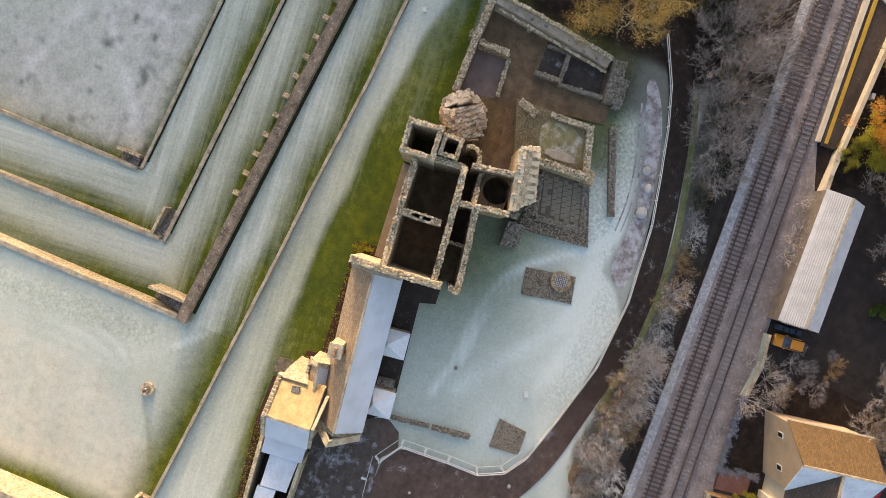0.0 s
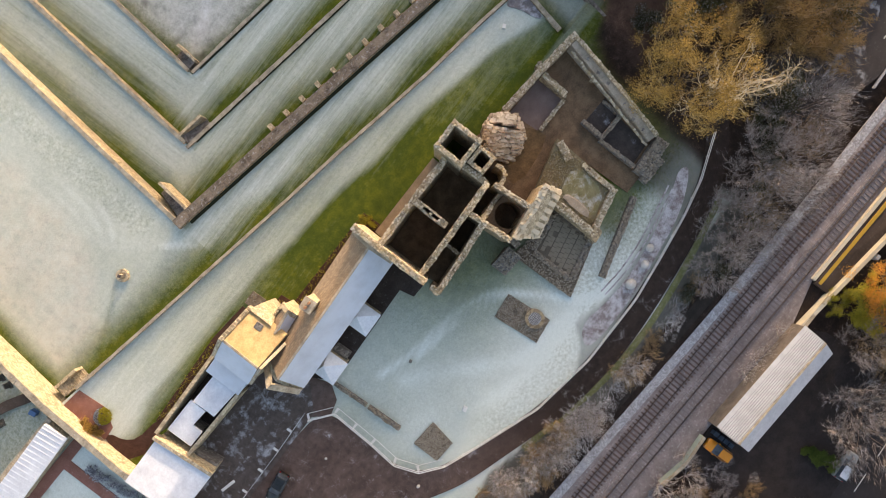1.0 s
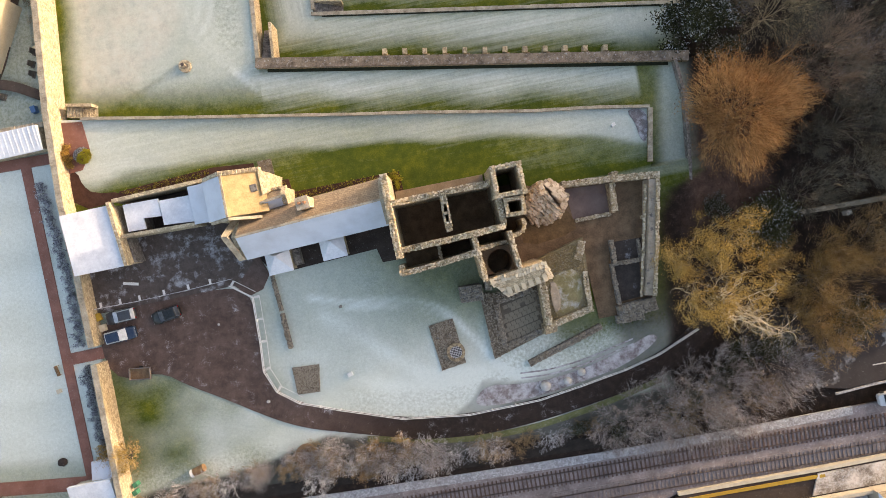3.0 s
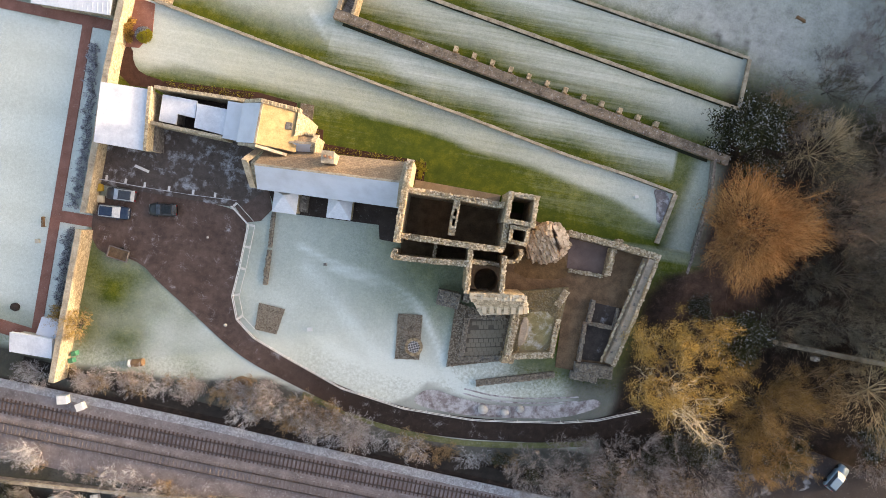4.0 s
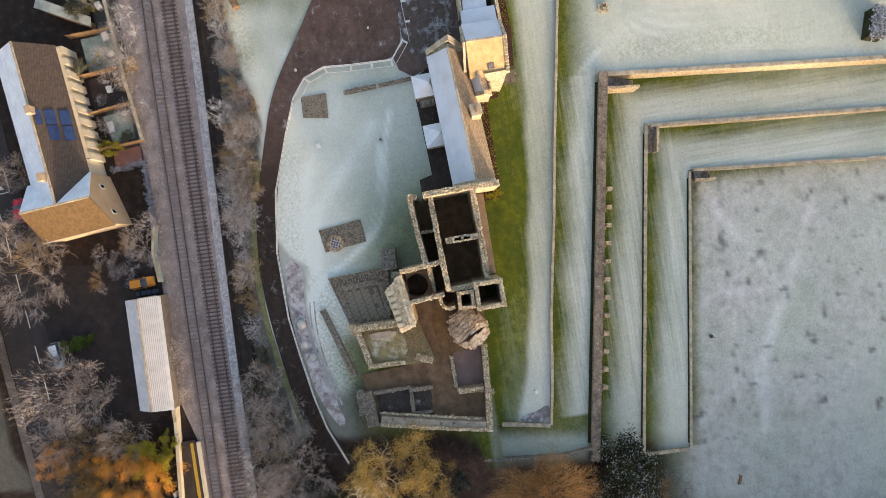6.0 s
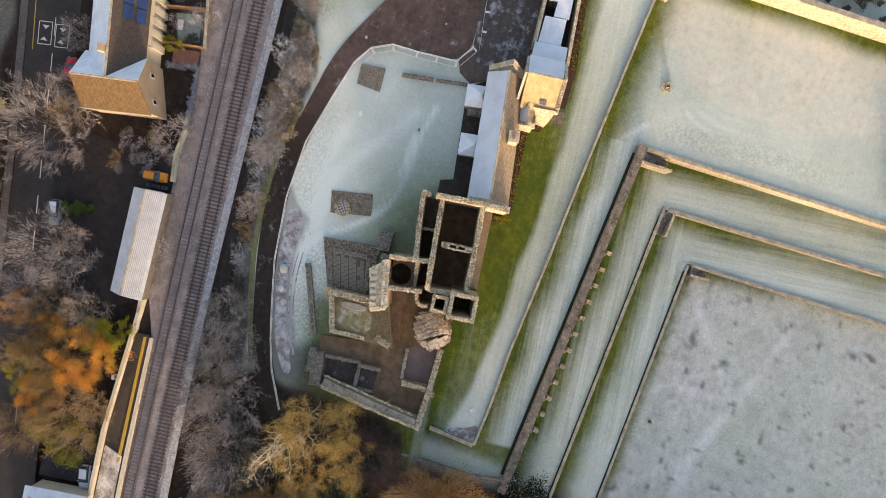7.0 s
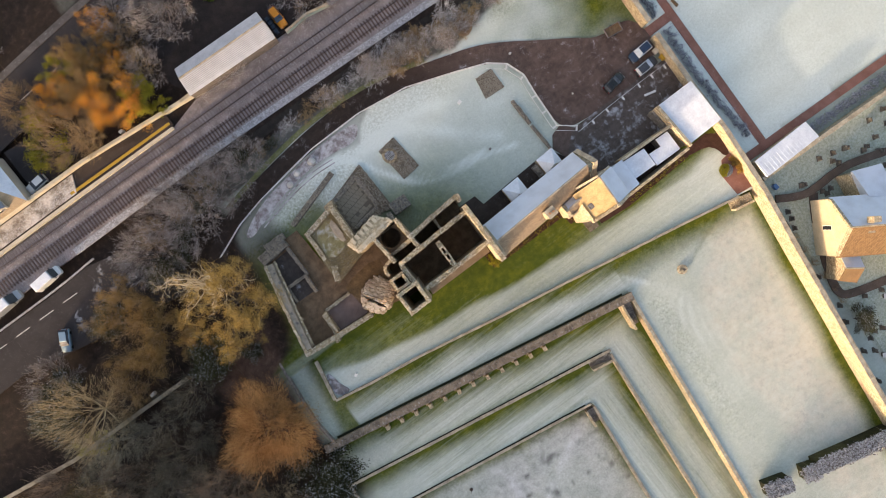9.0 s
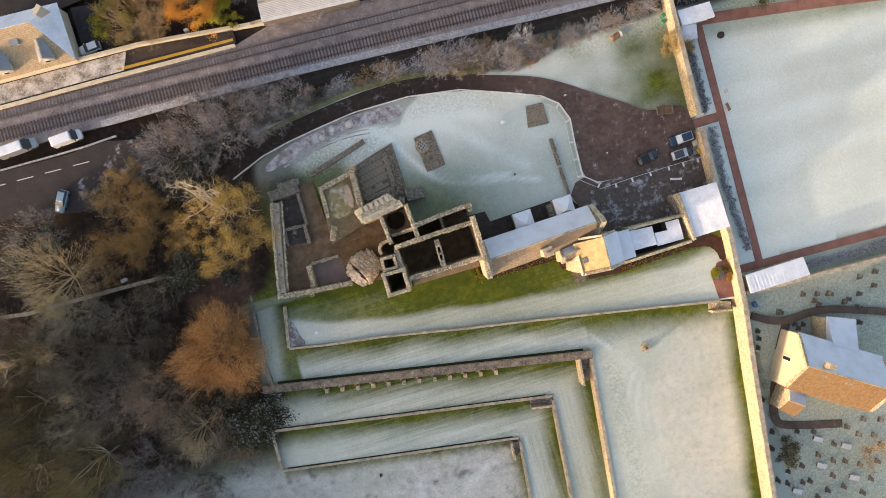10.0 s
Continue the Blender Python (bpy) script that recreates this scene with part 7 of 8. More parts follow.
for i in range(4):
    bn = thing("wheelie_bin", "dark wheeled bin beside the shed", "bin", "bins")
    part("body", block(2.75, -33.6 + i * 0.9, 0, 0.6, 0.65, 1.0, taper=-0.08), speckled("dark_blue_plastic", (0.02, 0.03, 0.045), (0.06, 0.08, 0.11)) if i == 0 else bpy.data.materials["dark_blue_plastic"], bn)
    part("lid", block(2.75, -33.6 + i * 0.9, 1.0, 0.68, 0.72, 0.08), bpy.data.materials["dark_blue_plastic"], bn)
garden_wall("yard_fence", [(22.4, -31.2), (28.2, -31.3)], 0.35, 0, 1.2, "pale low wall beside the shed", CREAM)
garden_wall("yard_fence", [(-7.8, -29.0), (-3.3, -29.9), (1.4, -29.6)], 0.3, 0, 1.3, "pale green fence by the railway", speckled("pale_green_boards", (0.2, 0.27, 0.24), (0.42, 0.48, 0.44)))

st = thing("station_house", "station house with frosted hipped roof and tan slope", "house")
part("wall", prism([(57.8, -43.2), (57.7, -33.2), (74, -33.6), (74, -43.8)], 0, 3.6), RENDER_CREAM, st)
bm = prism([(57.3, -43.7), (57.2, -32.7), (74.4, -33.1), (74.4, -44.3)], 3.55, 6.9, None, [(61.4, -40.0), (61.4, -39.9), (74.4, -40.3), (74.4, -40.4)])
bm.normal_update()
for f in bm.faces:
    f.material_index = 1 if f.normal.y > 0.2 and f.normal.z > 0.2 else 0
# the +y slope's tan tiles have its sunlight put into their colour
part("roof", bm, [WHITE_ROOF, slate("sun_toned_roof_tiles", (0.26, 0.19, 0.11), (0.46, 0.36, 0.24), 0.0)], st)
SLATE_DARK = slate("dark_dormer_slates", (0.07, 0.07, 0.08), (0.15, 0.15, 0.17), 0.25)
for x in (61.6, 69.4):
    gabled(st, (x - 1.2, -37.2), (x - 1.2, -33.5), (x + 1.2, -33.5), (x + 1.2, -37.2), 4.9, 6.0, (SLATE_DARK, SLATE_DARK), RENDER_CREAM, z0=4.0, name="dormer_roof")
    window_at(st, (x, -33.5), (0, 1), 4.1, 0.9, 0.6, "dormer_window")
# dark block stands in for a patch of shade on the slope
part("roof_shade_patch", block(65.6, -38.4, 5.4, 1.6, 2.4, 0.7), SLATE_DARK, st)
part("chimney", block(59.4, -41.6, 4.5, 1.8, 0.9, 2.6, 40), RENDER_CREAM, st)

ls = thing("long_shed", "long shed with white ribbed roof by the churchyard", "shed")
part("wall", prism([(-53.4, 42.4), (-64.9, 42.2), (-65.0, 45.4), (-53.4, 45.6)], 0, 2.4), STONE_PALE, ls)
part("roof", prism([(-53.2, 42.1), (-65.1, 41.9), (-65.2, 45.5), (-53.2, 45.7)], 2.4, [2.6, 2.6, 3.1, 3.1]), WHITE_ROOF, ls)
for i in range(16):
    x = -53.7 - 0.74 * i
    part("roof_rib", prism([(x, 42.1), (x + 0.1, 42.1), (x + 0.1, 45.6), (x, 45.5)], 2.5, [2.625, 2.625, 3.125, 3.125]), WHITE_ROOF, ls)
nh = thing("pavilion", "small pavilion with a white frosted roof", "shed")
part("wall", prism([(-54.4, -10.3), (-60.3, -10.3), (-60.3, -7.8), (-54.4, -7.8)], 0, 2.3), RENDER_CREAM, nh)
part("roof", prism([(-54.1, -10.6), (-60.6, -10.6), (-60.6, -7.5), (-54.1, -7.5)], 2.3, [2.5, 2.5, 3.0, 3.0]), WHITE_ROOF, nh)
part("side_roof", prism([(-53.9, -7.6), (-57.2, -7.4), (-56.7, -4.6), (-53.9, -4.6)], 0, 2.2), SLATE_FROST, nh)
# ---- cars ----
def paint(name, col, metal=0.3):
    m, nt, b = nodes_of(name, 0.3, metal)
    v = coords(nt)
    f = ramp(nt, noise_tex(nt, v, 2.5, 5, 0.7), [(0.35, (0, 0, 0)), (0.8, (1, 1, 1))])
    nt.links.new(mix(nt, math_node(nt, "MULTIPLY", f, 0.06), col, (0.5, 0.53, 0.56)), b.inputs["Base Color"])
    b.inputs["Coat Weight"].default_value = 0.3
    return m


RUBBER = speckled("tyre_rubber", (0.012, 0.012, 0.012), (0.03, 0.03, 0.03), 3, 20, 0.85, 0.003)
LAMP = speckled("car_lamp_lens", (0.5, 0.5, 0.48), (0.7, 0.7, 0.68), 3, 10, 0.2, 0.001)
RED_LENS = speckled("red_lamp_lens", (0.25, 0.01, 0.01), (0.4, 0.02, 0.02), 3, 10, 0.2, 0.001)


FROSTED_GLASS = speckled("frosted_car_glass", (0.014, 0.018, 0.024), (0.13, 0.155, 0.19), 1.2, 6, 0.2, 0.002)


ICED_GLASS = speckled("iced_car_glass", (0.3, 0.35, 0.4), (0.66, 0.71, 0.76), 1.2, 5, 0.45, 0.002)


def car(label, body_mat, x, y, turn, length=4.3, width=1.78, tall=1.5, roof_frost=False, z=0.16, estate=0.5, glass=FROSTED_GLASS):
    c = thing("car", label, "car", "parked cars")
    L, W = length / 2, width / 2
    rows = []
    prof = [(-L, 0.4, 0.72, 0.66), (-L * 0.97, 0.28, 0.86, 0.84), (-L * 0.88, 0.2, 0.94, 0.96), (-L * 0.6, 0.2, 0.96, 1.0), (0, 0.2, 0.98, 1.0), (L * 0.5, 0.2, 0.95, 1.0), (L * 0.84, 0.2, 0.84, 0.95), (L * 0.95, 0.26, 0.74, 0.83), (L, 0.38, 0.62, 0.62)]
    bm = bmesh.new()
    for px, zb, zt, k in prof:
        rows.append([bm.verts.new(p) for p in ((px, -W * k, zb), (px, W * k, zb), (px, W * k, (zb + zt) / 2), (px, W * k * 0.93, zt), (px, -W * k * 0.93, zt), (px, -W * k, (zb + zt) / 2))])
    for a, b in zip(rows, rows[1:]):
        for i in range(6):
            bm.faces.new((a[i], a[(i + 1) % 6], b[(i + 1) % 6], b[i]))
    bm.faces.new(rows[0][::-1])
    bm.faces.new(rows[-1])
    bmesh.ops.recalc_face_normals(bm, faces=bm.faces)
    body = part("body", bm, body_mat, c, smooth=True)
    back = -L * (0.95 if estate > 0.4 else 0.8)
    part("glasshouse", prism([(back, -W * 0.9), (L * 0.45, -W * 0.9), (L * 0.45, W * 0.9), (back, W * 0.9)], 0.93, tall - 0.06, None,
                          [(back + 0.25, -W * 0.74), (L * 0.08, -W * 0.74), (L * 0.08, W * 0.74), (back + 0.25, W * 0.74)]), glass, c)
    part("roof", prism([(back + 0.32, -W * 0.74), (L * 0.05, -W * 0.74), (L * 0.05, W * 0.74), (back + 0.32, W * 0.74)], tall - 0.07, tall, None,
                       [(back + 0.4, -W * 0.66), (0, -W * 0.66), (0, W * 0.66), (back + 0.4, W * 0.66)]), WHITE_ROOF if roof_frost else body_mat, c)
    for sx in (-0.62, 0.62):
        for sy in (-1, 1):
            bm = bmesh.new()
            bmesh.ops.create_cone(bm, cap_ends=True, segments=14, radius1=0.31, radius2=0.31, depth=0.2, matrix=pose(sx * L, sy * W * 0.93, 0.31, 90))
            part("wheel", bm, RUBBER, c)
    for sy in (-1, 1):
        part("headlight", block(L * 0.93, sy * W * 0.62, 0.6, 0.16, 0.34, 0.14), LAMP, c)
        part("tail_light", block(-L * 0.97, sy * W * 0.7, 0.68, 0.1, 0.2, 0.2), RED_LENS, c)
        part("mirror", block(L * 0.3, sy * W * 1.05, 0.95, 0.14, 0.2, 0.13), body_mat, c)
    c.matrix_basis = pose(x, y, z, 0, 0, turn)
    return c


SILVER, NAVY, BLACK = paint("silver_paint", (0.33, 0.36, 0.38)), paint("dark_blue_paint", (0.02, 0.04, 0.08)), paint("black_paint", (0.012, 0.016, 0.018))
car("dark grey car with frosted windscreen in the gravel car park", paint("dark_grey_paint", (0.05, 0.056, 0.066)), -48.4, 15.8, 182, 4.6, 1.9, glass=ICED_GLASS)
car("dark blue car with frosted roof in the gravel car park", NAVY, -49.0, 13.0, 3, 4.7, 1.95, 1.6, glass=ICED_GLASS)
car("black car standing alone on the gravel", BLACK, -41.7, 14.6, 188, 4.4, 1.9)
car("orange hatchback parked at the shed's end", paint("orange_paint", (0.72, 0.26, 0.015)), 1.05, -32.8, 91, 4.3, z=0.08)
car("red hatchback parked on the road side", paint("red_paint", (0.5, 0.015, 0.04)), -14.3, -50.6, 183, 4.0, z=0.06)
car("grey frosted car by the oval hedge", SILVER, 10.6, -48.9, 5, 4.5, roof_frost=True, z=0.08)
car("white car in the station yard", paint("white_paint", (0.6, 0.62, 0.63), 0), 55.4, -35.4, 5, 4.2, z=0.08)
car("pale blue car beside the lane", paint("pale_blue_paint", (0.22, 0.32, 0.4)), 69.3, -9.2, 60, 4.4, z=0.1)
def van(label, body_mat, x, y, turn, length, width, tall):
    c = thing("van", label, "van", "vans by the railway")
    L, W = length / 2, width / 2
    part("body", prism([(-L, -W), (L * 0.5, -W), (L * 0.5, W), (-L, W)], 0.3, tall - 0.12, None, [(-L + 0.1, -W * 0.9), (L * 0.44, -W * 0.9), (L * 0.44, W * 0.9), (-L + 0.1, W * 0.9)]), body_mat, c)
    part("roof", prism([(-L + 0.1, -W * 0.9), (L * 0.44, -W * 0.9), (L * 0.44, W * 0.9), (-L + 0.1, W * 0.9)], tall - 0.12, tall, None, [(-L + 0.3, -W * 0.76), (L * 0.38, -W * 0.76), (L * 0.38, W * 0.76), (-L + 0.3, W * 0.76)]), WHITE_ROOF, c)
    part("bonnet", prism([(L * 0.5, -W), (L * 0.93, -W * 0.9), (L, -W * 0.6), (L, W * 0.6), (L * 0.93, W * 0.9), (L * 0.5, W)], 0.3, [1.15, 0.95, 0.9, 0.9, 0.95, 1.15]), body_mat, c)
    part("windscreen", prism([(L * 0.49, -W * 0.88), (L * 0.74, -W * 0.84), (L * 0.74, W * 0.84), (L * 0.49, W * 0.88)], 1.0, [tall - 0.2, 1.15, 1.15, tall - 0.2]), GLASS, c)
    for sx in (-0.62, 0.66):
        for sy in (-1, 1):
            bm = bmesh.new()
            bmesh.ops.create_cone(bm, cap_ends=True, segments=14, radius1=0.34, radius2=0.34, depth=0.22, matrix=pose(sx * L, sy * W * 0.95, 0.34, 90))
            part("wheel", bm, RUBBER, c)
    for sy in (-1, 1):
        part("headlight", block(L * 0.96, sy * W * 0.66, 0.65, 0.14, 0.3, 0.2), LAMP, c)
        part("mirror", block(L * 0.55, sy * W * 1.12, 1.2, 0.12, 0.24, 0.25), RUBBER, c)
    c.matrix_basis = pose(x, y, 0.06, 0, 0, turn)
    return c


van("white frosted van by the railway", bpy.data.materials["white_paint"], 64.6, -20.3, 184, 5.6, 1.95, 2.1)
van("long silver van rimed white by the railway", SILVER, 74.0, -21.1, 184, 7.2, 2.0, 2.4)
trailer = thing("trailer", "rusty flat trailer with low sides", "trailer")
part("bed", block(0, 0, 0.5, 3.1, 1.7, 0.12), WOOD, trailer)
for sx, sy, lx, ly in ((0, 0.85, 3.2, 0.08), (0, -0.85, 3.2, 0.08), (1.55, 0, 0.08, 1.7), (-1.55, 0, 0.08, 1.7)):
    part("side_board", block(sx, sy, 0.6, lx, ly, 0.45), SLEEPER_PALE, trailer)
for sy in (-0.95, 0.95):
    bm = bmesh.new()
    bmesh.ops.create_cone(bm, cap_ends=True, segments=12, radius1=0.3, radius2=0.3, depth=0.18, matrix=pose(0, sy, 0.3, 90))
    part("wheel", bm, RUBBER, trailer)
part("drawbar", block(2.2, 0, 0.42, 1.4, 0.12, 0.1), STEEL, trailer)
trailer.matrix_basis = pose(-47.4, 6.7, 0.16, 0, 0, -8)

# ---- fences ----
GALV = speckled("galvanised_tube", (0.42, 0.43, 0.45), (0.62, 0.63, 0.65), 2, 15, 0.5, 0.002)


def rail_fence(label, pts, step, tall, mats, feet=False, rails=(0.45, 1.0), thick=0.09):
    f = thing("fence", label, "fence")
    for a, b in zip(pts, pts[1:]):
        va, vb = Vector(a), Vector(b)
        n = max(1, round((vb - va).length / step))
        turn = math.degrees(math.atan2((vb - va).y, (vb - va).x))
        side = Vector((-(vb - va).y, (vb - va).x)).normalized()
        for i in range(n):
            p = va.lerp(vb, i / n)
            part("post", block(p.x, p.y, 0, 0.12, 0.12, tall, turn), mats, f)
            if feet:
                part("foot", block(p.x + side.x * 0.45, p.y + side.y * 0.45, 0.05, 0.35, 0.75, 0.16, turn), FRAME_WHITE, f)
        if feet and thick > 0.1:
            o = side * 0.85
            part("stay_rail", band([(a[0] + o.x, a[1] + o.y), (b[0] + o.x, b[1] + o.y)], 0.07, 0.2, 0.28), mats, f)
        for z in rails:
            part("rail", band([a, b], thick, z, z + 0.12), mats, f)
    return f


rail_fence("white-railed barrier with block feet round the lawn", [(-31.4, 16.9), (-28.4, 14.5), (-28.7, 7.6), (-29.1, 3.2), (-27.8, -0.3), (-24.8, -2.7)], 3.6, 1.1, FRAME_WHITE, True, thick=0.105)
rail_fence("thin white-railed fence along the path", [(-24.8, -2.7), (-19, -5.0), (-10, -8.25), (0, -9.75), (11, -9.75), (18.1, -8.85), (24.8, -7.85), (30.2, -6.6), (36.8, -4)], 3.2, 1.1, FRAME_WHITE, thick=0.08)
rail_fence("temporary mesh fence across the yard", [(-51.4, 17.6), (-45.4, 17.5), (-37.8, 17.6), (-31.0, 17.9)], 3.8, 1.9, GALV, True, (0.2, 1.0, 1.8), 0.06)

# ---- things on the lawns and paths ----
COBBLE = CAP_GREY


def cobbled(label, poly, seed):
    t = thing("cobbled_patch", label, "paving")
    part("bed", prism(poly, -0.2, 0.16), RUBBLE, t)
    rg = random.Random(seed)
    xs, ys = [p[0] for p in poly], [p[1] for p in poly]
    bm = bmesh.new()
    inside = lambda x, y: all((b[0] - a[0]) * (y - a[1]) - (b[1] - a[1]) * (x - a[0]) < 0 for a, b in zip(poly, poly[1:] + poly[:1]))
    for _ in range(1500):
        x, y = rg.uniform(min(xs), max(xs)), rg.uniform(min(ys), max(ys))
        if inside(x, y):
            block(x, y, 0.1, rg.uniform(0.1, 0.26), rg.uniform(0.09, 0.22), 0.09 + rg.uniform(0, 0.08), rg.uniform(0, 90), bm, 0.35)
    tagged(part("cobbles", bm, COBBLE, t), kind="stuff")
    return t


cobbled("rough cobbled patch round the well grate", [(-3.3, 4.7), (0.5, 5.1), (1.2, -1.9), (-2.6, -2.4)], 1)
cobbled("rough square cobbled patch on the lawn", [(-25.0, 2.7), (-20.9, 2.4), (-21.6, -1.7), (-25.0, -1.5)], 2)


def ring_mesh(r0, r1, z0, z1, n=28):
    bm = bmesh.new()
    rows = [[bm.verts.new((r * math.cos(2 * math.pi * i / n), r * math.sin(2 * math.pi * i / n), z)) for i in range(n)] for r, z in ((r0, z0), (r1, z0), (r1, z1), (r0, z1))]
    for k in range(4):
        for i in range(n):
            bm.faces.new((rows[k][i], rows[k][(i + 1) % n], rows[(k + 1) % 4][(i + 1) % n], rows[(k + 1) % 4][i]))
    bmesh.ops.recalc_face_normals(bm, faces=bm.faces)
    return bm


well = thing("well_grate", "round stone well with an iron grate", "well")
part("kerb", ring_mesh(0.95, 1.4, 0, 0.62), STONE, well)
# black disc just below the bars stands in for the shaft's darkness
bm = bmesh.new()
bmesh.ops.create_circle(bm, cap_ends=True, segments=28, radius=0.97, matrix=Matrix.Translation((0, 0, 0.4)))
part("shaft_dark_disc", bm, RUBBER, well)
for i in range(-3, 4):
    l = 2 * math.sqrt(0.95**2 - (i * 0.26) ** 2)
    part("bar", block(i * 0.26, 0, 0.52, 0.06, l, 0.04), GALV, well)
    part("bar", block(0, i * 0.26, 0.54, l, 0.06, 0.04), GALV, well)
dial = thing("sundial", "round stone sundial plinth on the lawn", "sundial", at=(-31.7, 51.2, -1.5))
part("kerb", ring_mesh(0.55, 0.95, -0.2, 0.35), STONE_PALE, dial)
part("paving", ring_mesh(0.05, 0.56, -0.2, 0.18), STONE_PALE, dial)
part("pedestal", block(0, 0, 0.1, 0.5, 0.5, 1.0, 20, taper=0.25), COPE, dial)
part("dial_plate", block(0, 0, 1.1, 0.45, 0.45, 0.05, 20), STEEL, dial)


def lump(name, label, category, x, y, sx, sy, sz, material, seed, z=None, group=""):
    bm = bmesh.new()
    bmesh.ops.create_icosphere(bm, subdivisions=2, radius=1)
    for v in bm.verts:
        v.co *= 1 + 0.14 * noise.noise(v.co * 1.7 + Vector((seed, 0, 0)))
        v.co = Vector((v.co.x * sx, v.co.y * sy, max(v.co.z, -0.3) * sz))
    ob = part(name, bm, material, smooth=True)
    ob.location = (x, y, (height(x, y) if z is None else z) + 0.2 * sz)
    return tagged(ob, label, category, group)


BOULDER = speckled("pale_boulder", (0.36, 0.34, 0.31), (0.62, 0.6, 0.57), 1, 5, frost=0.3)
lump("boulder", "large pale rounded boulder by the fence", "boulder", 12.4, -8.0, 0.85, 0.75, 0.9, BOULDER, 1, group="boulders by the path")
lump("boulder", "rounded mossy boulder by the fence", "boulder", 15.9, -7.9, 0.7, 0.6, 0.6, BOULDER, 2, group="boulders by the path")
lump("boulder", "pale rounded boulder by the fence", "boulder", 18.2, -7.0, 0.65, 0.6, 0.65, BOULDER, 3, group="boulders by the path")
lump("boulder", "small pale stone on the drive", "boulder", -29.6, -1.6, 0.3, 0.25, 0.25, BOULDER, 4, 0.16)
lump("boulder", "small pale stone on the drive", "boulder", -34.5, 11.5, 0.2, 0.2, 0.2, BOULDER, 5, 0.16)


def boxy(name, label, category, x, y, z, sx, sy, sz, turn, mat, lid=None):
    t = thing(name, label, category, at=(x, y, z))
    part("body", block(0, 0, -0.05, sx, sy, sz, turn, taper=0.05), mat, t)
    part("lid", block(0, 0, sz - 0.05, sx * 1.08, sy * 1.08, 0.07, turn, taper=0.1), lid or mat, t)
    return t


# the small white boxes on lawn and terrace are plain, their use unknown
boxy("white_lawn_box", "small white box on the lawn", "lamp", -16.5, -0.05, 0, 0.75, 0.55, 0.4, 15, FRAME_WHITE)
boxy("drain_box", "small pale inspection box on the lawn", "box", -15.8, 10.4, 0, 0.45, 0.4, 0.35, 10, BOULDER, STONE_GREY)
boxy("white_terrace_box", "small white box on the terrace", "lamp", 30.3, 29.0, 0, 0.6, 0.45, 0.5, 25, FRAME_WHITE)
boxy("grit_bin", "yellow grit bin beside the path", "bin", -10.2, -11.9, 0.05, 0.9, 0.7, 0.75, 12, YELLOW_LINE, CREAM)
boxy("white_box", "white cabinet beside the wood wall", "box", 63.3, 8.6, -1, 0.9, 0.6, 0.9, 12, FRAME_WHITE)
boxy("white_sack", "white bulk sack beside the railway", "sack", -52.5, -17.2, 0.1, 1.5, 1.3, 1.0, 12, FRAME_WHITE)
boxy("white_sack", "white bulk sack beside the railway", "sack", -49.7, -17.9, 0.1, 1.2, 1.1, 0.9, 30, FRAME_WHITE)
boxy("white_post_box", "white cabinet behind the platform", "box", 37.0, -33.6, 0, 0.7, 0.5, 1.0, 0, FRAME_WHITE)
boxy("yellow_crate", "yellow crates by the wall", "crate", -52.0, 16.3, 0.16, 0.8, 1.1, 0.7, 15, YELLOW_LINE)
boxy("pallet_stack", "pale pallets and sacks by the wall", "pallet", -51.6, 14.6, 0.16, 0.9, 1.0, 0.6, 5, CREAM)
boxy("plank_pile", "pale planks lying on the gravel", "planks", -46.2, 20.3, 0.17, 2.2, 0.4, 0.12, -14, FRAME_WHITE)

LEAF_LID = speckled("green_plastic", (0.02, 0.10, 0.06), (0.06, 0.24, 0.15), 2, 9, 0.5, 0.003)
kiln = thing("brick_ring", "low round brick ring half overgrown", "ruin", at=(-25.6, -10.9, 0))
part("ring_wall", ring_mesh(1.25, 1.75, -0.3, 0.6), speckled("old_brick", (0.16, 0.1, 0.06), (0.36, 0.25, 0.15)), kiln)
bm = bmesh.new()
bmesh.ops.create_circle(bm, cap_ends=True, segments=24, radius=1.3, matrix=Matrix.Translation((0, 0, 0.16)))
part("pit", bm, EARTH, kiln)
drum = thing("log_drum", "white-ended drum lying on the grass", "drum", at=(-42.0, -9.6, 0))
bm = bmesh.new()
bmesh.ops.create_cone(bm, cap_ends=True, segments=18, radius1=0.6, radius2=0.6, depth=1.7, matrix=pose(0, 0, 0.6, 0, 90, 15))
part("barrel", bm, WOOD, drum)
bm = bmesh.new()
bmesh.ops.create_cone(bm, cap_ends=True, segments=18, radius1=0.62, radius2=0.55, depth=0.5, matrix=pose(-1.0, -0.27, 0.6, 0, 90, 15))
part("white_end", bm, FRAME_WHITE, drum)


def bench(x, y, z, turn, label):
    b = thing("bench", label, "bench", "benches", at=(x, y, z))
    for i in range(3):
        part("seat_slat", block(-0.22 + 0.2 * i, 0, 0.42, 0.16, 1.6, 0.05), WOOD, b)
    for i in range(2):
        part("back_slat", block(-0.36, 0, 0.6 + 0.2 * i, 0.05, 1.6, 0.14), WOOD, b)
    for y2 in (-0.7, 0.7):
        part("leg", block(0, y2, 0, 0.5, 0.08, 0.44), WOOD, b)
    b.rotation_euler = (0, 0, radians(turn))
    return b


for x, y in ((-52.2, -11.0), (-51.9, -9.8)):
    boxy("water_butt", "green water butt beside the wall end", "water butt", x, y, 0, 0.7, 0.7, 0.9, 20, LEAF_LID, LEAF_LID)
bench(-59.9, 9.6, 0.0, 190, "dark wooden bench beside the bowling green")
bench(53.5, 62.8, -5.2, 70, "grey bench in the orchard")
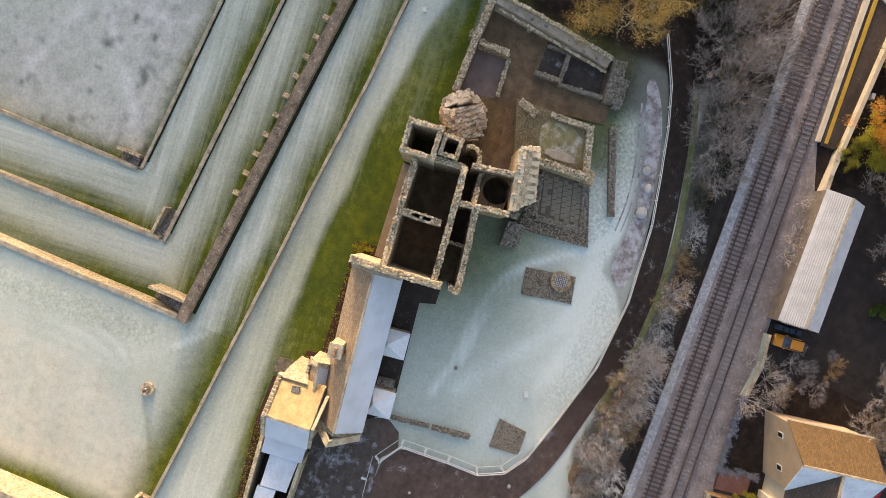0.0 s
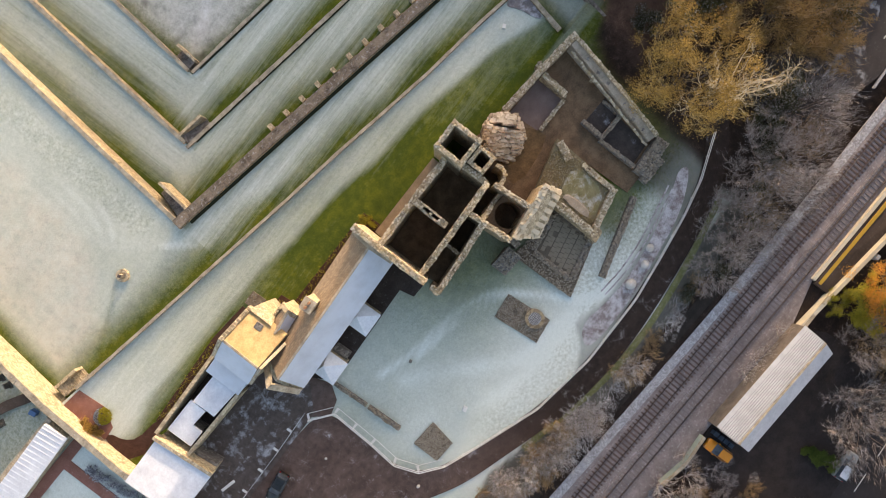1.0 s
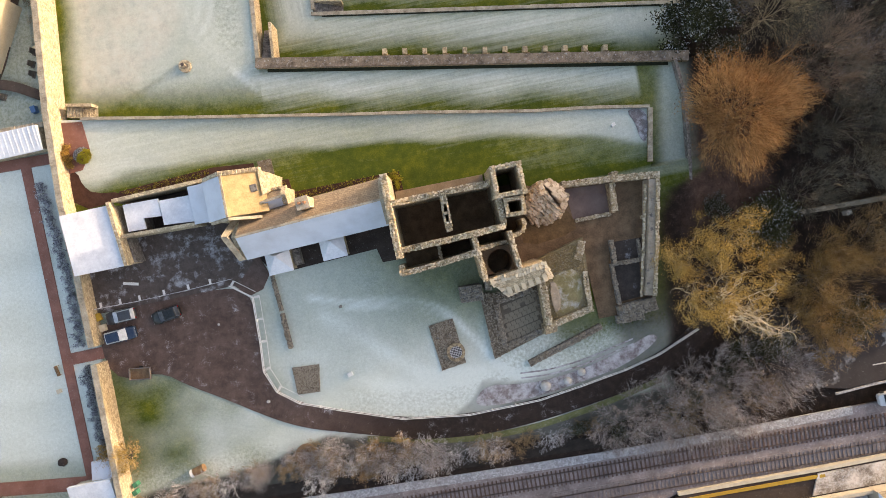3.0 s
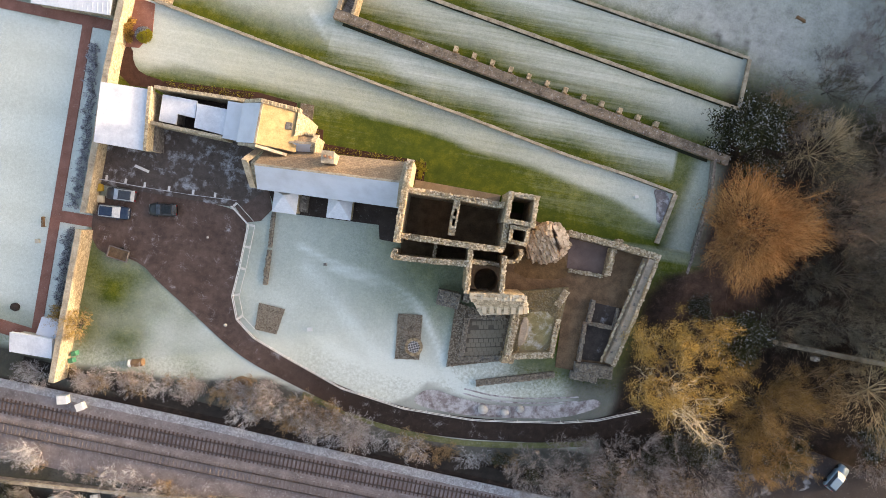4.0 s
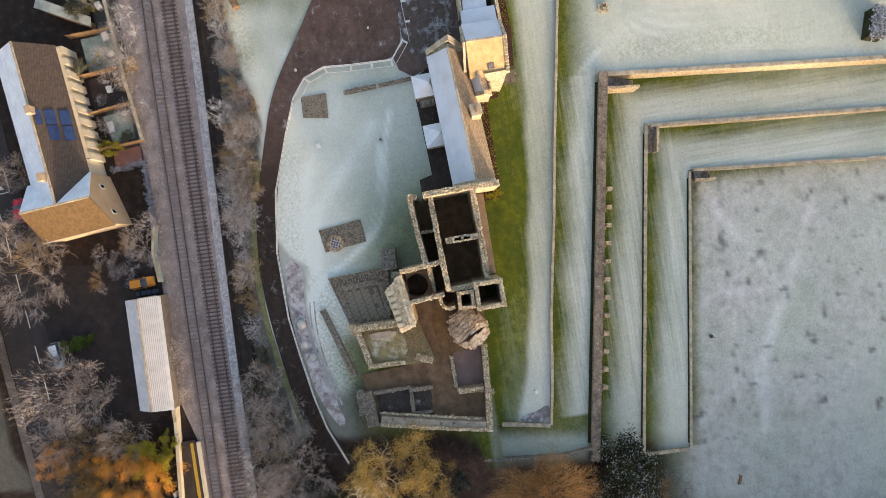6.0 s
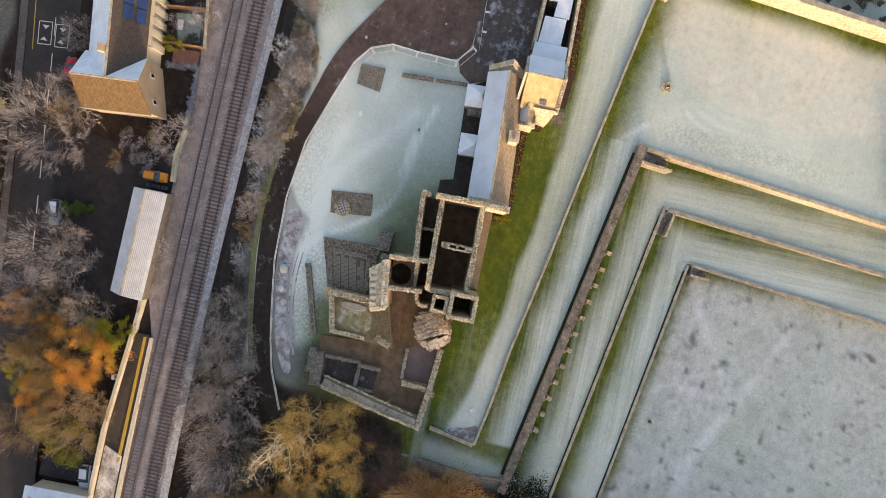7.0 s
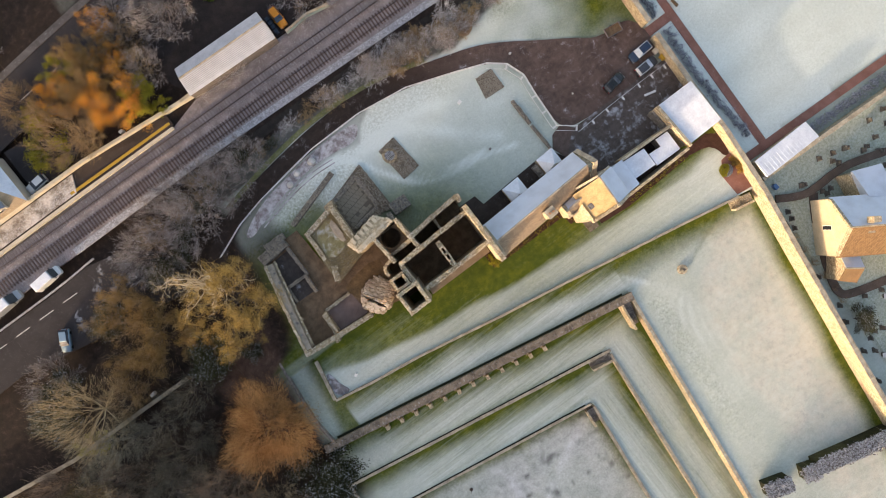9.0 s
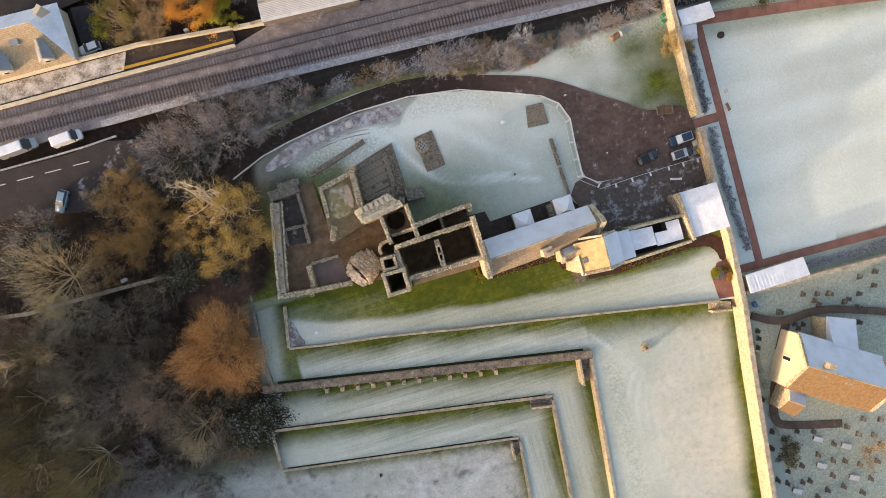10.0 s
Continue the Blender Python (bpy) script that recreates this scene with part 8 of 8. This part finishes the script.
boxy("planter", "small pale planter on the bowling green edge", "planter", -60.4, 6.5, 0, 0.6, 0.6, 0.45, 10, CREAM)
lump("dark_cover", "dark covered heap beside the bowling green", "heap", -62.4, -4.3, 0.8, 0.7, 0.4, TARMAC, 6)
boxy("blue_bin", "blue bin in the churchyard corner", "bin", -54.9, 49.0, -0.7, 0.7, 1.0, 0.9, 10, paint("blue_plastic", (0.06, 0.14, 0.3), 0))
stake = thing("young_tree", "thin leaning fruit tree in the orchard", "tree", at=(28.1, 63.2, -8.2))
part("stem", block(0, 0, 0, 0.1, 0.1, 2.2, taper=0.5), BARK, stake)
part("guard", block(0, 0, 0, 0.5, 0.5, 0.7, 20, taper=0.1), SLEEPER_WOOD, stake)

for x, y, sx, sy, sz, turn, lab in ((-40.2, -31.6, 1.4, 0.9, 0.7, 12, "pale covered garden box"), (-37.2, -31.0, 0.8, 0.8, 0.7, 30, "round white garden tub"), (-31.6, -32.6, 1.0, 0.8, 0.5, 8, "grey garden table"), (-25.4, -33.4, 1.7, 0.9, 0.5, 5, "white garden table"),
                                    (-27.2, -30.8, 0.7, 0.7, 0.5, 40, "round white garden tub"), (-45.4, -31.8, 1.2, 0.9, 0.6, 20, "grey covered garden box"), (-48.6, -35.4, 1.2, 1.4, 0.9, 15, "white garden box"), (-52, -33.4, 1.5, 1.0, 0.8, 25, "pale garden box")):
    boxy("garden_box", lab + " behind the houses", "box", x, y, 0.1, sx, sy, sz, turn, BOULDER, FRAME_WHITE)

# ---- churchyard stones ----
GRAVE = speckled("lichened_gravestone", (0.05, 0.045, 0.04), (0.2, 0.185, 0.165), 1.5, 5, frost=0.1)
GRAVE_PALE = speckled("pale_gravestone", (0.42, 0.42, 0.42), (0.66, 0.66, 0.66), 1.5, 7, frost=0.3)
hs = thing("headstone", "lichened upright headstone in frosted grass", "gravestone", "gravestones")
bm = block(0, 0, 0.1, 0.16, 0.85, 1.15, taper=0.08)
part("slab", bm, GRAVE, hs)
part("plinth", block(0, 0, -0.1, 0.45, 1.1, 0.25), GRAVE, hs)
tb = thing("table_tomb", "pale flat table tomb rimed white", "gravestone", "table tombs")
part("slab", block(0, 0, 0.5, 0.95, 1.9, 0.14), GRAVE_PALE, tb)
part("base", block(0, 0, -0.1, 0.75, 1.6, 0.6), GRAVE, tb)
rng = random.Random(31)
tombs = [(-60.2, 79.3), (-65.4, 82.4), (-59.5, 84.8), (-65.3, 89.2), (-53.3, 88.4)]
stones = [(-54.2, 54.4), (-53.4, 57.7), (-59.2, 51.9), (-61.9, 55.3), (-63.5, 55.8), (-66.8, 51.8), (-72.8, 53.8), (-75.1, 55.7), (-70.0, 51.2), (-56.5, 76.5), (-59.8, 77.5), (-63.1, 81.2), (-50.5, 78.4), (-51.7, 68.3), (-59.4, 82.4), (-62.1, 84.5), (-55.6, 83.6), (-52.8, 84.1), (-50.3, 85.3), (-56.4, 87.2), (-57.1, 90.8), (-59.4, 90.1), (-49.1, 91.8), (-53.9, 92.3), (-55.4, 94.4), (-64.3, 77.4), (-52.1, 86.6), (-54.0, 83.1), (-50.8, 78.6), (-51.8, 75.3), (-64.4, 85.3), (-54.9, 87), (-62.8, 90.3), (-66.2, 92.6), (-68.5, 80.8), (-71.5, 81.9), (-54.0, 55.9),
          (-62.3, 56.2), (-67.7, 50.6), (-67.6, 52.8), (-70.4, 51.4), (-76.9, 49.8), (-76.1, 53.1), (-80.2, 49.6), (-79.4, 52.3), (-73.7, 53.6), (-75.5, 55.9), (-64.9, 49.8), (-59.7, 52.1), (-74.7, 58.7), (-69.5, 84.6), (-67.2, 86.9), (-70.8, 87.3), (-68.6, 90.4), (-72.4, 84.2), (-61.2, 87.4), (-58.0, 93.2), (-60.9, 94.0), (-52.2, 94.8), (-66.6, 78.6), (-73.6, 79.2), (-70.2, 78.0)]
for i, (x, y) in enumerate(tombs):
    m = pose(x, y, height(x, y), 0, 0, 62 + rng.uniform(-4, 4))
    if i:
        copy_thing(tb, m)
    else:
        tb.matrix_basis = m
for i, (x, y) in enumerate(stones):
    m = pose(x, y, height(x, y), rng.uniform(-3, 3), rng.uniform(-4, 4), -28 + rng.uniform(-8, 8))
    if i:
        copy_thing(hs, m)
    else:
        hs.matrix_basis = m
